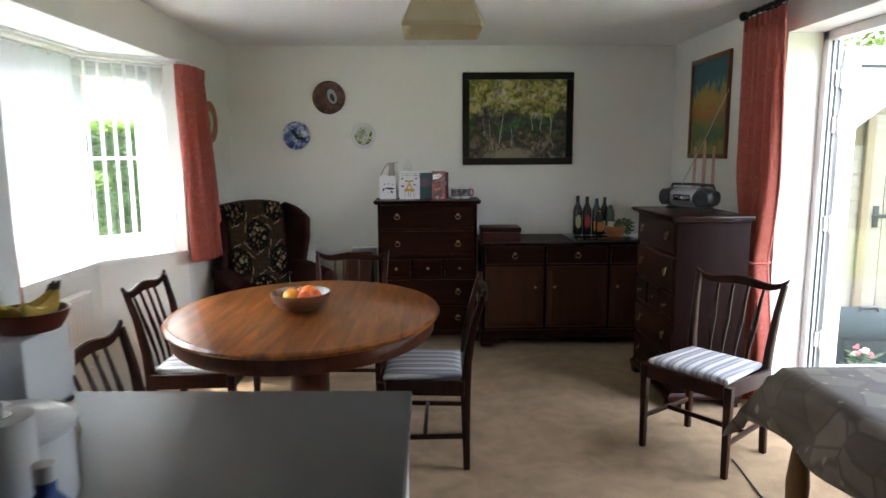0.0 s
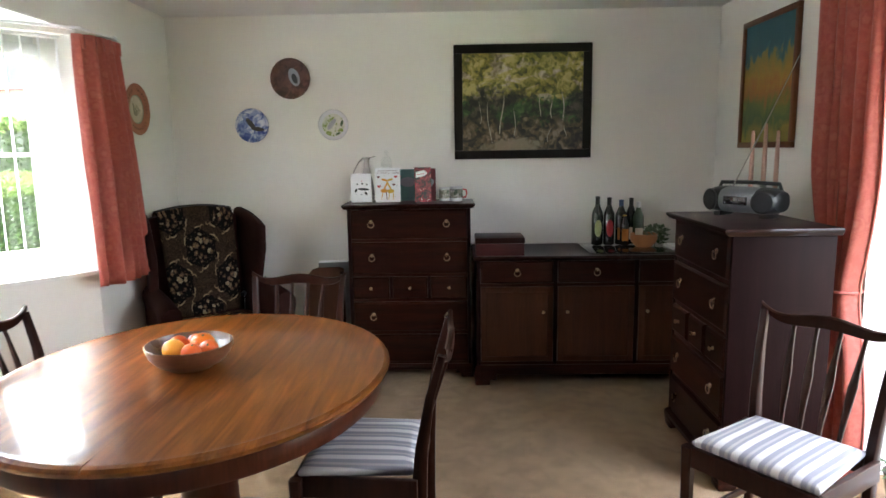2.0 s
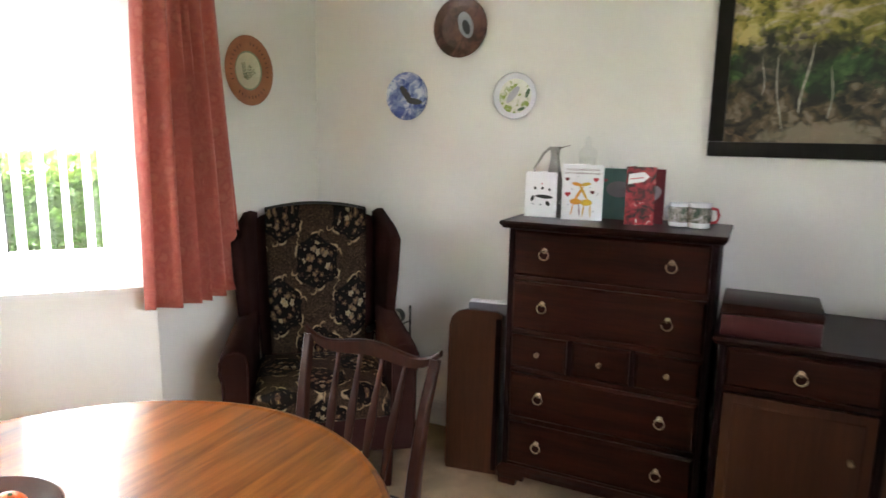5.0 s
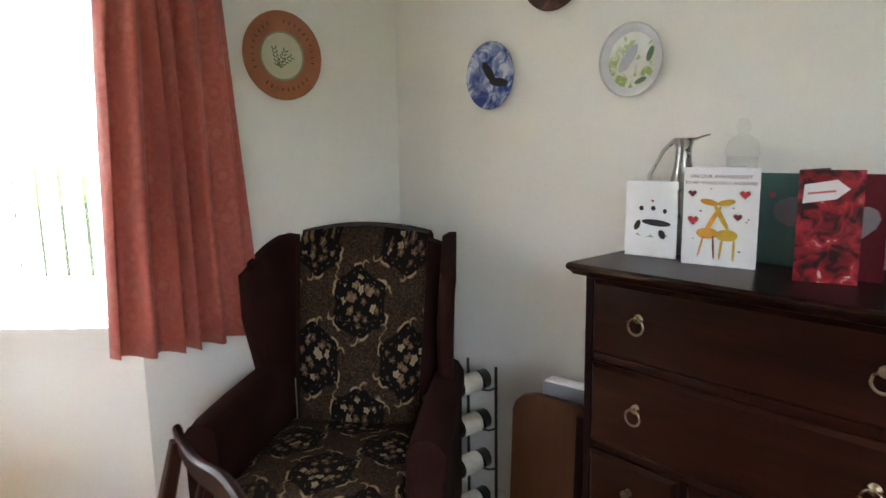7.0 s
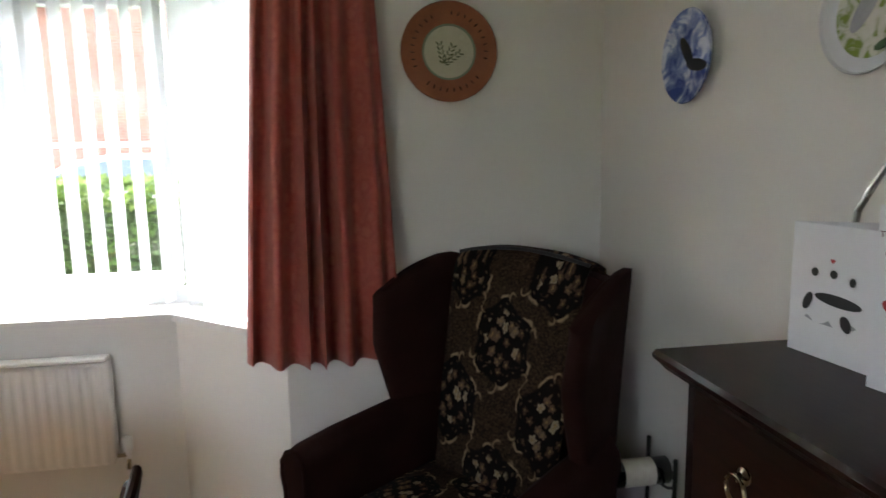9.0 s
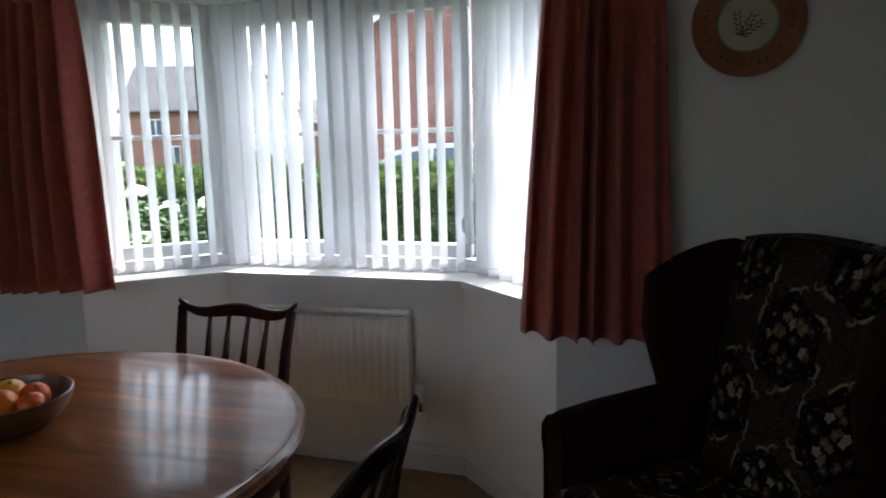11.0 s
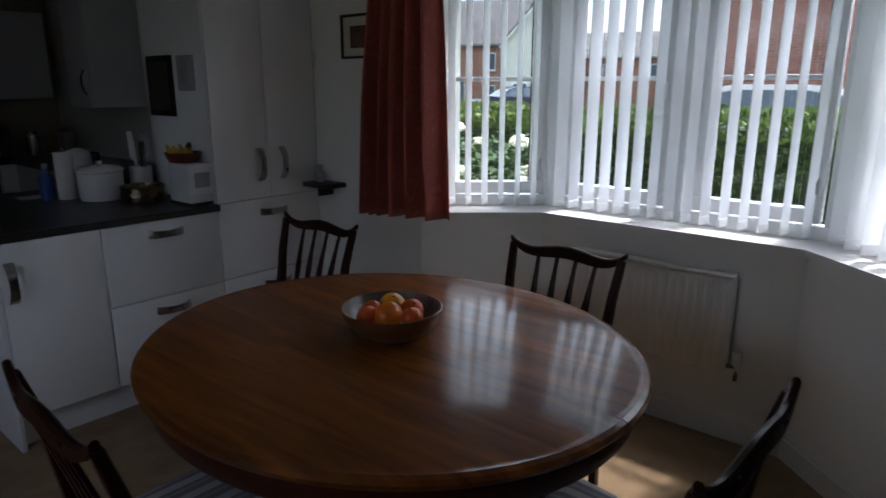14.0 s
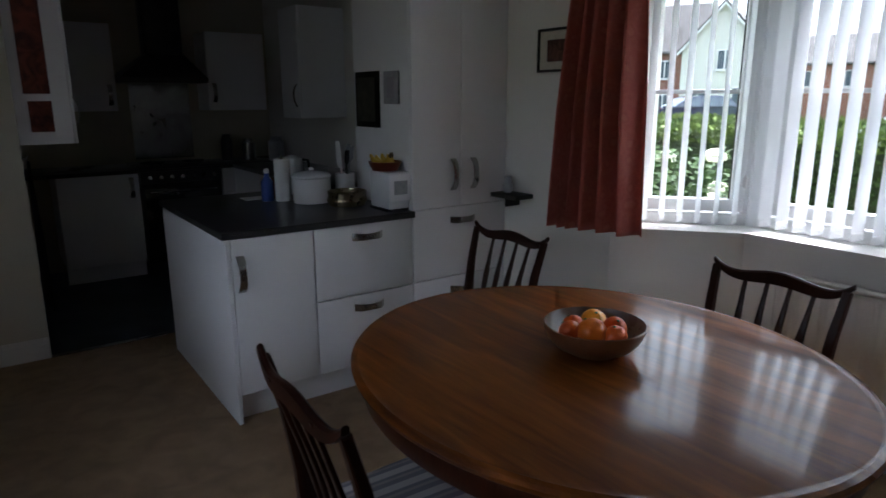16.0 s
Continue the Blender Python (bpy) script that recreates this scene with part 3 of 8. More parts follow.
M_CARPET, M_CURTAIN, M_BLIND, M_GLASS = carpet_material(), curtain_material(), blind_material(), glass_material("window_glass", (0.86, 0.89, 0.88))
M_JARGLASS = glass_material("clear_glass", (0.985, 0.99, 0.99))
M_STRIPE, M_FLORAL, M_CLOTH, M_FOREST, M_FIELD, M_BRICK, M_GROUND = (
    stripe_material(), floral_material(), cloth_material(), forest_material(), field_material(), brick_material(), ground_material())
M_PLATEBLUE = mottled("blue_plate", [(0.36, (0.05, 0.08, 0.28)), (0.5, (0.22, 0.28, 0.52)), (0.62, (0.62, 0.66, 0.74))], 22.0)
M_PLATEGREEN = mottled("green_plate", [(0.38, (0.22, 0.30, 0.06)), (0.46, (0.62, 0.64, 0.52)), (0.7, (0.72, 0.72, 0.66))], 26.0)
M_PLATEBROWN = mottled("brown_plate", [(0.35, (0.06, 0.028, 0.02)), (0.6, (0.16, 0.075, 0.055))], 20.0)
M_ROSES = mottled("rose_print", [(0.38, (0.020, 0.003, 0.004)), (0.48, (0.17, 0.006, 0.014)), (0.60, (0.34, 0.018, 0.03)), (0.67, (0.42, 0.05, 0.06)), (0.70, (0.62, 0.64, 0.56))], 34.0, 0.3)
M_PAVE = plain("grey_tarmac", (0.16, 0.16, 0.165), (0.12, 0.12, 0.125), 0.9, scale=2, fine=90, bumps=0.4)


# ---- mesh helpers ----
def box(bm, x0, x1, y0, y1, z0, z1, r=0.0, seg=2):
    """A box between two corners, its edges rounded by r."""
    made = bmesh.ops.create_cube(bm, size=1.0)["verts"]
    for v in made:
        v.co = Vector((x0 + (v.co.x + 0.5) * (x1 - x0), y0 + (v.co.y + 0.5) * (y1 - y0), z0 + (v.co.z + 0.5) * (z1 - z0)))
    if r > 0:
        edges = {e for v in made for e in v.link_edges}
        bmesh.ops.bevel(bm, geom=list(edges), offset=min(r, abs(x1 - x0) * 0.45, abs(y1 - y0) * 0.45, abs(z1 - z0) * 0.45), segments=seg, affect="EDGES", profile=0.5)
    return bm


def loft(bm, rings, caps=True, closed=True):
    """A skin over rings of equal point counts."""
    vs = [[bm.verts.new(p) for p in ring] for ring in rings]
    n = len(vs[0])
    for a, b in zip(vs, vs[1:]):
        for i in range(n if closed else n - 1):
            j = (i + 1) % n
            bm.faces.new((a[i], a[j], b[j], b[i]))
    if caps and closed:
        bm.faces.new(vs[0][::-1])
        bm.faces.new(vs[-1])
    return bm


def lathe(bm, profile, seg=32, centre=(0, 0, 0), caps=True):
    """Turns a profile of (radius, height) round the upright axis."""
    cx, cy, cz = centre
    rings = [[(cx + r * math.cos(2 * math.pi * i / seg), cy + r * math.sin(2 * math.pi * i / seg), cz + z) for i in range(seg)] for r, z in profile]
    return loft(bm, rings, caps)


def bar(bm, path, w, h, side=(1, 0, 0)):
    """A bar of rectangular section along a path; w runs along side. w and h may be lists."""
    path = [Vector(p) for p in path]
    side = Vector(side).normalized()
    rings = []
    for i, p in enumerate(path):
        d = (path[min(i + 1, len(path) - 1)] - path[max(i - 1, 0)]).normalized()
        up = d.cross(side).normalized()
        ww = (w[i] if isinstance(w, (list, tuple)) else w) / 2
        hh = (h[i] if isinstance(h, (list, tuple)) else h) / 2
        c = 0.72
        rings.append([p + side * a * ww + up * b_ * hh for a, b_ in ((-1, -c), (-c, -1), (c, -1), (1, -c), (1, c), (c, 1), (-c, 1), (-1, c))])
    return loft(bm, rings)


def tube(bm, path, radius, seg=10):
    path = [Vector(p) for p in path]
    rings = []
    ref = Vector((0.13, 0.21, 0.97))
    for i, p in enumerate(path):
        d = (path[min(i + 1, len(path) - 1)] - path[max(i - 1, 0)]).normalized()
        u = d.cross(ref)
        if u.length < 0.05:
            u = d.cross(Vector((1, 0, 0)))
        u.normalize()
        w = d.cross(u).normalized()
        r = radius[i] if isinstance(radius, (list, tuple)) else radius
        rings.append([p + (u * math.cos(2 * math.pi * k / seg) + w * math.sin(2 * math.pi * k / seg)) * r for k in range(seg)])
    return loft(bm, rings)


def ball(bm, centre, r, squash=(1, 1, 1), sub=3):
    made = bmesh.ops.create_icosphere(bm, subdivisions=sub, radius=1.0)["verts"]
    for v in made:
        v.co = Vector((centre[0] + v.co.x * r * squash[0], centre[1] + v.co.y * r * squash[1], centre[2] + v.co.z * r * squash[2]))
    return bm


def ring_mesh(bm, centre, r, thick, axis="y", seg=20):
    """A round ring whose hole looks along the axis."""
    cs = []
    for i in range(seg + 1):
        a = 2 * math.pi * i / seg
        u, v = r * math.cos(a), r * math.sin(a)
        cs.append((centre[0] + (u if axis != "x" else 0), centre[1] + (0 if axis == "y" else (u if axis == "x" else v)), centre[2] + (v if axis != "z" else 0)))
    return tube(bm, cs[:-1] + [cs[0]], thick, 8)


def prism(bm, pts, z0, z1):
    return loft(bm, [[(x, y, z0) for x, y in pts], [(x, y, z1) for x, y in pts]])


def flat(bm, pts):
    bm.faces.new([bm.verts.new(p) for p in pts])
    return bm


def finish(bm, name, mat, smooth=40):
    bmesh.ops.recalc_face_normals(bm, faces=bm.faces)
    me = bpy.data.meshes.new(name)
    bm.to_mesh(me)
    bm.free()
    if mat:
        me.materials.append(mat)
    if smooth:
        me.polygons.foreach_set("use_smooth", [True] * len(me.polygons))
        me.set_sharp_from_angle(angle=radians(smooth))
    return me


def part(name, bm, mat, parent, label="", smooth=40):
    """One mesh under a thing or a part."""
    ob = new(name, finish(bm, name, mat, smooth))
    ob.parent = parent
    if label:
        tagged(ob, label)
    return ob


def thing(name, label, category, at=None, group="", kind=""):
    ob = new(name)
    ob.empty_display_size = 0.1
    if at is not None:
        ob.matrix_basis = at
    return tagged(ob, label, category, group, kind)


def solo(name, bm, mat, label, category="", kind="", at=None, group="", smooth=40):
    """A thing, or a piece of the setting, that is one mesh."""
    ob = new(name, finish(bm, name, mat, smooth))
    if at is not None:
        ob.matrix_basis = at
    return tagged(ob, label, category, group, kind)


def B():
    return bmesh.new()


def turned(m):
    """The same shape, laid by a pose."""
    def lay(bm):
        bmesh.ops.transform(bm, matrix=m, verts=bm.verts)
        return bm
    return lay


def lettering(name, text, size, mat, parent, m):
    cu = bpy.data.curves.new(name, "FONT")
    cu.body, cu.size, cu.extrude, cu.align_x, cu.resolution_u = text, size, 0.0003, "CENTER", 2
    tmp = bpy.data.objects.new(name, cu)
    scene.collection.objects.link(tmp)
    me = bpy.data.meshes.new_from_object(tmp.evaluated_get(bpy.context.evaluated_depsgraph_get()))
    bpy.data.objects.remove(tmp)
    bpy.data.curves.remove(cu)
    me.materials.clear()
    me.materials.append(mat)
    me.transform(m)
    ob = new(name, me)
    ob.parent = parent
    return ob

# ---- the setting: room, bay, kitchen ----
XL, XR, YB, ZC = -0.71, 3.01, 7.83, 2.395      # left wall, right wall, back wall, ceiling
YK, XK, YE = 0.35, 1.51, 2.50                  # kitchen back wall, kitchen side wall, edge of the carpet
BAY = [(-0.71, 4.715), (-1.10, 5.165), (-1.10, 6.325), (-0.71, 6.755)]
SILL, HEAD = 0.87, 2.13
DOOR_Y0, DOOR_Y1, DOOR_H, REVEAL = 4.48, 6.12, 2.19, 0.27


def offset(line, d):
    """A plan line moved d to its left, mitred."""
    pts = [Vector(p) for p in line]
    dirs = [(b - a).normalized() for a, b in zip(pts, pts[1:])]
    nors = [Vector((-v.y, v.x)) for v in dirs]
    out = []
    for i, p in enumerate(pts):
        if i == 0:
            out.append(p + nors[0] * d)
        elif i == len(pts) - 1:
            out.append(p + nors[-1] * d)
        else:
            m = (nors[i - 1] + nors[i]).normalized()
            out.append(p + m * d / m.dot(nors[i]))
    return [(p.x, p.y) for p in out]


def strip(a, b):
    """Quads between two plan lines."""
    return [[a[i], a[i + 1], b[i + 1], b[i]] for i in range(len(a) - 1)]


floor_pts = [(XL, YE), (XR + REVEAL, YE), (XR + REVEAL, YB), (XL, YB), BAY[3], BAY[2], BAY[1], BAY[0]]
solo("floor", prism(B(), floor_pts, -0.10, 0.0), M_CARPET, "beige short-pile carpet laid wall to wall", "carpet", "structure", smooth=0)
solo("floor_kitchen", box(B(), XL, XK, YK, YE, -0.10, -0.006), M_TILE, "dark blue-grey vinyl kitchen floor", "floor", "structure", smooth=0)
solo("trim_threshold", box(B(), 0.87, XK, YE - 0.02, YE + 0.02, -0.002, 0.006, 0.002), M_STEEL, "metal threshold strip between carpet and vinyl", "threshold", "structure")
solo("ceiling", box(B(), XL - 0.3, XR + 0.3, YK - 0.3, YB + 0.3, ZC, ZC + 0.2), M_CEIL, "flat white painted ceiling", "ceiling", "structure", smooth=0)
solo("wall_north", box(B(), XL - 0.3, XR + 0.3, YB, YB + 0.3, -0.1, ZC), M_WALL, "off-white painted plaster wall", "wall", "structure", smooth=0)
solo("wall_south", box(B(), XL - 0.3, XR + 0.3, YK - 0.3, YK, -0.1, ZC), M_KWALL, "beige painted kitchen wall, darkened for dim light", "wall", "structure", smooth=0)
bm = B()
box(bm, XL - 0.3, XL, YK, BAY[0][1], -0.1, ZC)
box(bm, XL - 0.3, XL, BAY[3][1], YB, -0.1, ZC)
box(bm, XL - 0.3, XL, BAY[0][1], BAY[3][1], HEAD, ZC)
solo("wall_west", bm, M_WALL, "off-white painted wall opening into a bay", "wall", "structure", smooth=0)
bm = B()
box(bm, XR, XR + 0.3, DOOR_Y1, YB, -0.1, ZC)
box(bm, XR, XR + 0.3, YE - 0.12, DOOR_Y0, -0.1, ZC)
box(bm, XR, XR + 0.3, DOOR_Y0, DOOR_Y1, DOOR_H, ZC)
solo("wall_east", bm, M_WALL, "off-white painted wall with a garden door opening", "wall", "structure", smooth=0)
bm = B()
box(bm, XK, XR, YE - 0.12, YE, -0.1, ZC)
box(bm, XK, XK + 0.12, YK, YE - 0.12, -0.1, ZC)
solo("wall_kitchen", bm, M_KWALL, "beige painted wall between kitchen and dining room, darkened for dim light", "wall", "structure", smooth=0)
for q in strip(BAY, offset(BAY, 0.29)):
    solo("wall_bay", prism(B(), q, -0.1, SILL - 0.025), M_WALL, "off-white low wall under the bay window", "wall", "structure", smooth=0)
    solo("wall_bay_head", prism(B(), q, HEAD - 0.03, ZC + 0.1), M_WALL, "off-white wall over the bay window", "wall", "structure", smooth=0)
bm = B()
prism(bm, [(XL - 0.003, BAY[0][1]), (XL - 0.003, BAY[3][1])] + [(min(x, XL - 0.003), y) for x, y in offset(BAY, 0.05)[::-1]], HEAD - 0.006, HEAD + 0.06)
solo("ceiling_bay", bm, M_CEIL, "flat white ceiling of the bay", "ceiling", "structure", smooth=0)
bm = B()
inner = offset([(BAY[0][0] + 0.0, BAY[0][1] - 0.0), BAY[1], BAY[2], (BAY[3][0] + 0.0, BAY[3][1])], -0.025)
for q in strip(inner, offset(BAY, 0.20)):
    prism(bm, q, SILL - 0.025, SILL)
bmesh.ops.remove_doubles(bm, verts=bm.verts, dist=0.0005)
solo("window_sill", bm, M_SILL, "white painted sill running round the bay", "window sill", "structure")


def skirting(line, name="baseboard", h=0.125):
    """A moulded board standing in front of a wall line whose room lies to the right."""
    bm = B()
    for d, z in ((0.016, h - 0.035), (0.010, h - 0.012), (0.005, h)):
        for q in strip(line, offset(line, -d)):
            prism(bm, q, 0.0, z)
    return solo(name, bm, M_WHITE, "white moulded skirting board", "skirting", "structure")


skirting([(XL, 3.97), BAY[0], BAY[1], BAY[2], BAY[3], (XL, YB), (XR, YB), (XR, DOOR_Y1)])
skirting([(XR, DOOR_Y0), (XR, YE), (XK + 0.005, YE)])


# Unseen upper storey and roof, added to keep light off the patio.
HX0, HX1, HY0, HY1, HE = XL - 0.3, XR + 0.3, YK - 0.3, YB + 0.3, 5.0
bm = B()
for x0, x1, y0, y1 in ((HX0, HX0 + 0.3, HY0, HY1), (HX1 - 0.3, HX1, HY0, HY1), (HX0 + 0.3, HX1 - 0.3, HY0, HY0 + 0.3), (HX0 + 0.3, HX1 - 0.3, HY1 - 0.3, HY1)):
    box(bm, x0, x1, y0, y1, ZC + 0.2, HE)
solo("wall_upper_added", bm, M_BRICK, "unseen brick upper storey added to shade the patio", "wall", "structure", smooth=0)
HM = (HX0 + HX1) / 2
bm = B()
for e, k in ((HX0 - 0.3, -1), (HX1 + 0.3, 1)):
    loft(bm, [[(e, y, HE - 0.15), (HM, y, HE + 1.9), (HM, y, HE + 2.05), (e, y, HE)] for y in (HY0 - 0.2, HY1 + 0.2)])
for y in (HY0, HY1 - 0.3):
    loft(bm, [[(HX0, yy, HE), (HX1, yy, HE), (HM, yy, HE + 1.9)] for yy in (y, y + 0.3)])
solo("roof", bm, M_ROOFRED, "unseen tiled pitched roof added to shade the patio", "roof", "structure", smooth=0)


# ---- windows of the bay, in local axes: u along the wall, v outward ----
def segment(i, d=0.0):
    line = offset(BAY, d)
    a, b = Vector(line[i]), Vector(line[i + 1])
    if i == 0:
        a = a + (b - a).normalized() * 0.0
    w = (b - a).normalized()
    m = Matrix(((w.x, -w.y, 0, a.x), (w.y, w.x, 0, a.y), (0, 0, 1, 0), (0, 0, 0, 1)))
    return m, (b - a).length


def bay_window(i, sashes):
    m, length = segment(i, 0.165)
    win = thing("window_%d" % (i + 1), "white plastic-framed bay window with a glazing bar", "window", m, kind="structure")
    z0, z1 = SILL, HEAD - 0.03
    f, dep = 0.055, 0.07
    u0, u1 = (0.0, length) if i == 1 else ((-0.0, length) if i == 0 else (0.0, length))
    bm = B()
    box(bm, u0, u1, 0, dep, z0, z0 + f, 0.004), box(bm, u0, u1, 0, dep, z1 - f, z1, 0.004)
    box(bm, u0, u0 + f, 0, dep, z0 + f, z1 - f, 0.004), box(bm, u1 - f, u1, 0, dep, z0 + f, z1 - f, 0.004)
    n = len(sashes)
    for k in range(1, n):
        c = (sashes[k - 1][1] + sashes[k][0]) / 2
        box(bm, c - 0.025, c + 0.025, 0, dep, z0 + f, z1 - f, 0.004)
    part("window_frame", bm, M_UPVC, win)
    for a, b in sashes:
        s = 0.06
        bm = B()
        box(bm, a - s, b + s, -0.012, 0.05, 0.995 - s, 0.995, 0.006), box(bm, a - s, b + s, -0.012, 0.05, 2.0, 2.0 + s, 0.006)
        box(bm, a - s, a, -0.012, 0.05, 0.995, 2.0, 0.006), box(bm, b, b + s, -0.012, 0.05, 0.995, 2.0, 0.006)
        sash = part("sash", bm, M_UPVC, win)
        part("glazing_bar", box(B(), a, b, 0.008, 0.04, 1.485, 1.505, 0.003), M_UPVC, sash)
        part("pane", box(B(), a, b, 0.020, 0.026, 0.995, 2.0), M_GLASS, sash, smooth=0).visible_shadow = False
        part("gasket", box(box(B(), a, a + 0.006, 0.012, 0.019, 0.995, 2.0), b - 0.006, b, 0.012, 0.019, 0.995, 2.0), M_BLACKPLASTIC, sash, "black rubber gasket")
        bm = B()
        box(bm, b + 0.018, b + 0.04, -0.03, -0.012, 1.40, 1.48, 0.004), box(bm, b + 0.022, b + 0.036, -0.045, -0.03, 1.36, 1.47, 0.005)
        part("window_handle", bm, M_UPVC, sash)
    return win


m1, len1 = segment(1, 0.165)
bay_window(0, [(0.12, segment(0, 0.165)[1] - 0.11)])
bay_window(1, [(0.13, 0.13 + 0.40), (len1 - 0.13 - 0.40, len1 - 0.13)])
bay_window(2, [(0.11, segment(2, 0.165)[1] - 0.12)])
bm = B()
for c in offset(BAY, 0.19)[1:3]:
    prism(bm, [(c[0] + 0.05 * math.cos(a), c[1] + 0.05 * math.sin(a)) for a in [k * math.pi / 4 for k in range(8)]], SILL, HEAD - 0.03)
solo("trim_bay_posts", bm, M_UPVC, "white corner posts of the bay window", "window post", "structure")


# ---- vertical blinds ----
def blind(i, turn, label):
    m, length = segment(i, 0.085)
    b = thing("vertical_blind", label, "blind", m, group="blinds of the bay")
    a0, a1 = 0.03, length - 0.03
    bm = box(B(), a0, a1, -0.022, 0.022, HEAD - 0.045, HEAD - 0.004, 0.004)
    part("headrail", bm, M_UPVC, b, "white metal headrail")
    n = int((a1 - a0) / 0.0735)
    rng = random.Random(7 + i)
    bm = B()
    rings = []
    for k in range(5):
        s = (k / 4 - 0.5) * 0.083
        bow = 0.004 * (1 - (2 * k / 4 - 1) ** 2)
        rings.append((s, bow))
    z0, z1 = SILL + 0.022, HEAD - 0.05
    fwd = [[(s, bw, z) for s, bw in rings] + [(s, bw - 0.0009, z) for s, bw in rings[::-1]] for z in (z0, z0 + 0.035, 1.2, 1.5, 1.8, z1)]
    loft(bm, fwd)
    slat_mesh = finish(bm, "slat", M_BLIND, 30)
    wbm = box(B(), -0.040, 0.040, -0.0035, 0.0045, 0.0, 0.034, 0.001)
    weight_mesh = finish(wbm, "weight", M_BLIND, 30)
    chain = B()
    for k in range(n):
        u = a0 + (k + 0.5) * (a1 - a0) / n
        s = new("slat", slat_mesh)
        s.parent = b
        s.matrix_basis = pose(u, 0, 0, 0, 0, turn + rng.uniform(-2.5, 2.5))
        w = new("weight", weight_mesh)
        w.parent = s
        w.matrix_basis = Matrix.Translation((0, 0, z0 + 0.001))
        if k:
            up = a0 + (k - 0.5) * (a1 - a0) / n
            tube(chain, [(up, -0.004, z0 + 0.02), ((up + u) / 2, -0.004, z0 + 0.004), (u, -0.004, z0 + 0.02)], 0.0011, 5)
    part("bead_chain", chain, M_UPVC, b, "white linking chain")
    cord = tube(B(), [(a1 - 0.012, -0.03, HEAD - 0.04), (a1 - 0.012, -0.032, SILL + 0.25)], 0.0015, 6)
    part("cord", cord, M_UPVC, b)
    part("cord_weight", lathe(B(), [(0.002, 0.0), (0.009, 0.01), (0.011, 0.05), (0.004, 0.065), (0.002, 0.07)], 12, (a1 - 0.012, -0.032, SILL + 0.19)), M_UPVC, b)
    return b


blind(0, 66, "white vertical fabric blind, slats half open, over the bay")
blind(1, 80, "white vertical fabric blind, slats half open, over the bay")
blind(2, 80, "white vertical fabric blind, slats half open, over the bay")


# ---- curtains ----
def curtain_sheet(x, top, bottom, z0, z1, folds, depth, tie=None, seed=1, slant=(0, 0), lean=0.0):
    """A hanging cloth in the plane x; top and bottom are spans along y."""
    rng = random.Random(seed)
    ph = [rng.uniform(-0.9, 0.9) for _ in range(folds + 2)]
    bm = B()
    nu, nz = folds * 10, 26
    rows = []
    for j in range(nz + 1):
        f = j / nz
        z = z1 + (z0 - z1) * f
        row = []
        g = f ** 0.8
        a, c = top[0] + (bottom[0] - top[0]) * g, top[1] + (bottom[1] - top[1]) * g
        if tie:
            k = max(0.0, 1 - abs(z - tie[0]) / tie[2]) ** 1.4
            mid = tie[1]
            a, c = a + (mid - 0.07 - a) * k, c + (mid + 0.07 - c) * k
        amp = depth * (0.45 + 0.75 * min(1.0, f * 1.8))
        if f < 0.06:
            amp = depth * 0.4
        for i in range(nu + 1):
            u = i / nu
            uw = u + 0.045 * math.sin(6.5 * u + seed) * math.sin(3.14159 * u) + 0.020 * math.sin(15 * u + 2 * seed) * math.sin(3.14159 * u)
            s = min(max(uw, 0.0), 1.0) * folds
            p = ph[int(s)] * (1 - (s % 1)) + ph[int(s) + 1] * (s % 1)
            w = math.sin(2 * math.pi * s + p + 0.7 * math.sin(2.2 * f + p))
            w = math.copysign(abs(w) ** (0.6 if w > 0 else 1.3), w)
            yy = a + (c - a) * (u + 0.018 * math.cos(2 * math.pi * s + p * 2) * (0.4 + f))
            row.append(bm.verts.new((x + lean * f + amp * w * (0.85 + 0.45 * p) + slant[0] * (1 - u) ** 6 + slant[1] * u ** 3, yy, z + (0.006 * math.sin(5 * u + seed) if j == nz else 0))))
        rows.append(row)
    for r0, r1 in zip(rows, rows[1:]):
        for i in range(nu):
            bm.faces.new((r0[i], r0[i + 1], r1[i + 1], r1[i]))
    return bm


def curtain(label, x, top, bottom, z0, z1, folds, depth, slant, tie=None, seed=1, lean=0.0):
    c = thing("curtain", label, "curtain", group="coral curtains")
    cl = part("cloth", curtain_sheet(x, top, bottom, z0, z1, folds, depth, tie, seed, slant, lean), M_CURTAIN, c, smooth=80)
    md = cl.modifiers.new("thickness", "SOLIDIFY")
    md.thickness, md.offset = 0.004, 0
    for k in range(folds):
        u = (k + 0.5) / folds
        y, xx = top[0] + (top[1] - top[0]) * u, x + slant[0] * (1 - u) ** 6 + slant[1] * u ** 3
        part("heading_pleat", box(B(), xx - depth * 0.5, xx + depth * 0.5, y - 0.011, y + 0.011, z1 - 0.075, z1 - 0.004, 0.004), M_CURTAIN, c)
    return c


curtain("coral damask curtain hanging at the bay, sill length", XL + 0.070, (6.725, 7.06), (6.635, 7.125), 0.800, 2.105, 6, 0.040, (-0.07, 0.0), None, 3, 0.055)
curtain("coral damask curtain hanging at the bay, sill length", XL + 0.06, (4.50, 4.79), (4.415, 4.885), 0.850, 2.105, 6, 0.046, (0.0, -0.10), None, 5, 0.03)
rail = thing("curtain_rail", "slim white curtain rail following the bay head", "curtain rail")
line = [(XL + 0.075, 4.42), (XL + 0.075, 4.78)] + offset(BAY, -0.03)[1:3] + [(XL + 0.075, 6.66), (XL + 0.075, 7.02)]
part("track", bar(B(), [(x, y, 2.118) for x, y in line], 0.018, 0.012, (0.7, 0.2, 0)), M_UPVC, rail)
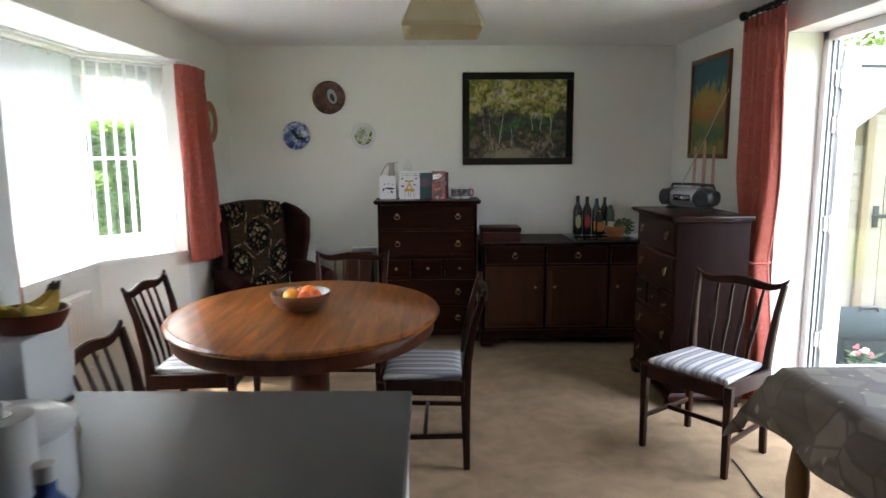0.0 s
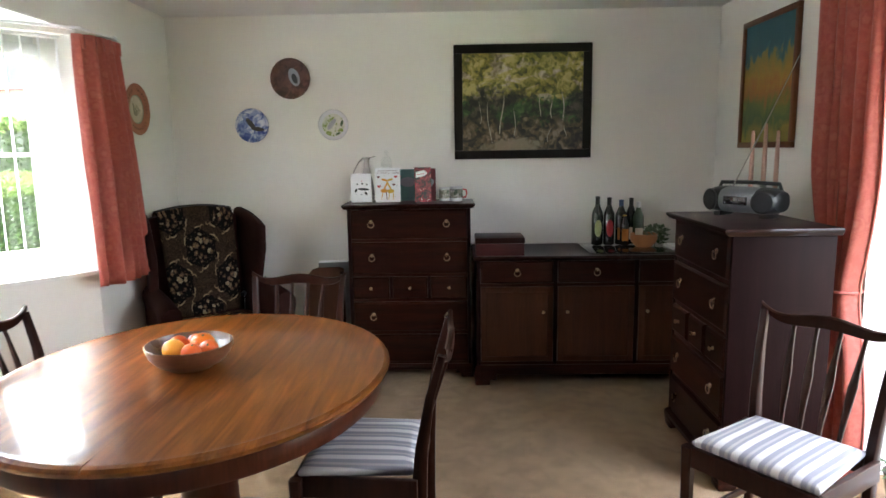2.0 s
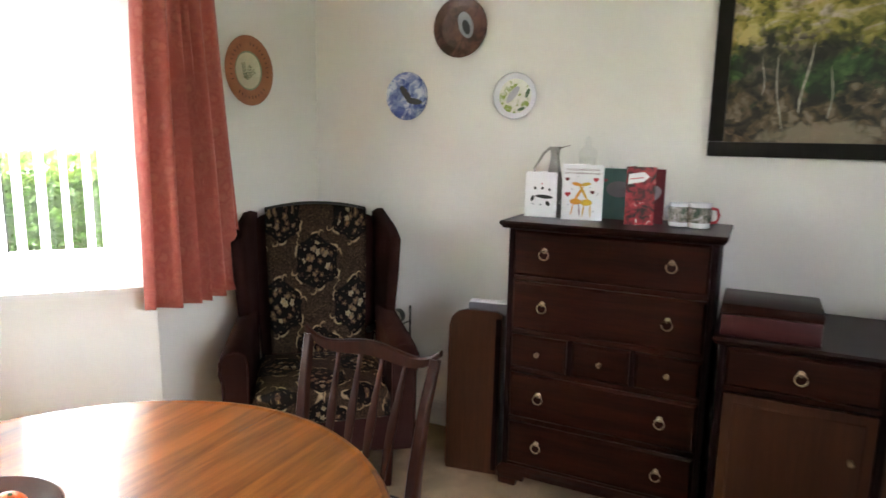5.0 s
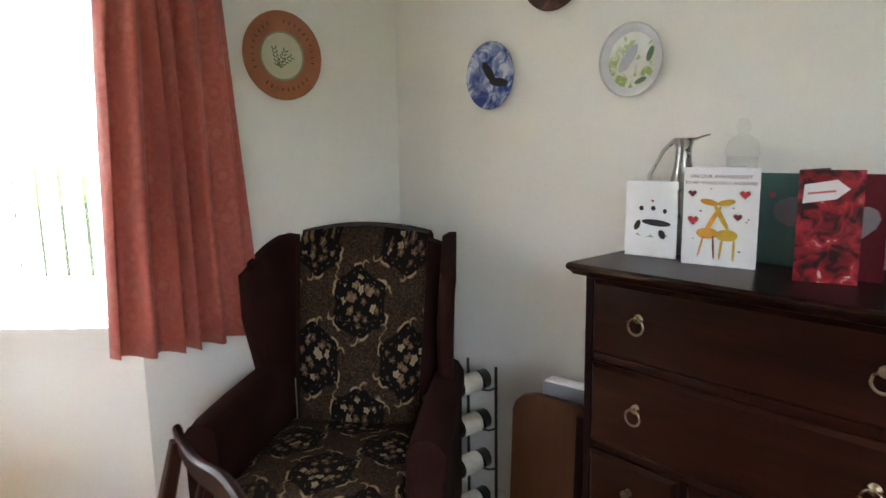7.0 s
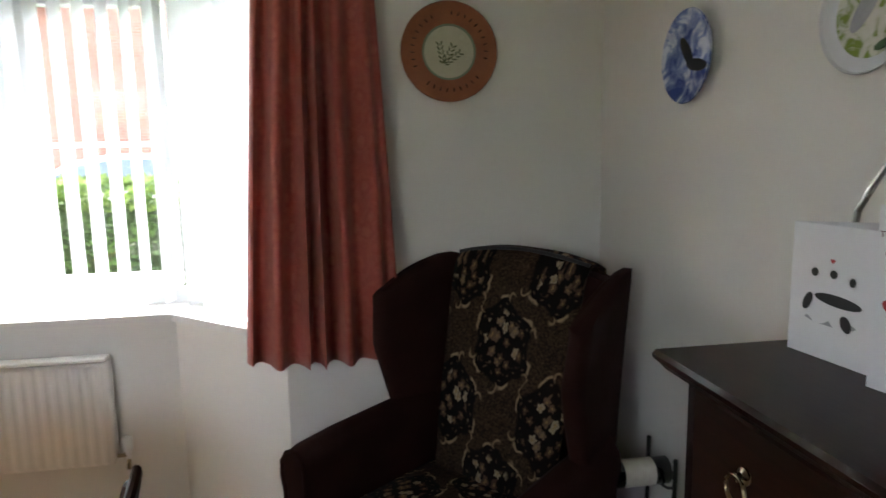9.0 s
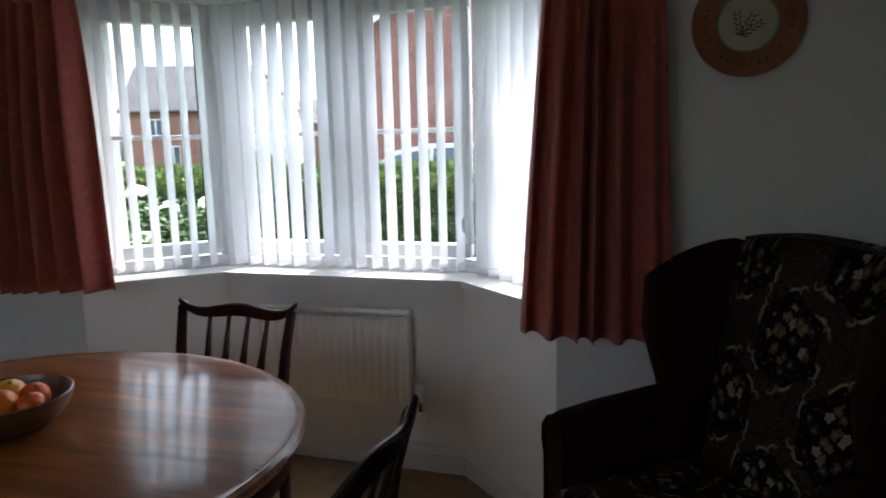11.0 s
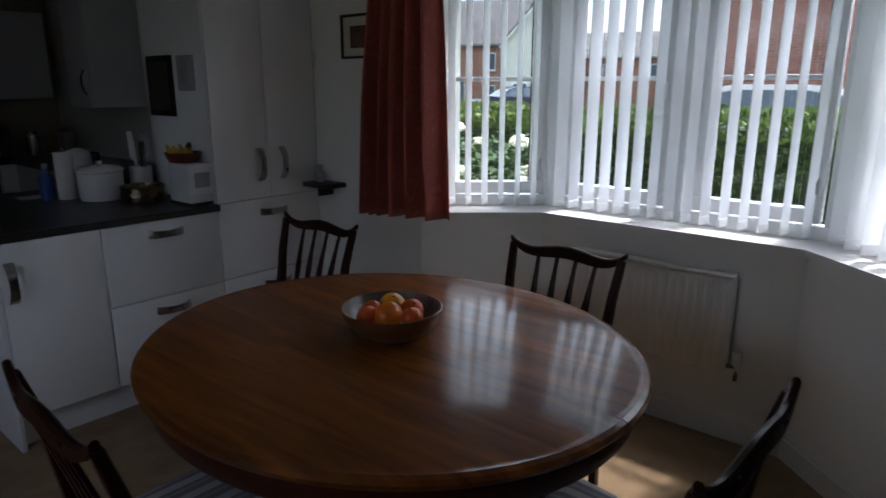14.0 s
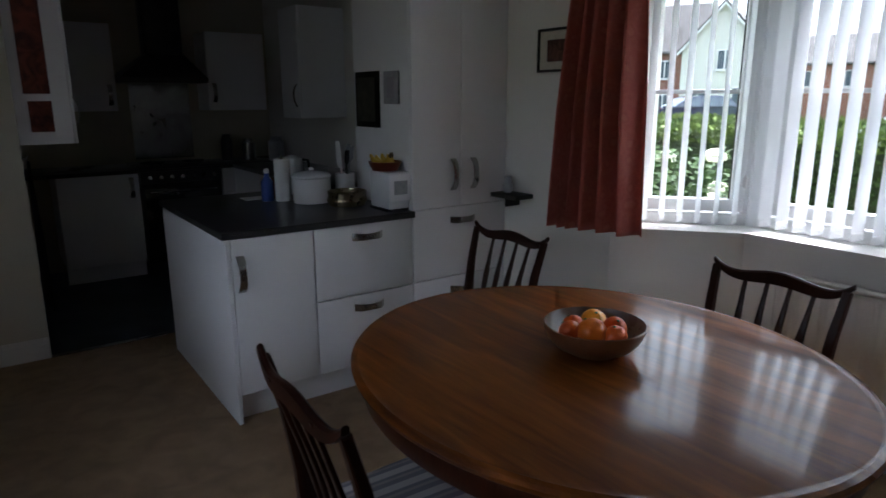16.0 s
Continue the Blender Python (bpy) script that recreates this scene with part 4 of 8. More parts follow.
for x, y in (line[0], line[-1]):
    part("bracket", box(B(), XL, XL + 0.08, y - 0.012, y + 0.012, 2.105, 2.135, 0.003), M_UPVC, rail)
patio_c = curtain("long coral damask curtain tied back beside the garden door", XR - 0.10, (5.985, 6.44), (5.93, 6.36), 0.012, 2.315, 7, 0.044, (0, 0), (0.86, 6.13, 0.55), 9)
tie_bm = B()
ring_mesh(tie_bm, (XR - 0.10, 6.13, 0.86), 0.080, 0.007, "z")
part("tieback", tie_bm, M_CURTAIN, patio_c, "coral cloth tieback")
ball_bm = tube(B(), [(XR - 0.17, 6.09, 0.855), (XR - 0.19, 6.08, 0.80), (XR - 0.185, 6.08, 0.72)], [0.008, 0.012, 0.02], 8)
part("tassel", ball_bm, M_CREAM, patio_c, "cream tassel")
pole = thing("curtain_pole", "dark iron curtain pole with a ball finial", "curtain pole")
part("rod", tube(B(), [(XR - 0.10, 4.2, 2.345), (XR - 0.10, 6.42, 2.345)], 0.013, 12), M_IRON, pole)
bm = lathe(B(), [(0.004, 0), (0.018, 0.008), (0.013, 0.016), (0.028, 0.035), (0.030, 0.05), (0.018, 0.068), (0.004, 0.076)], 16)
turned(pose(XR - 0.10, 6.415, 2.345, -90))(bm)
part("finial", bm, M_IRON, pole)
part("bracket", box(box(B(), XR - 0.10, XR, 6.24, 6.26, 2.335, 2.355, 0.004), XR - 0.012, XR, 6.225, 6.275, 2.30, 2.385, 0.004), M_IRON, pole)
for k in range(7):
    bm = B()
    ring_mesh(bm, (XR - 0.10, 6.01 + k * 0.066, 2.338), 0.021, 0.003, "y")
    part("curtain_ring", bm, M_IRON, pole)

# ---- garden door ----
door = thing("door_1", "white plastic glazed garden door standing open outwards", "door", kind="structure")
xf = XR + 0.205
bm = B()
box(bm, xf, xf + 0.07, DOOR_Y1 - 0.055, DOOR_Y1, 0.0, DOOR_H, 0.004), box(bm, xf, xf + 0.07, DOOR_Y0, DOOR_Y0 + 0.055, 0.0, DOOR_H, 0.004)
box(bm, xf, xf + 0.07, DOOR_Y0, DOOR_Y1, DOOR_H - 0.055, DOOR_H, 0.004), box(bm, xf, xf + 0.07, DOOR_Y0, DOOR_Y1, 0.0, 0.035, 0.004)
part("door_frame", bm, M_UPVC, door)
part("seal", box(box(B(), xf + 0.02, xf + 0.03, DOOR_Y1 - 0.06, DOOR_Y1 - 0.054, 0.035, DOOR_H - 0.055), xf + 0.05, xf + 0.06, DOOR_Y1 - 0.06, DOOR_Y1 - 0.054, 0.035, DOOR_H - 0.055), M_BLACKPLASTIC, door, "black rubber seal")
lx, ly, lw = xf + 0.085, DOOR_Y1 - 0.075, 0.75
bm = B()
box(bm, lx, lx + 0.10, ly, ly + 0.06, 0.04, 2.10, 0.006), box(bm, lx + lw - 0.10, lx + lw, ly, ly + 0.06, 0.04, 2.10, 0.006)
box(bm, lx + 0.10, lx + lw - 0.10, ly, ly + 0.06, 2.0, 2.10, 0.006), box(bm, lx + 0.10, lx + lw - 0.10, ly, ly + 0.06, 0.04, 0.22, 0.006)
leaf = part("door_leaf", bm, M_UPVC, door)
part("pane", box(B(), lx + 0.10, lx + lw - 0.10, ly + 0.026, ly + 0.034, 0.22, 2.0), M_GLASS, leaf, smooth=0).visible_shadow = False
part("gasket", box(box(B(), lx + 0.10, lx + lw - 0.10, ly + 0.018, ly + 0.042, 1.985, 2.0), lx + 0.10, lx + 0.11, ly + 0.018, ly + 0.042, 0.22, 1.985), M_BLACKPLASTIC, leaf, "dark rubber gasket")
for z in (0.35, 1.05, 1.62, 1.88):
    bm = box(B(), lx - 0.04, lx + 0.012, ly + 0.0, ly + 0.022, z, z + 0.09, 0.004)
    lathe(bm, [(0.009, 0), (0.009, 0.11)], 10, (lx - 0.012, ly - 0.004, z - 0.01))
    part("hinge", bm, M_UPVC, door, "white hinge with a dark pin")
part("door_handle", box(box(B(), lx + lw - 0.075, lx + lw - 0.035, ly - 0.012, ly, 0.95, 1.17, 0.005), lx + lw - 0.17, lx + lw - 0.04, ly - 0.05, ly - 0.035, 1.07, 1.09, 0.006), M_STEEL, leaf)


# ---- dining chairs ----
def dining_chair(label, at):
    """Front towards -y, feet on the floor round the origin."""
    c = thing("dining_chair", label, "chair", at, group="dining chairs")
    for s in (-1, 1):
        path = [(s * 0.208, 0.200, 0.0), (s * 0.204, 0.196, 0.2), (s * 0.200, 0.195, 0.42), (s * 0.207, 0.205, 0.55), (s * 0.217, 0.235, 0.72), (s * 0.228, 0.275, 0.862)]
        bm = bar(B(), path, [0.030, 0.032, 0.036, 0.034, 0.030, 0.027], [0.032, 0.038, 0.048, 0.040, 0.030, 0.024])
        part("back_post", bm, M_CHAIR, c)
        bm = bar(B(), [(s * 0.222, -0.205, 0.0), (s * 0.222, -0.205, 0.2), (s * 0.222, -0.205, 0.445)], [0.028, 0.033, 0.040], [0.028, 0.033, 0.040])
        part("front_leg", bm, M_CHAIR, c)
        part("side_rail", box(B(), -0.011, 0.011, -0.19, 0.19, 0.375, 0.448, 0.004), M_CHAIR, c).matrix_basis = pose(s * 0.212, 0, 0, 0, 0, -s * 3.0)
        part("side_stretcher", bar(B(), [(s * 0.222, -0.205, 0.165), (s * 0.204, 0.197, 0.165)], 0.016, 0.024), M_CHAIR, c)
    part("front_rail", box(B(), -0.205, 0.205, -0.217, -0.193, 0.375, 0.448, 0.004), M_CHAIR, c)
    part("back_rail", box(B(), -0.19, 0.19, 0.175, 0.200, 0.385, 0.462, 0.004), M_CHAIR, c)
    part("cross_stretcher", box(B(), -0.205, 0.205, -0.012, 0.008, 0.155, 0.178, 0.004), M_CHAIR, c)
    rings = []
    for k in range(25):
        u = k / 24 * 2 - 1
        x = u * 0.243
        top = 0.862 + 0.013 * math.cos(u * math.pi * 1.25) + 0.038 * abs(u) ** 5
        hgt = 0.040 - 0.016 * abs(u) ** 3 + 0.006 * math.cos(3 * u)
        y = 0.275 + 0.018 * (1 - u * u) + 0.006 * abs(u) ** 6
        th = 0.011 - 0.002 * abs(u) ** 4
        rings.append([(x, y - th, top - hgt), (x, y - th, top - 0.006), (x, y - th * 0.4, top), (x, y + th * 0.4, top), (x, y + th, top - 0.006), (x, y + th, top - hgt), (x, y, top - hgt - 0.003)])
    part("top_rail", loft(B(), rings), M_CHAIR, c)
    for u in (-0.6, -0.2, 0.2, 0.6):
        xb, xt = u * 0.165, u * 0.205
        ptsz = [0.455, 0.52, 0.60, 0.655, 0.70, 0.78, 0.85]
        ws = [0.013, 0.017, 0.026, 0.030, 0.022, 0.014, 0.013]
        path = [(xb + (xt - xb) * (z - 0.455) / 0.4, 0.190 + 0.11 * ((z - 0.455) / 0.4) ** 1.25, z) for z in ptsz]
        part("splat", bar(B(), path, ws, 0.011), M_CHAIR, c)
    rings = []
    for k, (f, z) in enumerate(((0.94, 0.440), (0.99, 0.452), (1.0, 0.463), (0.96, 0.474), (0.80, 0.482), (0.45, 0.487))):
        w0, w1, y0, y1 = 0.213 * f, 0.190 * f, -0.195 * f - 0.004, 0.180 * f - 0.004
        rings.append([(w0 * a if yy == y0 else w1 * a, yy, z) for a, yy in ((-1, y0), (-0.5, y0), (0, y0), (0.5, y0), (1, y0), (1, y1), (0.5, y1), (0, y1), (-0.5, y1), (-1, y1))])
    part("seat", loft(B(), rings), M_STRIPE, c, "grey and white striped drop-in seat", 60)
    return c


chair = dining_chair("dark wooden chair with a striped seat, facing the round table", pose(0.925, 5.495, 0, 0, 0, -92))
tagged(copy_thing(chair, pose(-0.235, 5.625, 0, 0, 0, 90)), "dark wooden chair with a striped seat, standing near the bay")
tagged(copy_thing(chair, pose(0.045, 4.535, 0, 0, 0, 91)), "dark wooden chair with a striped seat, beside the worktop units")
tagged(copy_thing(chair, pose(0.425, 6.265, 0, 0, 0, -3)), "dark wooden chair with a striped seat, backing on the chest")
tagged(copy_thing(chair, pose(2.345, 5.445, 0, 0, 0, -53)), "dark wooden chair with striped seat, by the garden door")

# ---- round dining table ----
TX, TY, TZ, TR = 0.330, 5.525, 0.745, 0.665
table = thing("round_table", "round polished mahogany pedestal dining table with a moulded rim", "table", pose(TX, TY, 0))
halves = []
for s in (-1, 1):
    bm = B()
    rot = radians(90)
    pts = []
    for k in range(41):
        a = rot + (0 if s == 1 else math.pi) + math.pi * k / 40
        pts.append((math.cos(a), math.sin(a)))
    prof = [(0.60, -0.030), (0.985, -0.030), (0.995, -0.022), (1.0, -0.012), (0.99, -0.004), (0.972, 0.0), (0.962, -0.002), (0.945, 0.0)]
    nrm = Vector((-math.sin(rot), math.cos(rot))) * s * 0.0013
    rings = [[(nrm.x + x * TR * r, nrm.y + y * TR * 1.13 * r, TZ + z) for x, y in pts] for r, z in prof]
    vs = [[bm.verts.new(p) for p in ring] for ring in rings]
    for a, b in zip(vs, vs[1:]):
        for i in range(len(pts) - 1):
            bm.faces.new((a[i], a[i + 1], b[i + 1], b[i]))
    bm.faces.new(vs[-1])
    bm.faces.new(vs[0][::-1])
    bm.faces.new([v[0] for v in vs]), bm.faces.new([v[-1] for v in vs][::-1])
    part("tabletop", bm, M_TOP, table, "half of the polished top", 30)
part("apron", lathe(B(), [(TR - 0.10, TZ - 0.030), (TR - 0.035, TZ - 0.030), (TR - 0.030, TZ - 0.04), (TR - 0.030, TZ - 0.095), (TR - 0.036, TZ - 0.105), (TR - 0.10, TZ - 0.105)], 80, caps=False), M_TABLE, table).scale = (1, 1.13, 1)
part("pedestal", lathe(B(), [(0.155, 0.075), (0.150, 0.10), (0.118, 0.115), (0.108, 0.14), (0.100, 0.25), (0.098, 0.40), (0.108, 0.56), (0.128, 0.61), (0.135, 0.635), (0.20, 0.65), (0.20, 0.70), (0.02, 0.705)], 40), M_TABLE, table)
part("base", lathe(B(), [(0.02, 0.0), (0.335, 0.0), (0.352, 0.012), (0.355, 0.032), (0.345, 0.048), (0.325, 0.055), (0.19, 0.075), (0.16, 0.078)], 56), M_MAHOG, table)
for k in range(4):
    a = radians(45 + 90 * k)
    part("bun_foot", lathe(B(), [(0.02, 0), (0.038, 0.003), (0.045, 0.014), (0.036, 0.026), (0.02, 0.03)], 16, (0.29 * math.cos(a), 0.29 * math.sin(a), -0.0)), M_MAHOG, table)

bowl = thing("fruit_bowl", "brown wooden fruit bowl on the round table", "bowl", pose(0.30, 5.515, TZ + 0.001))
part("body", lathe(B(), [(0.02, 0.0), (0.074, 0.0), (0.080, 0.006), (0.112, 0.022), (0.134, 0.046), (0.146, 0.074), (0.149, 0.087), (0.145, 0.089)], 40, caps=False), M_BOWLOUT, bowl)
part("inside", lathe(B(), [(0.145, 0.089), (0.140, 0.074), (0.126, 0.048), (0.100, 0.028), (0.060, 0.016), (0.001, 0.012)], 40, caps=False), M_BOWLIN, bowl, "greyish glazed inside")
FRUIT = [("orange", 0.034, 0.020, 0.066, 0.040, "M_ORANGE"), ("mandarin", -0.046, 0.030, 0.062, 0.033, "M_MANDARIN"), ("orange", -0.036, -0.034, 0.064, 0.037, "M_LEMON"),
         ("mandarin", 0.026, -0.052, 0.060, 0.032, "M_MANDARIN"), ("mandarin", -0.004, 0.068, 0.060, 0.031, "M_MANDARIN"), ("mandarin", 0.070, -0.022, 0.064, 0.030, "M_MANDARIN")]
for nm, x, y, z, r, mt in FRUIT:
    x, y, z, r = x * 1.1, y * 1.1, z * 1.14, r * 1.08
    bm = ball(B(), (0, 0, 0), r, (1, 1, 0.92))
    f = thing(nm, "ripe %s lying in the wooden fruit bowl" % ("orange" if nm == "orange" else "small mandarin"), "fruit", pose(0.30 + x, 5.515 + y, TZ + z, 20 * x * 30, 15, 0), group="fruit in the bowl")
    part("peel", bm, {"M_ORANGE": M_ORANGE, "M_MANDARIN": M_MANDARIN, "M_LEMON": M_LEMON}[mt], f)
    part("stalk", lathe(B(), [(0.003, 0), (0.005, 0.002), (0.002, 0.004)], 8, (0, 0, r * 0.915)), M_LEAFPOT, f, "green stalk end")


# ---- chests of drawers ----
def ring_pull(parent, x, z, y):
    bm = lathe(B(), [(0.011, 0), (0.012, 0.004), (0.006, 0.008), (0.006, 0.014), (0.002, 0.015)], 14)
    turned(pose(x, y, z, 90))(bm)
    h = part("handle", bm, M_BRASS, parent, "brass ring pull")
    bm = B()
    ring_mesh(bm, (x, y - 0.014, z - 0.017), 0.019, 0.0028, "y")
    part("ring", bm, M_BRASS, h)


def knob(parent, x, z, y):
    bm = lathe(B(), [(0.009, 0), (0.006, 0.006), (0.006, 0.010), (0.011, 0.015), (0.010, 0.021), (0.002, 0.024)], 14)
    turned(pose(x, y, z, 90))(bm)
    part("handle", bm, M_BRASS, parent, "small brass knob")


def drawer_front(parent, x0, x1, z0, z1, y, mat=None):
    bm = B()
    e = 0.010
    rings = [[(x0, y, z0), (x1, y, z0), (x1, y, z1), (x0, y, z1)],
             [(x0, y - 0.010, z0), (x1, y - 0.010, z0), (x1, y - 0.010, z1), (x0, y - 0.010, z1)],
             [(x0 + e, y - 0.018, z0 + e), (x1 - e, y - 0.018, z0 + e), (x1 - e, y - 0.018, z1 - e), (x0 + e, y - 0.018, z1 - e)]]
    return part("drawer", loft(bm, rings), mat or M_MAHOG, parent, smooth=20)


def tall_chest(label, at, w, depth):
    """Front towards -y; the origin is the middle of the front edge of the top, on the floor."""
    c = thing("chest_of_drawers", label, "chest of drawers", at, group="tall chests")
    h = 1.15
    b0, b1 = -w / 2 + 0.029, w / 2 - 0.029
    yf, yb = 0.044, depth - 0.01
    rings = []
    for ex, z in ((0.0, 1.118), (0.008, 1.121), (0.013, 1.130), (0.018, 1.136), (0.019, 1.143), (0.016, 1.150)):
        o = 0.010 + ex
        rings.append([(b0 - o, yf - 1.5 * o, z), (b1 + o, yf - 1.5 * o, z), (b1 + o, depth, z), (b0 - o, depth, z)])
    part("top", loft(B(), rings), M_CHESTTOP, c, smooth=25)
    for x0, x1 in ((b0, b0 + 0.022), (b1 - 0.022, b1)):
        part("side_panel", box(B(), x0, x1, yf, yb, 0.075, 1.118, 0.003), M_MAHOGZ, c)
    part("back_panel", box(B(), b0 + 0.022, b1 - 0.022, yb - 0.012, yb, 0.09, 1.118), M_MAHOG, c)
    for z in (0.915, 0.688, 0.522, 0.303, 0.092):
        part("drawer_rail", box(B(), b0 + 0.022, b1 - 0.022, yf + 0.006, yb - 0.02, z - 0.010, z + 0.010, 0.003), M_MAHOG, c)
    inx0, inx1 = b0 + 0.024, b1 - 0.024
    for z0, z1 in ((0.927, 1.112), (0.700, 0.903), (0.315, 0.510), (0.104, 0.291)):
        d = drawer_front(c, inx0, inx1, z0, z1, yf + 0.010)
        zz = (z0 + z1) / 2 + 0.018
        for s in (-1, 1):
            ring_pull(d, s * (w * 0.284), zz, yf - 0.008)
    third = (inx1 - inx0) / 3
    for k in range(3):
        x0, x1 = inx0 + k * third + (0.012 if k else 0), inx0 + (k + 1) * third - (0.012 if k < 2 else 0)
        d = drawer_front(c, x0, x1, 0.534, 0.676, yf + 0.010)
        knob(d, (x0 + x1) / 2, 0.605, yf - 0.008)
    for k in (1, 2):
        x = inx0 + k * third
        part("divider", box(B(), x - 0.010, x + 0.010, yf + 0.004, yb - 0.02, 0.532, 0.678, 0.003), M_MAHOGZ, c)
    bm = B()
    rings = []
    for o, z in ((0.002, 0.092), (0.010, 0.086), (0.016, 0.075), (0.016, 0.055)):
        rings.append([(b0 - o, yf - o, z), (b1 + o, yf - o, z), (b1 + o, yb, z), (b0 - o, yb, z)])
    part("plinth", loft(bm, rings), M_MAHOG, c, smooth=25)
    for sx in (-1, 1):
        xo = b0 - 0.016 if sx < 0 else b1 + 0.016
        for y0 in (yf - 0.016, yb - 0.10):
            bm = B()
            xs = (xo, xo - sx * 0.12)
            box(bm, min(xs), max(xs), y0, y0 + 0.10, 0.030, 0.056, 0.006)
            xs = (xo - sx * 0.004, xo - sx * 0.085)
            box(bm, min(xs), max(xs), y0 + 0.003, y0 + 0.085, 0.0, 0.034, 0.008)
            part("bracket_foot", bm, M_MAHOG, c)
    return c


tall_chest("tall dark mahogany chest of drawers with brass ring pulls", pose(0.935, 7.395, 0), 0.848, 0.40)
tall_chest("tall dark mahogany chest of drawers standing near the garden door", pose(2.33, 6.335, 0, 0, 0, -90), 0.755, 0.478)

# ---- sideboard ----
sb = thing("sideboard", "long low dark mahogany sideboard with doors, drawers and brass ring pulls", "sideboard", pose(0, 7.285, 0))
X0, X1, D = 1.362, 2.975, 0.52
rings = []
for o, z in ((0.0, 0.800), (0.010, 0.804), (0.018, 0.812), (0.022, 0.820), (0.018, 0.830)):
    rings.append([(X0 - o, -o, z), (X1 + o, -o, z), (X1 + o, D, z), (X0 - o, D, z)])
part("top", loft(B(), rings), M_CHESTTOP, sb, smooth=25)
for x in (X0, 1.842, 2.345, X1 - 0.022):
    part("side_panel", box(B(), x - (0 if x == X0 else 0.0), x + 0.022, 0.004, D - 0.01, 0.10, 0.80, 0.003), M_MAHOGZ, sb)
part("back_panel", box(B(), X0 + 0.022, X1 - 0.022, D - 0.02, D - 0.01, 0.10, 0.80), M_MAHOG, sb)
bm = box(B(), X0 + 0.022, X1 - 0.022, 0.008, D - 0.03, 0.640, 0.656)
part("shelf", box(bm, X0 + 0.022, X1 - 0.022, 0.008, D - 0.03, 0.13, 0.15), M_MAHOG, sb)
for x0, x1, hx in ((X0 + 0.026, 1.838, 1.775), (1.868, 2.341, 1.925), (2.371, X1 - 0.026, 2.42)):
    d = drawer_front(sb, x0, x1, 0.660, 0.796, 0.010)
    ring_pull(d, (x0 + x1) / 2, 0.742, -0.008)
    bm = box(B(), x0, x1, -0.006, 0.010, 0.155, 0.636, 0.004)
    dr = part("door", bm, M_DOORWOOD, sb)
    rings = [[(x0 + 0.03, -0.006, 0.185), (x1 - 0.03, -0.006, 0.185), (x1 - 0.03, -0.006, 0.606), (x0 + 0.03, -0.006, 0.606)],
             [(x0 + 0.036, -0.011, 0.191), (x1 - 0.036, -0.011, 0.191), (x1 - 0.036, -0.011, 0.600), (x0 + 0.036, -0.011, 0.600)]]
    part("panel", loft(B(), rings), M_DOORWOOD, dr, smooth=20)
    knob(dr, hx, 0.478, -0.010)
rings = []
for o, z in ((0.002, 0.130), (0.012, 0.122), (0.018, 0.105), (0.018, 0.070)):
    rings.append([(X0 - o, -o, z), (X1 + o, -o, z), (X1 + o, D - 0.01, z), (X0 - o, D - 0.01, z)])
part("plinth", loft(B(), rings), M_MAHOG, sb, smooth=25)
for x in (X0 - 0.018, X1 + 0.018 - 0.14):
    for y0 in (-0.018, D - 0.13):
        bm = box(B(), x, x + 0.14, y0, y0 + 0.11, 0.032, 0.072, 0.006)
        part("bracket_foot", box(bm, x + 0.004, x + 0.10, y0 + 0.003, y0 + 0.09, 0.0, 0.036, 0.008), M_MAHOG, sb)
chest_box = thing("cutlery_canteen", "flat red-brown wooden box with a dark lid, on the sideboard", "box", pose(1.51, 7.42, 0.831))
part("body", box(B(), -0.15, 0.15, -0.125, 0.125, 0.0, 0.075, 0.004), wood("red_box_wood", (0.032, 0.006, 0.006), (0.060, 0.011, 0.010), 0, 0.35, 0.1), chest_box)
part("lid", box(B(), -0.153, 0.153, -0.128, 0.128, 0.077, 0.112, 0.006), M_MAHOG, chest_box)
solo("place_mat", box(B(), 2.07, 2.86, 7.31, 7.77, 0.831, 0.837, 0.002), M_SOOT, "glossy black glass sheet protecting the sideboard top", "glass sheet")


def bottle(x, y, h, r, label, neck=M_FOIL, paper=M_LABELGREEN, oval=False, glass=M_BOTTLE):
    b = thing("bottle", label, "bottle", pose(x, y, 0.838), group="bottles on the sideboard")
    s = h * 0.62
    part("glass", lathe(B(), [(r * 0.7, 0.0), (r, 0.006), (r, s), (r * 0.92, s + 0.02), (r * 0.45, s + 0.06), (r * 0.38, s + 0.075), (r * 0.36, h)], 24), glass, b)
    part("capsule", lathe(B(), [(r * 0.40, h - 0.065), (r * 0.39, h - 0.008), (r * 0.42, h - 0.006), (r * 0.42, h), (r * 0.1, h + 0.002)], 20), neck, b)
    seg = 14
    rings = []
    zs = [(0.06, 0.3), (0.075, 0.75), (0.10, 1.0), (0.13, 1.0), (0.155, 0.75), (0.17, 0.3)] if oval else [(0.035, 1.25), (0.115, 1.25)]
    for z, wd in zs:
        rings.append([((r + 0.0008) * math.sin(a), -(r + 0.0008) * math.cos(a), z) for a in [(-0.62 + 1.24 * k / seg) * wd for k in range(seg + 1)]])
    part("label", loft(B(), rings, False, False), paper, b, smooth=60)
    return b


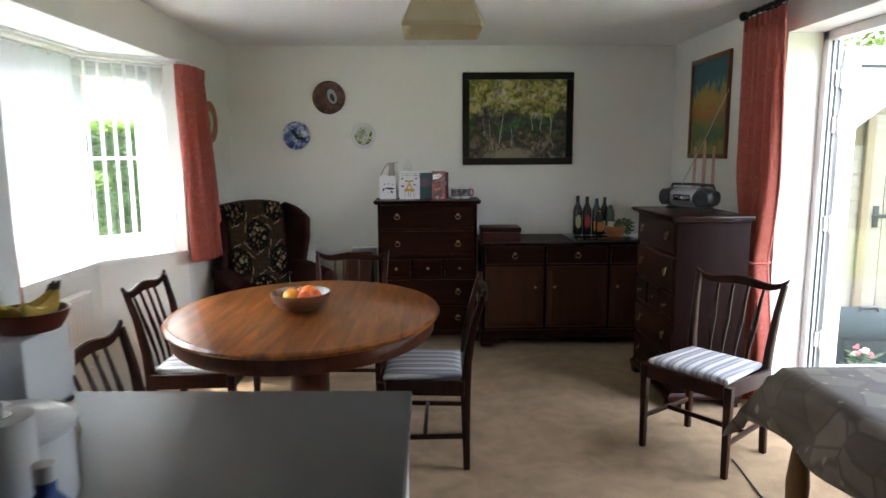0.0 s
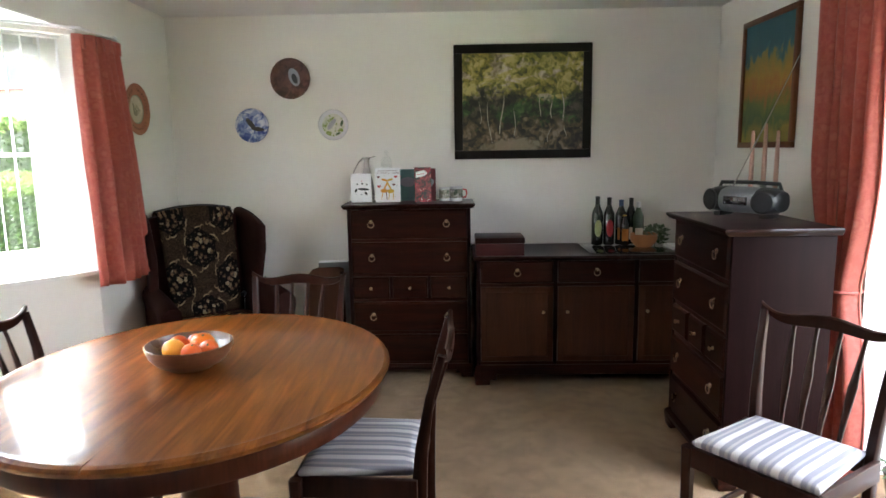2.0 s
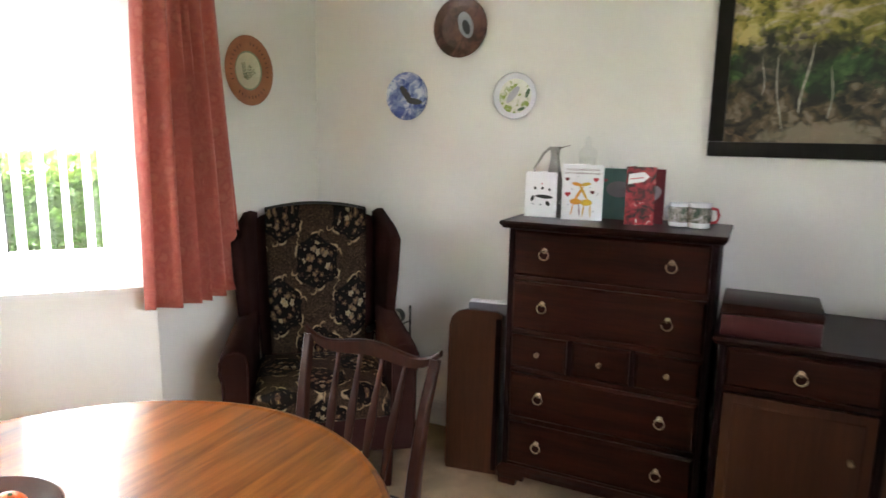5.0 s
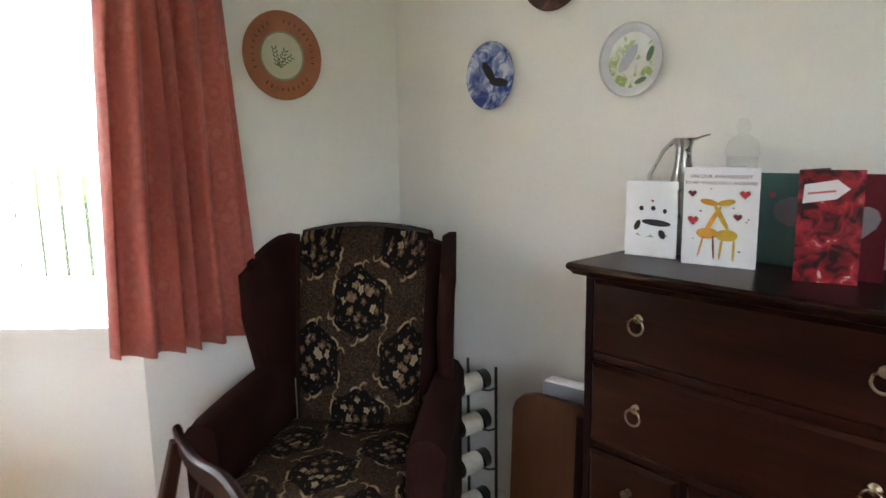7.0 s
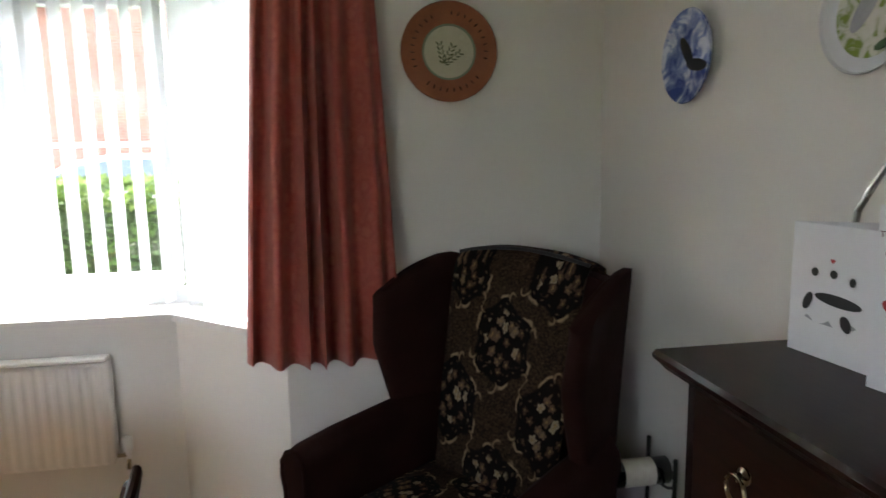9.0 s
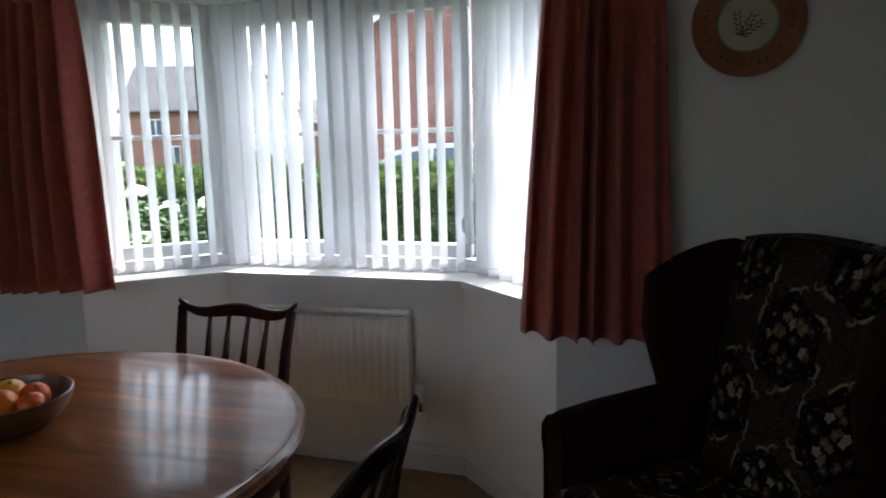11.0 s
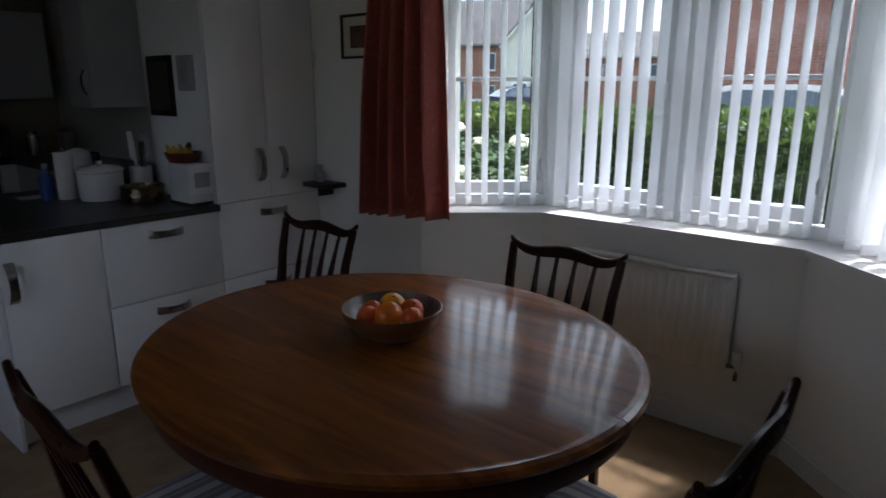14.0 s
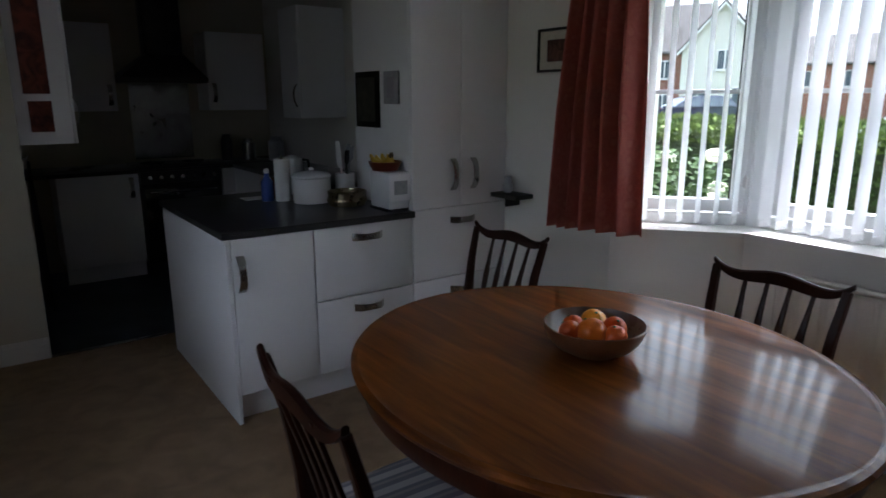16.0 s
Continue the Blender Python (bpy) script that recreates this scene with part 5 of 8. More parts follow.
bottle(2.185, 7.665, 0.325, 0.038, "dark wine bottle with a pale green oval label", M_FOIL, M_LABELGREEN, True)
bottle(2.262, 7.662, 0.318, 0.037, "dark wine bottle with a red and white label", M_FOIL, M_REDPRINT, True)
bottle(2.345, 7.675, 0.300, 0.039, "dark spirit bottle with an orange label and blue cap", M_BLUECAP, M_LABELORANGE)
bottle(2.352, 7.605, 0.205, 0.030, "small brown bottle with a yellow cap", M_YELLOWPRINT, M_LABELORANGE, False)
bottle(2.418, 7.700, 0.310, 0.036, "dark bottle with a black foil neck", M_FOIL, M_LABELWHITE)
bottle(2.455, 7.655, 0.285, 0.036, "pale-necked bottle with a cream label", M_CARD, M_LABELWHITE, False, plain("pale_green_bottle", (0.05, 0.07, 0.04), None, 0.08, bumps=0.0))
pot = thing("terracotta_bowl", "round terracotta bowl standing before the bottles", "bowl", pose(2.468, 7.565, 0.838))
part("body", lathe(B(), [(0.03, 0), (0.05, 0.0), (0.078, 0.03), (0.088, 0.058), (0.084, 0.078), (0.090, 0.085), (0.082, 0.086), (0.076, 0.07), (0.05, 0.03), (0.01, 0.02)], 32), plain("orange_earthenware", (0.46, 0.20, 0.07), (0.38, 0.15, 0.05), 0.5, scale=14), pot)


def tuft(bm, n, spread, height, seed, leaf=0.03):
    rng = random.Random(seed)
    for _ in range(n):
        a, r = rng.uniform(0, 6.283), rng.uniform(0, spread)
        x, y, z = r * math.cos(a), r * math.sin(a), rng.uniform(0.1, 1) * height
        d = Vector((math.cos(a), math.sin(a), rng.uniform(-0.3, 0.8))).normalized() * leaf * rng.uniform(0.6, 1.3)
        s = d.cross(Vector((rng.uniform(-1, 1), rng.uniform(-1, 1), 1))).normalized() * leaf * 0.28
        p = Vector((x, y, z))
        flat(bm, (p, p + d * 0.5 + s, p + d, p + d * 0.5 - s))
    return bm


herb = thing("green_sprig", "loose dark green sprig behind the terracotta bowl", "plant", pose(2.560, 7.63, 0.838))
part("leaves", tuft(B(), 260, 0.065, 0.12, 4, 0.038), M_LEAFPOT, herb, smooth=0)
part("stem", tube(B(), [(0, 0, 0), (0.01, 0.01, 0.06), (0.03, 0.0, 0.11)], 0.003, 6), M_LEAFPOT, herb)
solo("paper_stack", box(box(B(), 2.60, 2.75, 7.40, 7.58, 0.8385, 0.848, 0.001), 2.61, 2.74, 7.41, 7.59, 0.849, 0.856, 0.001), M_CARD, "small stack of white papers on the sideboard", "papers")


# ---- wing armchair ----
arm = thing("wing_armchair", "maroon wing armchair with brown floral tapestry covers", "armchair", pose(-0.270, 7.240, 0, 0, 0, 38.5))
HW = 0.335
# back: a padded slab leaning backwards
rings = []
for z, y0, th, hw in ((0.30, 0.175, 0.13, 0.26), (0.45, 0.195, 0.13, 0.27), (0.70, 0.235, 0.12, 0.285), (0.95, 0.278, 0.105, 0.29), (1.07, 0.300, 0.09, 0.288)):
    rings.append([(hw * math.sin(a) * (1 if abs(math.sin(a)) < 0.99 else 1), y0 + th / 2 - th / 2 * math.copysign(abs(math.cos(a)) ** 0.4, math.cos(a)), z + (0.045 * math.cos(math.asin(max(-1, min(1, math.sin(a)))) ) if z > 1.0 else 0)) for a in [2 * math.pi * k / 36 for k in range(36)]])
part("back", loft(B(), rings), M_LEATHER, arm, smooth=70)
for s in (-1, 1):
    # wing: a curved side sheet from back to arm
    bm = B()
    cols = []
    for k in range(9):
        f = k / 8
        y = 0.33 - 0.30 * f
        ztop = 1.108 - 0.045 * f - 0.05 * f ** 4
        low = 0.58
        mid = 0.80 - 0.0 * f
        front = 0.33 - 0.30 * f
        col = []
        for j in range(13):
            g = j / 12
            z = low + (ztop - low) * g
            pull = 0.0
            if z < 0.86:
                pull = 0.13 * f * ((0.86 - z) / 0.28) ** 1.0 * (1 - 0.35 * max(0, (0.66 - z) / 0.1) ** 2)
            lean = 0.055 * (z - 0.58) / 0.5
            xo = s * (0.292 + 0.035 * f + 0.020 * g * g * (0.4 + 0.6 * f))
            col.append((xo, front + pull * 0.9 + lean - 0.03, z))
        cols.append(col)
    outer = [[(x + s * 0.026, y, z) for x, y, z in c_] for c_ in cols]
    innr = [[(x - s * 0.026, y, z) for x, y, z in c_] for c_ in cols]
    ringset = []
    for j in range(13):
        ring = [c_[j] for c_ in outer]
        tipx, tipy, tipz = cols[-1][j]
        ring += [(tipx + s * 0.016, tipy - 0.020, tipz), (tipx, tipy - 0.026, tipz), (tipx - s * 0.016, tipy - 0.020, tipz)]
        ring += [c_[j] for c_ in innr[::-1]]
        ringset.append(ring)
    cap = [(sum(p[0] for p in ringset[-1]) / len(ringset[-1]) * 0.5 + p[0] * 0.5, p[1], p[2] + 0.016) for p in ringset[-1]]
    part("wing", loft(bm, ringset + [cap]), M_LEATHER, arm, smooth=60)
    # arm: scrolled pad with a rounded top, flaring forward
    rings = []
    for y, zt, xo, w in ((0.24, 0.690, 0.318, 0.085), (0.05, 0.680, 0.322, 0.092), (-0.15, 0.665, 0.330, 0.100), (-0.27, 0.648, 0.336, 0.106), (-0.305, 0.636, 0.336, 0.100)):
        sec = [(-0.5, 0.17), (-0.5, zt - 0.05), (-0.42, zt - 0.018), (-0.2, zt - 0.002), (0.05, zt), (0.32, zt - 0.012), (0.56, zt - 0.045), (0.58, zt - 0.09), (0.46, zt - 0.13), (0.42, 0.17)]
        rings.append([(s * (xo + u * w), y, z) for u, z in sec])
    part("arm", loft(B(), rings), M_LEATHER, arm, smooth=50)
    bm = B()
    pts = [(s * (0.336 + u * 0.10), -0.308, z + (0.036 if z > 0.3 else 0)) for u, z in ((-0.5, 0.20), (-0.5, 0.55), (-0.42, 0.582), (-0.2, 0.598), (0.05, 0.60), (0.32, 0.588), (0.56, 0.555), (0.58, 0.51), (0.46, 0.47), (0.42, 0.20))]
    tube(bm, pts, 0.006, 8)
    part("piping", bm, M_LEATHER, arm, "dark maroon piping")
part("seat_frame", box(B(), -0.29, 0.29, -0.31, 0.28, 0.17, 0.33, 0.02), M_LEATHER, arm)
rings = []
for f, z in ((0.9, 0.325), (1.0, 0.345), (1.0, 0.43), (0.95, 0.455), (0.75, 0.468), (0.4, 0.474)):
    rings.append([(0.272 * f * a, -0.065 + 0.275 * f * b_, z) for a, b_ in ((-1, -1), (-0.5, -1.04), (0, -1.05), (0.5, -1.04), (1, -1), (1, 0), (1, 0.9), (0, 0.92), (-1, 0.9), (-1, 0))])
part("seat_cushion", loft(B(), rings), M_FLORAL, arm, "brown floral tapestry seat cover", 60)
# throw over the back
bm = B()
nu, rows = 18, []
prof = [(0.475, 0.135), (0.52, 0.150), (0.62, 0.165), (0.75, 0.190), (0.88, 0.215), (0.98, 0.236), (1.06, 0.256), (1.105, 0.275), (1.128, 0.30), (1.132, 0.34), (1.11, 0.385), (1.03, 0.40), (0.86, 0.385)]
for z, y in prof:
    row = []
    for k in range(nu + 1):
        u = k / nu * 2 - 1
        hw = 0.215 + 0.035 * (z - 0.47)
        arch = 0.030 * (1 - u * u) if z > 1.0 else 0.0
        row.append(bm.verts.new((u * hw, y - 0.012 * (1 - u * u) + 0.004 * math.sin(7 * u + z * 9), z + arch)))
    rows.append(row)
for r0, r1 in zip(rows, rows[1:]):
    for k in range(nu):
        bm.faces.new((r0[k], r0[k + 1], r1[k + 1], r1[k]))
ob = part("back_cover", bm, M_FLORAL, arm, "brown floral tapestry throw over the back", 70)
md = ob.modifiers.new("thickness", "SOLIDIFY")
md.thickness, md.offset = 0.008, -1
bm = B()
tube(bm, [(u * 0.234, 0.296 - 0.012 * (1 - u * u), 1.129 + 0.030 * (1 - u * u)) for u in [k / 10 * 2 - 1 for k in range(11)]], 0.006, 8)
part("trim_roll", bm, M_BLACK, arm, "dark binding along the top")
for sx in (-1, 1):
    for y in (-0.28, 0.26):
        part("leg", bar(B(), [(sx * 0.27, y, 0.0), (sx * 0.27, y, 0.17)], [0.032, 0.045], [0.032, 0.045]), M_CHAIR, arm)

# ---- things on the walls ----
paint = thing("painting", "framed woodland painting with birch trunks, wide black frame", "painting", pose(1.697, YB, 1.798))
PW, PH = 0.463, 0.379
for x0, x1, z0, z1, nm in ((-PW, PW, PH - 0.058, PH, "a"), (-PW, PW, -PH, -PH + 0.058, "b"), (-PW, -PW + 0.058, -PH + 0.058, PH - 0.058, "c"), (PW - 0.058, PW, -PH + 0.058, PH - 0.058, "d")):
    part("frame_bar", box(B(), x0, x1, -0.034, -0.002, z0, z1, 0.006), M_BLACKFRAME, paint)
part("canvas", box(B(), -PW + 0.05, PW - 0.05, -0.022, -0.010, -PH + 0.05, PH - 0.05), M_FOREST, paint, smooth=0)
M_TRUNK = plain("trunk_strokes", (0.55, 0.52, 0.44), (0.16, 0.14, 0.10), 0.6, scale=42, bumps=0.0)
TRUNKS = (((0.15, 0.51), (0.155, 0.28), 0.0030), ((0.21, 0.51), (0.24, 0.09), 0.0045), ((0.345, 0.57), (0.32, 0.18), 0.0075), ((0.43, 0.44), (0.435, 0.15), 0.0040),
          ((0.645, 0.58), (0.638, 0.35), 0.0050), ((0.735, 0.53), (0.738, 0.33), 0.0060), ((0.82, 0.59), (0.84, 0.31), 0.0070), ((0.845, 0.26), (0.85, 0.13), 0.0040), ((0.735, 0.24), (0.70, 0.09), 0.0035))
for k, (hi, lo, w) in enumerate(TRUNKS):
    path = []
    for f in (0, 0.2, 0.4, 0.6, 0.8, 1):
        u, v = lo[0] + (hi[0] - lo[0]) * f + 0.012 * math.sin(4.6 * f + 1.9 * k) * (1 - f * 0.5), lo[1] + (hi[1] - lo[1]) * f
        path.append(((u - 0.5) * 0.826, -0.0232, (v - 0.5) * 0.658))
    part("painted_trunk", bar(B(), path, [w * 0.5, w * 1.3, w * 0.8, w * 1.2, w * 0.7, w * 0.25], 0.001), M_TRUNK, paint)
pic = thing("framed_picture", "field landscape picture in a thin brown wooden frame", "picture", pose(XR, 7.105, 1.838, 0, 0, -90))
PW, PH = 0.322, 0.368
for x0, x1, z0, z1 in ((-PW, PW, PH - 0.032, PH), (-PW, PW, -PH, -PH + 0.032), (-PW, -PW + 0.032, -PH + 0.032, PH - 0.032), (PW - 0.032, PW, -PH + 0.032, PH - 0.032)):
    part("frame_bar", box(B(), x0, x1, -0.026, -0.002, z0, z1, 0.004), M_FRAMEBROWN, pic)
part("canvas", box(B(), -PW + 0.028, PW - 0.028, -0.014, -0.006, -PH + 0.028, PH - 0.028), M_FIELD, pic, smooth=0)
small = thing("framed_picture", "small red print with a cream mount in a dark frame", "picture", pose(XL, 4.335, 1.70, 0, 0, 90))
for x0, x1, z0, z1 in ((-0.14, 0.14, 0.093, 0.105), (-0.14, 0.14, -0.105, -0.093), (-0.14, -0.128, -0.093, 0.093), (0.128, 0.14, -0.093, 0.093)):
    part("frame_bar", box(B(), x0, x1, -0.018, -0.002, z0, z1, 0.002), M_IRON, small)
part("mount", box(B(), -0.13, 0.13, -0.008, -0.003, -0.095, 0.095), M_LABELWHITE, small, "cream mount", 0)
part("print", box(B(), -0.075, 0.075, -0.0105, -0.0082, -0.055, 0.05), M_PLATEBROWN, small, "reddish print", 0)


def plate(label, at, r, rim_mat, mid_mat, mid_r):
    """A wall plate facing -y."""
    p = thing("wall_plate", label, "plate", at, group="plates on the wall")
    prof = [(r * 0.55, -0.004), (r * 0.60, -0.008), (r * 0.97, -0.020), (r, -0.023), (r * 0.985, -0.026), (r * mid_r, -0.014)]
    bm = lathe(B(), [(a, -b_) for a, b_ in prof], 48, caps=False)
    turned(pose(0, 0, 0, 90))(bm)
    part("rim", bm, rim_mat, p)
    bm = lathe(B(), [(r * mid_r, 0.0145), (r * mid_r * 0.9, 0.0125), (0.0005, 0.0125)], 40, caps=False)
    turned(pose(0, 0, 0, 90))(bm)
    part("well", bm, mid_mat, p)
    return p


def blob(parent, name, mat, pts, y, th=0.0012):
    """A flat painted shape facing -y."""
    bm = loft(B(), [[(x, y, z) for x, z in pts], [(x, y - th, z) for x, z in pts]])
    return part(name, bm, mat, parent, smooth=0)


def oval(cx, cz, rx, rz, tilt=0, n=16):
    t = radians(tilt)
    return [(cx + rx * math.cos(a) * math.cos(t) - rz * math.sin(a) * math.sin(t), cz + rx * math.cos(a) * math.sin(t) + rz * math.sin(a) * math.cos(t)) for a in [2 * math.pi * k / n for k in range(n)]]


pa = plate("dark brown plate with a grey oval motif, hung on the wall", pose(0.128, YB, 1.978), 0.136, M_PLATEBROWN, M_PLATEBROWN, 0.72)
blob(pa, "motif", M_GREYPRINT, oval(0.025, 0.01, 0.036, 0.062, 20), -0.0128)
blob(pa, "motif", M_BLACK, oval(0.028, 0.0, 0.018, 0.035, 20), -0.0142)
pb = plate("blue and white plate with a dark motif, hung on the wall", pose(-0.150, YB, 1.670), 0.115, M_PLATEBLUE, M_PLATEBLUE, 0.8)
blob(pb, "motif", M_BLACK, oval(-0.012, 0.012, 0.048, 0.017, -52), -0.0128)
blob(pb, "motif", M_BLACK, oval(0.036, -0.024, 0.046, 0.015, -8), -0.0142)
pc = plate("cream wall plate with green leaves and grey motif", pose(0.407, YB, 1.665), 0.104, M_CERAMIC, M_PLATEGREEN, 0.93)
blob(pc, "motif", M_GREYPRINT, oval(-0.012, 0.006, 0.046, 0.016, 52), -0.0128)
blob(pc, "motif", M_LEAFPOT, oval(0.058, 0.012, 0.022, 0.009, 70), -0.0128)
blob(pc, "motif", M_LEAFPOT, oval(0.030, -0.058, 0.020, 0.007, 20), -0.0128)
M_OLIVE = plain("olive_glaze", (0.12, 0.13, 0.05), (0.08, 0.09, 0.04), 0.3, scale=60, bumps=0.0)
pd = plate("terracotta wall plate with a cream middle and olive sprig", pose(XL, 7.308, 1.758, 0, 0, 90), 0.155, M_TERRA, M_CREAM, 0.52)
part("green_ring", turned(pose(0, 0, 0, 90))(lathe(B(), [(0.084, 0.0155), (0.0865, 0.0172), (0.080, 0.0160), (0.080, 0.0140)], 40, caps=False)), plain("sage_glaze", (0.22, 0.28, 0.18), None, 0.3), pd, "sage green ring")
rng = random.Random(5)
for stem in (62, 35, 100):
    sa = radians(stem)
    ox, oz = -0.018, -0.040
    for k in range(5):
        f = 0.012 + k * 0.014
        for side in (-1, 1):
            blob(pd, "painted_leaf", M_OLIVE, oval(ox + f * math.cos(sa) + side * 0.006 * math.sin(sa), oz + f * math.sin(sa) - side * 0.006 * math.cos(sa), 0.0085, 0.0026, stem - side * rng.uniform(25, 45), 8), -0.0126)
rng = random.Random(8)
for k in range(34):
    a = 2 * math.pi * k / 34 + 0.02
    if k % 11 in (9, 10):
        continue
    cx, cz = 0.118 * math.cos(a), 0.118 * math.sin(a)
    blob(pd, "painted_stroke", M_PLATEBROWN, oval(cx, cz, 0.0028, 0.008, math.degrees(a) - 90 + rng.uniform(-14, 14), 6), -0.0222)


# ---- things on the first chest ----
def card(label, x, y, w, h, turn, open_deg, front, back=None):
    """A folded card standing on the chest; its front looks towards -y, with the fold on its left."""
    c = thing("greeting_card", label, "card", pose(x, y, 1.151, 0, 0, turn), group="cards on the chest")
    f = part("front", box(B(), 0, w, -0.0006, 0.0004, 0, h), front, c, smooth=0)
    b_ = part("back", box(B(), 0, w, -0.0004, 0.0006, 0, h), back or M_CARD, c, smooth=0)
    b_.matrix_basis = pose(0, 0.001, 0, 0, 0, open_deg)
    return c


def heart(cx, cz, s):
    pts = []
    for k in range(20):
        a = 2 * math.pi * k / 20
        pts.append((cx + s * 16 * math.sin(a) ** 3 / 17, cz + s * (13 * math.cos(a) - 5 * math.cos(2 * a) - 2 * math.cos(3 * a) - math.cos(4 * a)) / 17))
    return pts


c1 = card("white card with two black and white shapes, standing on the chest", 0.548, 7.592, 0.135, 0.188, 6, 48, M_CARD)
for mt, o in ((M_GREYPRINT, oval(0.070, 0.055, 0.042, 0.006)), (M_CARD, oval(0.052, 0.075, 0.024, 0.026)), (M_CARD, oval(0.086, 0.073, 0.022, 0.026)), (M_CARD, oval(0.055, 0.104, 0.018, 0.016)), (M_CARD, oval(0.088, 0.106, 0.018, 0.016)),
              (M_BLACK, oval(0.082, 0.086, 0.038, 0.008, -4)), (M_BLACK, oval(0.033, 0.078, 0.007, 0.014, -25)), (M_BLACK, oval(0.043, 0.121, 0.006, 0.006)), (M_BLACK, oval(0.074, 0.122, 0.006, 0.006)), (M_BLACK, oval(0.104, 0.116, 0.005, 0.006)), (M_BLACK, oval(0.098, 0.058, 0.008, 0.012, 30)),
              (M_REDPRINT, heart(0.072, 0.140, 0.004))):
    blob(c1, "printed_shape", mt, o, -0.0007 - 0.00025 * len([q for q in c1.children if q.name.startswith("printed")]), 0.0002)
c2 = card("white anniversary card with hearts and orange shapes, standing on the chest", 0.712, 7.575, 0.178, 0.255, 10, 52, M_CARD)
lettering("printed_line", "ON OUR ANNIVERSARY", 0.0135, M_DKRED, c2, pose(0.088, -0.0009, 0.228, 90))
lettering("printed_line", "TO MY WONDERFUL HUSBAND", 0.0118, M_DKRED, c2, pose(0.088, -0.0009, 0.212, 90))
for mt, o in ((M_DKRED, heart(0.022, 0.188, 0.011)), (M_REDPRINT, heart(0.146, 0.188, 0.013)), (M_REDPRINT, heart(0.026, 0.118, 0.014)), (M_DKRED, heart(0.132, 0.130, 0.011)),
              (M_ORANGEPRINT, oval(0.062, 0.085, 0.026, 0.014)), (M_YELLOWPRINT, oval(0.108, 0.082, 0.026, 0.015)), (M_ORANGEPRINT, oval(0.074, 0.122, 0.006, 0.040, -28)), (M_YELLOWPRINT, oval(0.094, 0.128, 0.006, 0.042, 28)),
              (M_ORANGEPRINT, oval(0.064, 0.166, 0.022, 0.008, -12)), (M_YELLOWPRINT, oval(0.104, 0.166, 0.022, 0.008, 12)),
              (M_ORANGEPRINT, oval(0.047, 0.050, 0.0025, 0.030, -12)), (M_DKRED, oval(0.078, 0.048, 0.0025, 0.032, 4)), (M_YELLOWPRINT, oval(0.096, 0.048, 0.003, 0.032, -6)), (M_YELLOWPRINT, oval(0.126, 0.046, 0.003, 0.032, 0))):
    blob(c2, "printed_shape", mt, o, -0.0007 - 0.00012 * len([q for q in c2.children if q.name.startswith("printed_s")]), 0.0002)
rng = random.Random(3)
for k in range(26):
    cx, cz = rng.uniform(0.008, 0.157), rng.uniform(0.02, 0.245)
    if 0.045 < cx < 0.12 and cz < 0.19 or 0.205 < cz < 0.24:
        continue
    blob(c2, "printed_speck", M_GREYPRINT if k % 3 else M_BLACK, heart(cx, cz, 0.0032), -0.0007, 0.0002)
c2.scale = (0.92, 0.92, 0.88)
c3 = card("teal card with a pale motif, standing on the chest", 0.832, 7.70, 0.150, 0.210, -3, 40, M_TEALPRINT)
blob(c3, "printed_shape", M_LILAC, oval(0.085, 0.125, 0.052, 0.034), -0.0007, 0.0002)
blob(c3, "printed_shape", M_PINKPRINT, heart(0.030, 0.160, 0.009), -0.0007, 0.0002)
c4 = card("red rose-patterned card with a white tag shape, standing on the chest", 0.972, 7.545, 0.112, 0.225, 18, 62, M_ROSES, M_DKRED)
blob(c4, "printed_shape", M_CARD, [(0.008, 0.158), (0.066, 0.168), (0.088, 0.188), (0.066, 0.206), (0.010, 0.196)], -0.0007, 0.0002)
blob(c4, "printed_bar", M_PINKPRINT, [(0.016, 0.176), (0.064, 0.182), (0.064, 0.186), (0.016, 0.180)], -0.001, 0.0002)
c5 = card("dark red card with a lilac heart, standing on the chest", 0.972, 7.625, 0.135, 0.215, 4, 30, M_DKRED, M_CARD)
blob(c5, "printed_shape", M_LILAC, heart(0.075, 0.115, 0.052), -0.0007, 0.0002)
mug = thing("photo_mug", "white mug with a printed picture band and red inside", "mug", pose(1.243, 7.60, 1.151))
part("body", lathe(B(), [(0.034, 0.0), (0.040, 0.004), (0.041, 0.095), (0.039, 0.096), (0.037, 0.09), (0.036, 0.008), (0.005, 0.006)], 32), M_CERAMIC, mug)
part("print_band", lathe(B(), [(0.0414, 0.022), (0.0416, 0.024), (0.0416, 0.078), (0.0414, 0.080)], 32, caps=False), mottled("photo_print", [(0.35, (0.03, 0.05, 0.03)), (0.5, (0.20, 0.18, 0.15)), (0.65, (0.45, 0.42, 0.42))], 40.0), mug, "printed picture band")
part("handle", tube(B(), [(0.038, 0, 0.078), (0.062, 0, 0.074), (0.068, 0, 0.05), (0.060, 0, 0.026), (0.038, 0, 0.022)], 0.006, 10), M_REDPRINT, mug, "red handle")
mug2 = thing("photo_mug", "white mug with a printed picture band, beside the other mug", "mug", pose(1.170, 7.62, 1.151, 0, 0, 150))
part("body", lathe(B(), [(0.034, 0.0), (0.040, 0.004), (0.041, 0.090), (0.039, 0.091), (0.037, 0.085), (0.036, 0.008), (0.005, 0.006)], 32), M_CERAMIC, mug2)
part("handle", tube(B(), [(0.038, 0, 0.075), (0.062, 0, 0.07), (0.066, 0, 0.048), (0.058, 0, 0.026), (0.038, 0, 0.022)], 0.006, 10), M_CERAMIC, mug2)
part("print_band", lathe(B(), [(0.0414, 0.018), (0.0416, 0.020), (0.0416, 0.076), (0.0414, 0.078)], 32, caps=False), bpy.data.materials["photo_print"], mug2, "printed picture band")
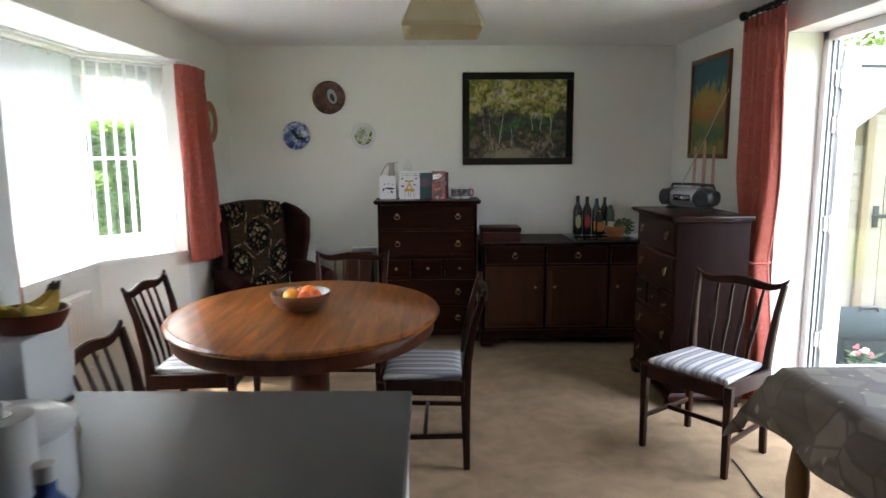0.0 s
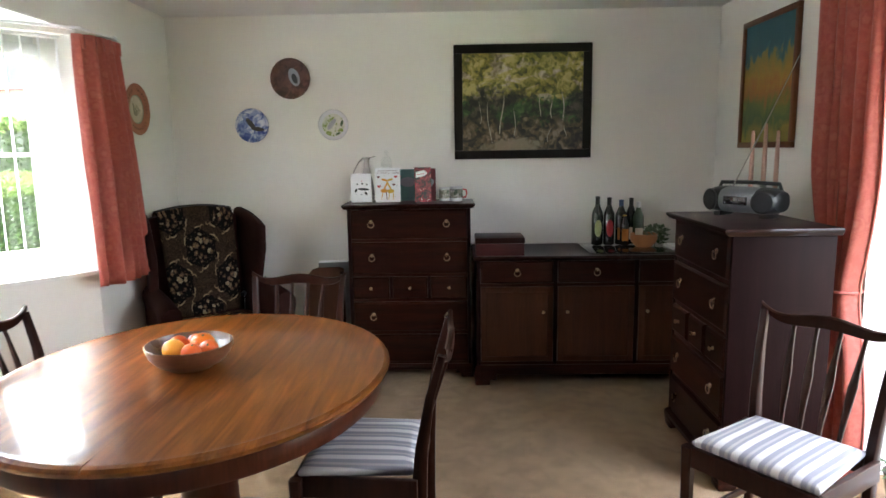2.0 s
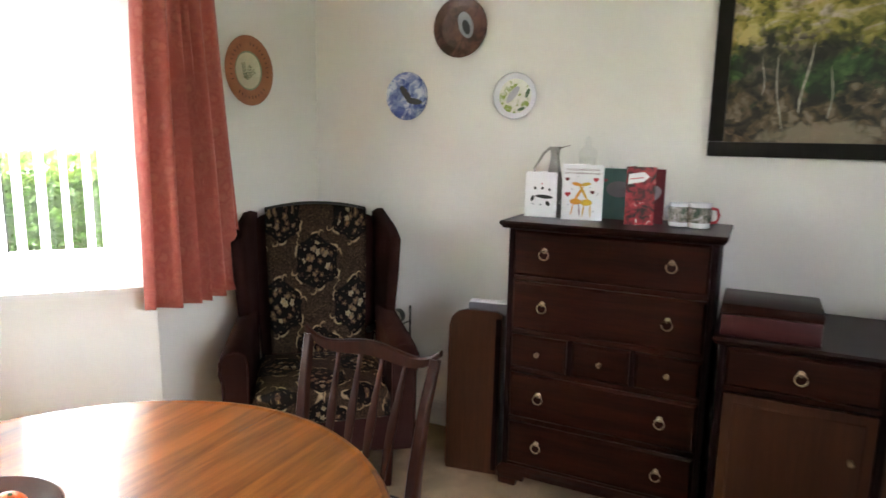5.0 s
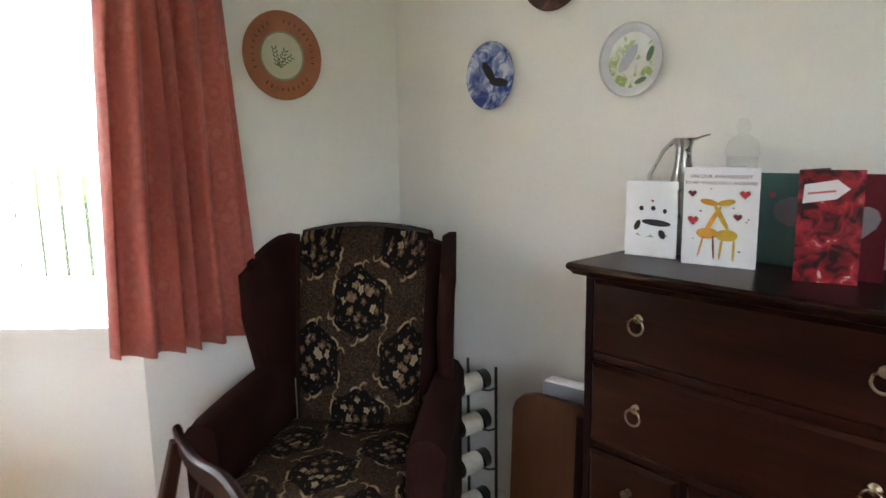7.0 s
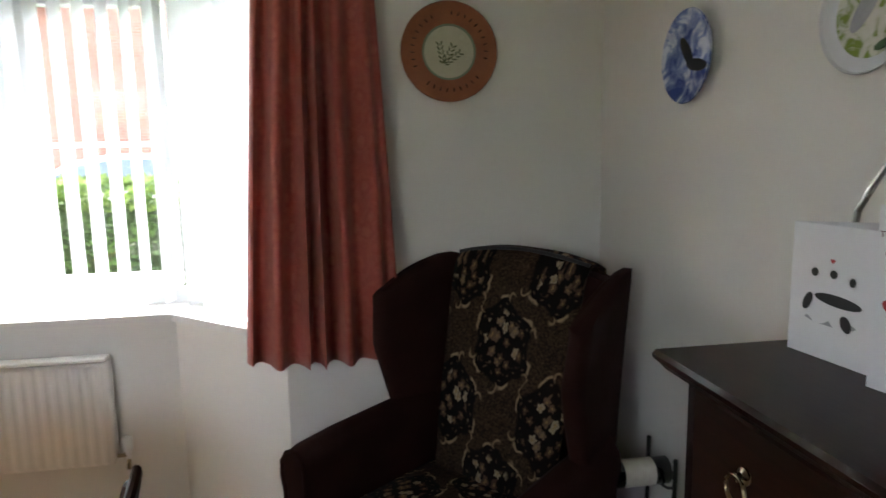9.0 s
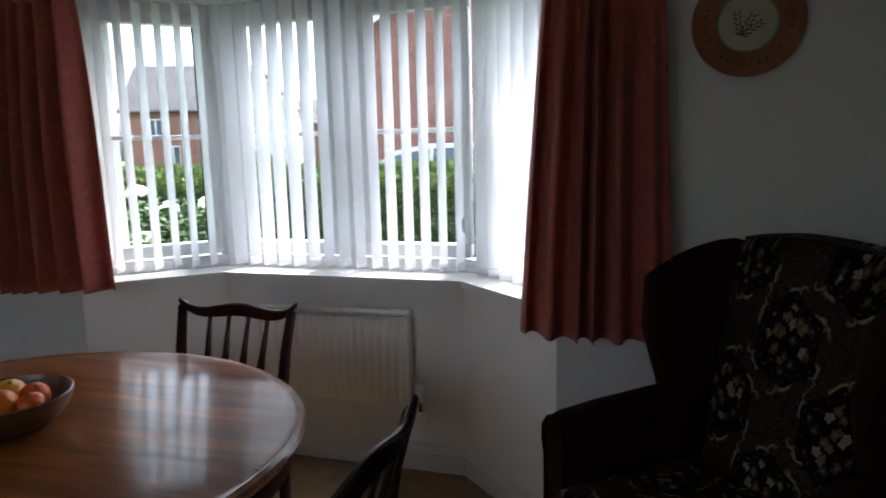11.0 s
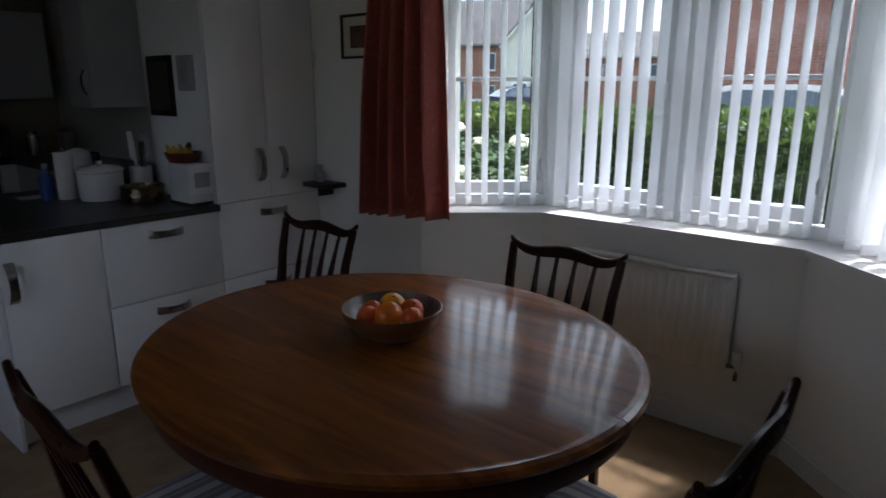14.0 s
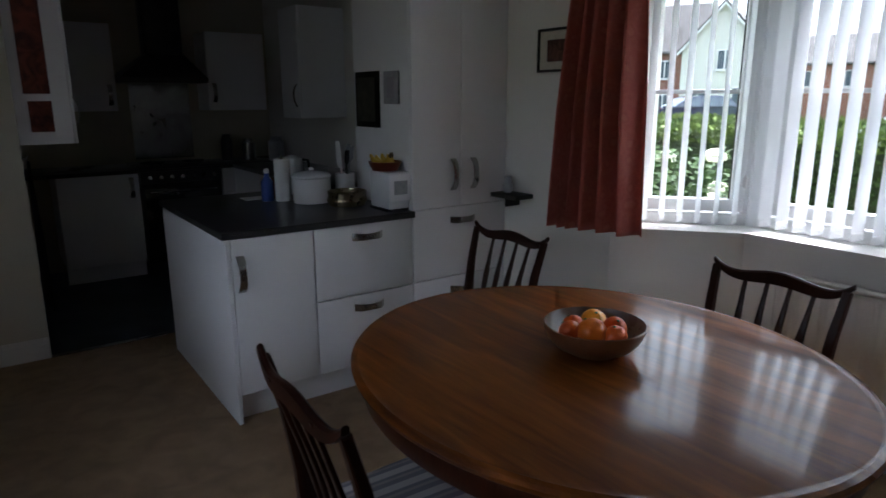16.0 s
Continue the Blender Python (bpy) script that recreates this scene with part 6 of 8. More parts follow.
jug = thing("pewter_jug", "tall slim pewter jug with a looped handle, behind the cards", "jug", pose(0.640, 7.70, 1.151, 0, 0, 10))
part("body", lathe(B(), [(0.035, 0), (0.045, 0.004), (0.050, 0.04), (0.046, 0.10), (0.030, 0.18), (0.020, 0.235), (0.019, 0.265), (0.026, 0.292), (0.024, 0.293), (0.016, 0.265), (0.01, 0.20)], 28), M_PEWTER, jug)
part("spout", bar(B(), [(0.010, 0, 0.282), (0.035, 0, 0.292), (0.062, 0, 0.300)], [0.03, 0.024, 0.010], [0.006, 0.005, 0.004], (0, 1, 0)), M_PEWTER, jug)
part("handle", tube(B(), [(-0.022, 0, 0.288), (-0.050, 0, 0.262), (-0.085, 0, 0.20), (-0.092, 0, 0.14), (-0.07, 0, 0.08), (-0.046, 0, 0.06)], [0.006, 0.005, 0.005, 0.005, 0.005, 0.006], 8), M_PEWTER, jug)
jar = thing("glass_jar", "clear lidded glass jar with a pointed finial, behind the cards", "jar", pose(0.772, 7.735, 1.151))
part("body", lathe(B(), [(0.02, 0.0), (0.040, 0.003), (0.043, 0.03), (0.044, 0.19), (0.034, 0.225), (0.036, 0.243), (0.033, 0.244), (0.031, 0.226), (0.040, 0.19), (0.039, 0.03), (0.015, 0.012)], 32), M_JARGLASS, jar)
part("lid", lathe(B(), [(0.036, 0.246), (0.039, 0.252), (0.036, 0.276), (0.024, 0.290), (0.009, 0.297), (0.010, 0.303), (0.016, 0.312), (0.016, 0.320), (0.010, 0.333), (0.002, 0.338)], 28), M_JARGLASS, jar)

# ---- things on the second chest ----
radio = thing("cd_radio", "silver and black portable radio with a raised aerial", "radio", pose(2.615, 6.43, 1.151, 0, 0, -58))
rings = []
for k in range(13):
    f = k / 12 * 2 - 1
    e = (1 - abs(f) ** 4) ** 0.5 if abs(f) < 1 else 0.0
    s = 0.72 + 0.28 * e
    rings.append([(f * 0.178, (-0.085 * s) * math.cos(a) if math.cos(a) > 0 else -0.075 * math.cos(a) * s, 0.018 + 0.062 + 0.062 * math.copysign(abs(math.sin(a)) ** 0.7, math.sin(a)) * s) for a in [2 * math.pi * q / 24 for q in range(24)]])
part("body", loft(B(), rings), M_SILVERPLASTIC, radio, smooth=60)
for sel in (rings[:4], rings[9:]):
    part("end_shell", loft(B(), [[(x * 1.012, y * 1.03, 0.08 + (z - 0.08) * 1.03) for x, y, z in ring] for ring in sel]), M_BLACKPLASTIC, radio, "black end shell", 60)
for sx in (-1, 1):
    bm = lathe(B(), [(0.050, 0.0), (0.052, 0.006), (0.044, 0.012), (0.020, 0.010), (0.002, 0.012)], 28)
    turned(pose(sx * 0.135, -0.078, 0.080, 90, 0, sx * 18))(bm)
    part("speaker_grille", bm, M_BLACKPLASTIC, radio, "black speaker grille")
part("display", box(B(), -0.06, 0.06, -0.092, -0.078, 0.06, 0.10, 0.004), M_SOOT, radio, "dark display panel")
part("carry_handle", tube(B(), [(-0.16, 0.02, 0.125), (-0.15, 0.02, 0.158), (0.0, 0.02, 0.162), (0.15, 0.02, 0.158), (0.16, 0.02, 0.125)], 0.009, 8), M_BLACKPLASTIC, radio)
for sx in (-1, 1):
    part("foot", box(B(), sx * 0.12 - 0.02, sx * 0.12 + 0.02, -0.05, 0.05, 0.0, 0.022, 0.006), M_BLACKPLASTIC, radio)
part("aerial", turned(pose(0, 0, 0, 0, 0, 68))(tube(B(), [(-0.038, 0.060, 0.13), (0.115, 0.035, 0.46), (0.240, 0.004, 0.76)], [0.004, 0.003, 0.002], 8)), M_CHROME, radio, "chrome telescopic aerial")
cand = thing("candelabra", "low dark metal three-armed candle holder with pink candles", "candle holder", pose(2.762, 6.585, 1.151, 0, 0, 8))
part("base", lathe(B(), [(0.02, 0), (0.055, 0.0), (0.056, 0.006), (0.03, 0.014), (0.010, 0.024), (0.008, 0.06), (0.014, 0.07), (0.008, 0.08), (0.008, 0.12)], 24), M_PEWTER, cand)
for k, (dx, hz) in enumerate(((-0.066, 0.10), (0.0, 0.135), (0.066, 0.10))):
    if dx:
        part("branch", tube(B(), [(0, 0, 0.065), (dx * 0.5, 0, 0.052), (dx, 0, 0.068), (dx, 0, hz)], 0.005, 8), M_PEWTER, cand)
    part("cup", lathe(B(), [(0.006, hz - 0.012), (0.016, hz - 0.004), (0.024, hz + 0.012), (0.022, hz + 0.013), (0.012, hz + 0.002)], 18, (dx, 0, 0)), M_PEWTER, cand)
    cn = part("candle", lathe(B(), [(0.0115, hz), (0.0105, hz + 0.15), (0.008, hz + 0.30), (0.003, hz + 0.305)], 14, (dx, 0, 0)), M_WAX, cand, "tapered pink candle")
    part("wick", tube(B(), [(dx, 0, hz + 0.30), (dx + 0.001, 0, hz + 0.314)], 0.0012, 6), M_BLACK, cn)

# ---- between armchair and chest ----
rack = thing("wine_rack", "black wire bottle rack holding bottles on their sides", "bottle rack", pose(-0.195, 7.705, 0, 0, 0, 0))
for x in (-0.075, 0.075):
    for y in (-0.10, 0.10):
        part("post", tube(B(), [(x, y, 0.0), (x, y, 0.62)], 0.006, 8), M_IRON, rack)
for z in (0.06, 0.22, 0.38, 0.54):
    for y in (-0.10, 0.10):
        part("rail", tube(B(), [(-0.075, y, z), (-0.04, y, z - 0.02), (0.0, y, z - 0.028), (0.04, y, z - 0.02), (0.075, y, z)], 0.004, 6), M_IRON, rack)
for z in (0.06, 0.22, 0.38, 0.54):
    wb = thing("bottle", "dark wine bottle lying in the black wire rack", "bottle", pose(-0.195, 7.825, z + 0.014, 90), group="bottles in the rack")
    part("glass", lathe(B(), [(0.028, 0), (0.038, 0.005), (0.038, 0.18), (0.030, 0.20), (0.015, 0.235), (0.014, 0.30)], 20), M_BOTTLE, wb)
    part("label", lathe(B(), [(0.0385, 0.05), (0.0385, 0.14)], 20, caps=False), M_LABELWHITE, wb)
    part("capsule", lathe(B(), [(0.0150, 0.25), (0.0150, 0.302), (0.003, 0.303)], 14), M_FOIL, wb)
for k, (x, y, w, h, mt, lab) in enumerate(((0.385, 7.462, 0.235, 0.735, M_DOORWOOD, "brown wooden table leaf with shaped corners, leaning by the chest"), (0.360, 7.492, 0.225, 0.705, M_FRAMEBROWN, "orange-brown board leaning behind the table leaf"))):
    lf = thing("table_leaf", lab, "board", pose(x, y, 0, -3, 0, 9))
    pts = [(-w / 2, 0), (w / 2, 0), (w / 2, h - 0.015), (w / 2 - 0.03, h), (-w / 2 + 0.07, h), (-w / 2 + 0.03, h - 0.012), (-w / 2 + 0.008, h - 0.035), (-w / 2, h - 0.06)]
    part("board", loft(B(), [[(a, 0.0, b_) for a, b_ in pts], [(a, 0.022, b_) for a, b_ in pts]]), mt, lf, smooth=0)
    part("edge_strip", box(B(), w / 2 - 0.028, w / 2 - 0.004, -0.004, 0.0, 0.02, h - 0.03, 0.001), M_MAHOGZ, lf)
bk = thing("folder_stack", "grey box file of white papers behind the boards", "folder", pose(0.42, 7.56, 0, 0, 0, 9))
part("cover", box(B(), -0.10, 0.10, 0.0, 0.05, 0.0, 0.755, 0.004), M_GREYCLOTH, bk)
part("pages", box(B(), -0.095, 0.095, 0.004, 0.046, 0.7555, 0.762, 0.001), M_CARD, bk)

# ---- radiator ----
rad = thing("radiator", "white ribbed panel radiator under the bay window", "radiator", pose(-1.10, 5.745, 0))
part("back_panel", box(B(), 0.018, 0.032, -0.375, 0.335, 0.315, 0.715, 0.004), M_RADIATOR, rad)
bm = B()
n = 19
ringsA = []
for k in range(n * 4 + 1):
    y = -0.38 + 0.72 * k / (n * 4)
    bulge = (0.0, 0.006, 0.006, 0.0)[k % 4]
    ringsA.append([(0.064 + bulge, y, 0.335), (0.064 + bulge, y, 0.70), (0.060, y, 0.712), (0.050, y, 0.712), (0.050, y, 0.318), (0.060, y, 0.318)])
part("front_panel", loft(bm, ringsA), M_RADIATOR, rad, smooth=30)
bm = box(B(), 0.012, 0.070, -0.383, 0.343, 0.716, 0.732, 0.005)
part("top_grille", bm, M_RADIATOR, rad)
for y in (-0.386, 0.343):
    part("end_cover", box(B(), 0.014, 0.066, y, y + 0.004, 0.33, 0.716, 0.001), M_RADIATOR, rad)
part("valve", lathe(B(), [(0.008, 0), (0.010, 0.03), (0.018, 0.035), (0.020, 0.075), (0.016, 0.085), (0.002, 0.087)], 18, (0.045, 0.385, 0.33)), M_UPVC, rad, "white thermostatic valve head")
part("valve_body", tube(B(), [(0.045, 0.34, 0.345), (0.045, 0.385, 0.345), (0.045, 0.385, 0.29)], 0.009, 10), M_BRASS, rad, "brass valve body")
part("pipe", tube(B(), [(0.045, 0.385, 0.30), (0.045, 0.385, 0.268), (0.030, 0.385, 0.255), (0.0, 0.385, 0.255)], 0.0075, 10), M_UPVC, rad)
part("pipe", tube(B(), [(0.045, -0.38, 0.345), (0.045, -0.41, 0.30), (0.045, -0.41, 0.0)], 0.0075, 10), M_UPVC, rad)
bm = box(B(), 0.0, 0.018, -0.22, -0.19, 0.35, 0.69, 0.002)
part("wall_bracket", box(bm, 0.0, 0.018, 0.19, 0.22, 0.35, 0.69, 0.002), M_RADIATOR, rad)

# ---- pendant lamp ----
lamp = thing("pendant_lamp", "cream cloth pyramid lampshade hanging from the ceiling", "lamp", pose(1.012, 5.45, 0.022))
bm = B()
def square(h, z):
    e = h * 0.92
    return [(-h, -e, z), (-e, -h, z), (e, -h, z), (h, -e, z), (h, e, z), (e, h, z), (-e, h, z), (-h, e, z)]
loft(bm, [square(0.176, 2.045), square(0.176, 2.072), square(0.098, 2.27)], False)
sh = part("shade", bm, M_CREAMSHADE, lamp, smooth=0)
md = sh.modifiers.new("thickness", "SOLIDIFY")
md.thickness = 0.003
loft_b = loft(B(), [square(0.178, 2.044), square(0.180, 2.048), square(0.180, 2.068), square(0.178, 2.072)], False)
part("shade_band", loft_b, M_CREAMSHADE, lamp, "cream band round the rim", 0)
part("lampholder", lathe(B(), [(0.014, 2.16), (0.018, 2.17), (0.018, 2.24), (0.006, 2.26)], 16), M_UPVC, lamp)
part("bulb", lathe(B(), [(0.002, 2.075), (0.022, 2.085), (0.03, 2.11), (0.022, 2.145), (0.013, 2.162)], 20), M_CERAMIC, lamp)
part("flex", tube(B(), [(0, 0, 2.25), (0, 0, ZC - 0.04)], 0.003, 8), M_UPVC, lamp)
part("ceiling_rose", lathe(B(), [(0.045, 0.0), (0.045, -0.008), (0.030, -0.024), (0.006, -0.028)], 24, (0, 0, ZC - 0.023)), M_UPVC, lamp)
part("spider", tube(tube(B(), [(-0.098, 0, 2.268), (0.098, 0, 2.268)], 0.002, 6), [(0, -0.098, 2.268), (0, 0.098, 2.268)], 0.002, 6), M_CHROME, lamp)

# ---- covered table ----
T0X, T1X, T0Y, T1Y, TH = 2.185, 2.93, 3.35, 4.545, 0.745
ct = thing("side_table", "wooden table with turned legs under a grey cloth", "table")
part("tabletop", box(B(), T0X + 0.03, T1X - 0.03, T0Y + 0.03, T1Y - 0.03, TH - 0.03, TH - 0.003, 0.008), M_PINE, ct)
part("apron", box(B(), T0X + 0.05, T1X - 0.05, T0Y + 0.05, T1Y - 0.05, TH - 0.13, TH - 0.031), M_PINE, ct)
for x in (T0X + 0.07, T1X - 0.07):
    for y in (T0Y + 0.07, T1Y - 0.07):
        part("leg", lathe(B(), [(0.02, 0), (0.026, 0.02), (0.018, 0.06), (0.030, 0.10), (0.034, 0.16), (0.022, 0.22), (0.036, 0.26), (0.040, 0.34), (0.030, 0.44), (0.022, 0.50), (0.036, 0.53), (0.036, 0.56), (0.024, 0.58), (0.034, 0.61), (0.034, 0.62)], 20, (x, y, 0)), M_PINE, ct)
bm = B()
nx, ny, drop = 24, 34, 0.235
verts = {}
ex = 0.235
for i in range(nx + 1):
    for j in range(ny + 1):
        gx = -ex + (T1X - T0X + 2 * ex) * i / nx
        gy = -ex + (T1Y - T0Y + 2 * ex) * j / ny
        ox, oy = max(0, -gx, gx - (T1X - T0X)), max(0, -gy, gy - (T1Y - T0Y))
        cx, cy = min(max(gx, 0), T1X - T0X), min(max(gy, 0), T1Y - T0Y)
        o = math.hypot(ox, oy)
        dx = -1 if gx < 0 else (1 if gx > T1X - T0X else 0)
        dy = -1 if gy < 0 else (1 if gy > T1Y - T0Y else 0)
        ripple = 0.022 * math.sin(14 * (gx + gy) + 3 * gx) * min(1, o / 0.1)
        out = (0.012 + 0.10 * o + ripple) if o > 0 else 0
        corner = 0.35 * min(ox, oy)
        verts[i, j] = bm.verts.new((T0X + cx + dx * (out + corner), T0Y + cy + dy * (out + corner), TH + 0.004 - (o if o < 0.001 else max(0, o - 0.006)) * 0.98 + 0.001 * math.sin(9 * gx) * math.cos(7 * gy)))
for i in range(nx):
    for j in range(ny):
        bm.faces.new((verts[i, j], verts[i + 1, j], verts[i + 1, j + 1], verts[i, j + 1]))
tc = solo("tablecloth", bm, M_CLOTH, "grey-brown brocade tablecloth draped over the side table", "tablecloth", smooth=70)
md = tc.modifiers.new("thickness", "SOLIDIFY")
md.thickness, md.offset = 0.003, 1

# ---- potted plant by the garden door ----
pp = thing("potted_plant", "leafy green houseplant in a green glazed pot by the garden door", "plant", pose(3.06, 5.80, 0))
part("pot", lathe(B(), [(0.05, 0), (0.072, 0.0), (0.088, 0.08), (0.100, 0.15), (0.104, 0.165), (0.092, 0.166), (0.085, 0.14), (0.01, 0.135)], 28), plain("green_glaze", (0.02, 0.055, 0.014), (0.014, 0.04, 0.01), 0.2, scale=10, bumps=0.02), pp)
part("soil", lathe(B(), [(0.087, 0.140), (0.05, 0.146), (0.002, 0.148)], 20), M_BARK, pp)
rng = random.Random(21)
bm = B()
for k in range(34):
    a, ln, lift = rng.uniform(0, 6.283), rng.uniform(0.10, 0.19), rng.uniform(0.03, 0.09)
    d = Vector((math.cos(a), math.sin(a), 0))
    pts = [Vector((0, 0, 0.15)) + d * ln * f + Vector((0, 0, lift * math.sin(f * 2.4))) for f in (0.05, 0.3, 0.6, 0.85, 1.0)]
    bar(bm, pts, [0.010, 0.016, 0.016, 0.010, 0.002], 0.0015, Vector((-d.y, d.x, 0)))
part("leaves", bm, M_LEAFPOT, pp, smooth=60)

# ---- kitchen units seen from the dining room ----
YF = 3.935                                     # carcass front; doors stand 20 mm proud


def bow_handle(parent, x, z, upright, y):
    """A wide arched strap handle on a front that looks towards +y."""
    h = 0.082
    pts = []
    for k in range(9):
        f = k / 8 * 2 - 1
        out = 0.034 * (1 - abs(f) ** 3.0)
        pts.append((x, y + 0.003 + out, z + f * h) if upright else (x + f * h, y + 0.003 + out, z))
    side = (1, 0, 0) if upright else (0, 0, 1)
    part("handle", bar(B(), pts, [0.036, 0.036, 0.034, 0.032, 0.031, 0.032, 0.034, 0.036, 0.036], 0.005, side), M_STEEL, parent, "brushed steel bow handle")


def front(parent, name, x0, x1, z0, z1, y=YF, mat=None):
    return part(name, box(B(), x0 + 0.0015, x1 - 0.0015, y, y + 0.019, z0 + 0.0015, z1 - 0.0015, 0.002), mat or M_UNIT, parent)


u1 = thing("base_cabinet", "matt white kitchen base cabinet with a steel handle", "kitchen cabinet")
part("body", box(B(), 0.475, 0.862, 3.36, YF - 0.001, 0.14, 0.872), M_UNIT, u1)
d = front(u1, "door", 0.475, 0.862, 0.142, 0.872)
bow_handle(d, 0.826, 0.715, True, YF + 0.019)
u2 = thing("drawer_cabinet", "matt white kitchen drawer cabinet with steel handles", "kitchen cabinet")
part("body", box(B(), -0.078, 0.473, 3.36, YF - 0.001, 0.14, 0.872), M_UNIT, u2)
for z0, z1 in ((0.142, 0.512), (0.515, 0.872)):
    d = front(u2, "drawer", -0.078, 0.473, z0, z1)
    bow_handle(d, 0.19, z1 - 0.06, False, YF + 0.019)
u3 = thing("tall_cabinet", "tall matt white larder cabinet with two doors and drawers", "kitchen cabinet")
part("body", box(B(), -0.705, -0.081, 3.36, YF - 0.001, 0.14, 2.32), M_UNIT, u3)
for x0, x1, hx in ((-0.705, -0.392, -0.468), (-0.392, -0.081, -0.335)):
    d = front(u3, "door", x0, x1, 0.905, 2.32)
    bow_handle(d, hx, 1.075, True, YF + 0.019)
for z0, z1 in ((0.142, 0.515), (0.518, 0.902)):
    d = front(u3, "drawer", -0.705, -0.081, z0, z1)
    bow_handle(d, -0.40, z1 - 0.07, False, YF + 0.019)
u4 = thing("base_cabinet", "matt white kitchen cabinet facing the cooker side", "kitchen cabinet")
part("body", box(B(), -0.078, 0.862, 2.83, 3.355, 0.14, 0.872), M_UNIT, u4)
for x0, x1 in ((-0.078, 0.39), (0.39, 0.862)):
    part("door", box(B(), x0 + 0.0015, x1 - 0.0015, 2.811, 2.829, 0.142, 0.872, 0.002), M_UNIT, u4)
solo("end_panel", box(B(), 0.864, 0.884, 2.80, YF + 0.018, 0.0, 0.873, 0.002), M_UNIT, "matt white end panel of the kitchen peninsula", "end panel")
solo("plinth", box(B(), -0.705, 0.862, YF - 0.065, YF - 0.047, 0.0, 0.138, 0.001), M_UNIT, "matt white plinth under the kitchen units", "plinth")
wt = thing("worktop", "black laminate kitchen worktop on the peninsula", "worktop")
for nm, levels in (("core", ((0.0, 0.8735), (0.0, 0.8928))), ("laminate_top", ((0.0, 0.893), (0.0, 0.901), (0.004, 0.905)))):
    part(nm, loft(B(), [[(-0.079 - e, 2.785 + e, z), (0.895 - e, 2.785 + e, z), (0.895 - e, 3.945 - e, z), (-0.079, 3.978 - e, z)] for e, z in levels]), M_WORKTOP, wt, smooth=20)


def pot_like(name, label, category, x, y, z, prof, mat, seg=28, pname="body"):
    t_ = thing(name, label, category, pose(x, y, z))
    part(pname, lathe(B(), prof, seg), mat, t_)
    return t_


Z = 0.906
can = pot_like("canister", "large white lidded ceramic canister on the worktop", "canister", 0.222, 3.395, Z, [(0.07, 0), (0.098, 0.004), (0.104, 0.02), (0.104, 0.135), (0.100, 0.14)], M_CERAMIC, 36)
part("lid", lathe(B(), [(0.100, 0.141), (0.109, 0.143), (0.110, 0.153), (0.092, 0.166), (0.034, 0.176), (0.012, 0.180), (0.015, 0.192), (0.002, 0.198)], 36), M_CERAMIC, can)
roll = pot_like("kitchen_roll", "white kitchen paper roll standing on the worktop", "kitchen roll", 0.325, 3.235, Z, [(0.02, 0), (0.044, 0.001), (0.045, 0.235), (0.020, 0.236)], M_PAPER)
part("holder", lathe(B(), [(0.018, 0.2365), (0.018, 0.238), (0.006, 0.239), (0.006, 0.255), (0.002, 0.258)], 12), M_STEEL, roll)
blu = pot_like("detergent_bottle", "blue plastic bottle beside the kitchen roll", "bottle", 0.405, 3.20, Z, [(0.025, 0), (0.034, 0.004), (0.034, 0.11), (0.014, 0.14), (0.014, 0.16), (0.002, 0.162)], M_BLUE)
part("cap", lathe(B(), [(0.015, 0.158), (0.015, 0.182), (0.002, 0.184)], 14), M_CARD, blu)
brs = pot_like("brass_pot", "round brass pot on the worktop", "pot", 0.112, 3.600, Z, [(0.07, 0), (0.098, 0.006), (0.106, 0.03), (0.100, 0.06), (0.105, 0.080), (0.100, 0.082), (0.094, 0.06), (0.07, 0.012), (0.01, 0.01)], M_BRASS, 36)
part("band", lathe(B(), [(0.1062, 0.026), (0.1085, 0.034), (0.1062, 0.042)], 36, caps=False), M_BRASS, brs)
uten = pot_like("utensil_jar", "white jar of pale kitchen utensils", "utensil jar", 0.02, 3.40, Z, [(0.045, 0), (0.055, 0.004), (0.056, 0.15), (0.052, 0.151), (0.050, 0.02), (0.01, 0.012)], M_CERAMIC)
for k, (dx, dy, hh) in enumerate(((-0.02, 0.01, 0.30), (0.015, -0.01, 0.33), (0.0, 0.02, 0.28), (0.025, 0.015, 0.26), (-0.025, -0.02, 0.31))):
    part("utensil", bar(B(), [(dx * 0.5, dy * 0.5, 0.02), (dx * 1.2, dy * 1.2, hh * 0.7), (dx * 1.7, dy * 1.7, hh * 0.78), (dx * 2, dy * 2, hh)], [0.010, 0.012, 0.03, 0.026], 0.005), (M_STEEL, M_PAPER, M_BLACKPLASTIC, M_PAPER, M_STEEL)[k], uten)
micro = thing("bread_maker", "white table-top appliance with a grey front panel", "appliance", pose(-0.016, 3.825, Z))
part("body", box(B(), -0.062, 0.062, -0.085, 0.105, 0.012, 0.200, 0.010), M_CERAMIC, micro)
part("front_panel", box(B(), -0.061, 0.060, 0.1055, 0.118, 0.055, 0.190, 0.004), M_CARD, micro, "raised white front panel")
part("display", box(B(), -0.040, 0.038, 0.1182, 0.121, 0.088, 0.158, 0.002), M_GREYPRINT, micro, "grey display window")
for sx in (-0.05, 0.05):
    part("foot", box(B(), sx - 0.015, sx + 0.015, -0.09, 0.09, 0.0, 0.013, 0.002), M_BLACKPLASTIC, micro)
fb = thing("fruit_dish", "wide red-brown wooden fruit dish on the white appliance", "bowl", pose(0.008, 3.835, Z + 0.2015))
part("body", lathe(B(), [(0.05, 0), (0.065, 0.003), (0.080, 0.030), (0.086, 0.048), (0.081, 0.049), (0.062, 0.022), (0.01, 0.016)], 36), plain("red_brown_lacquer", (0.16, 0.03, 0.015), (0.11, 0.02, 0.012), 0.35, scale=10), fb)
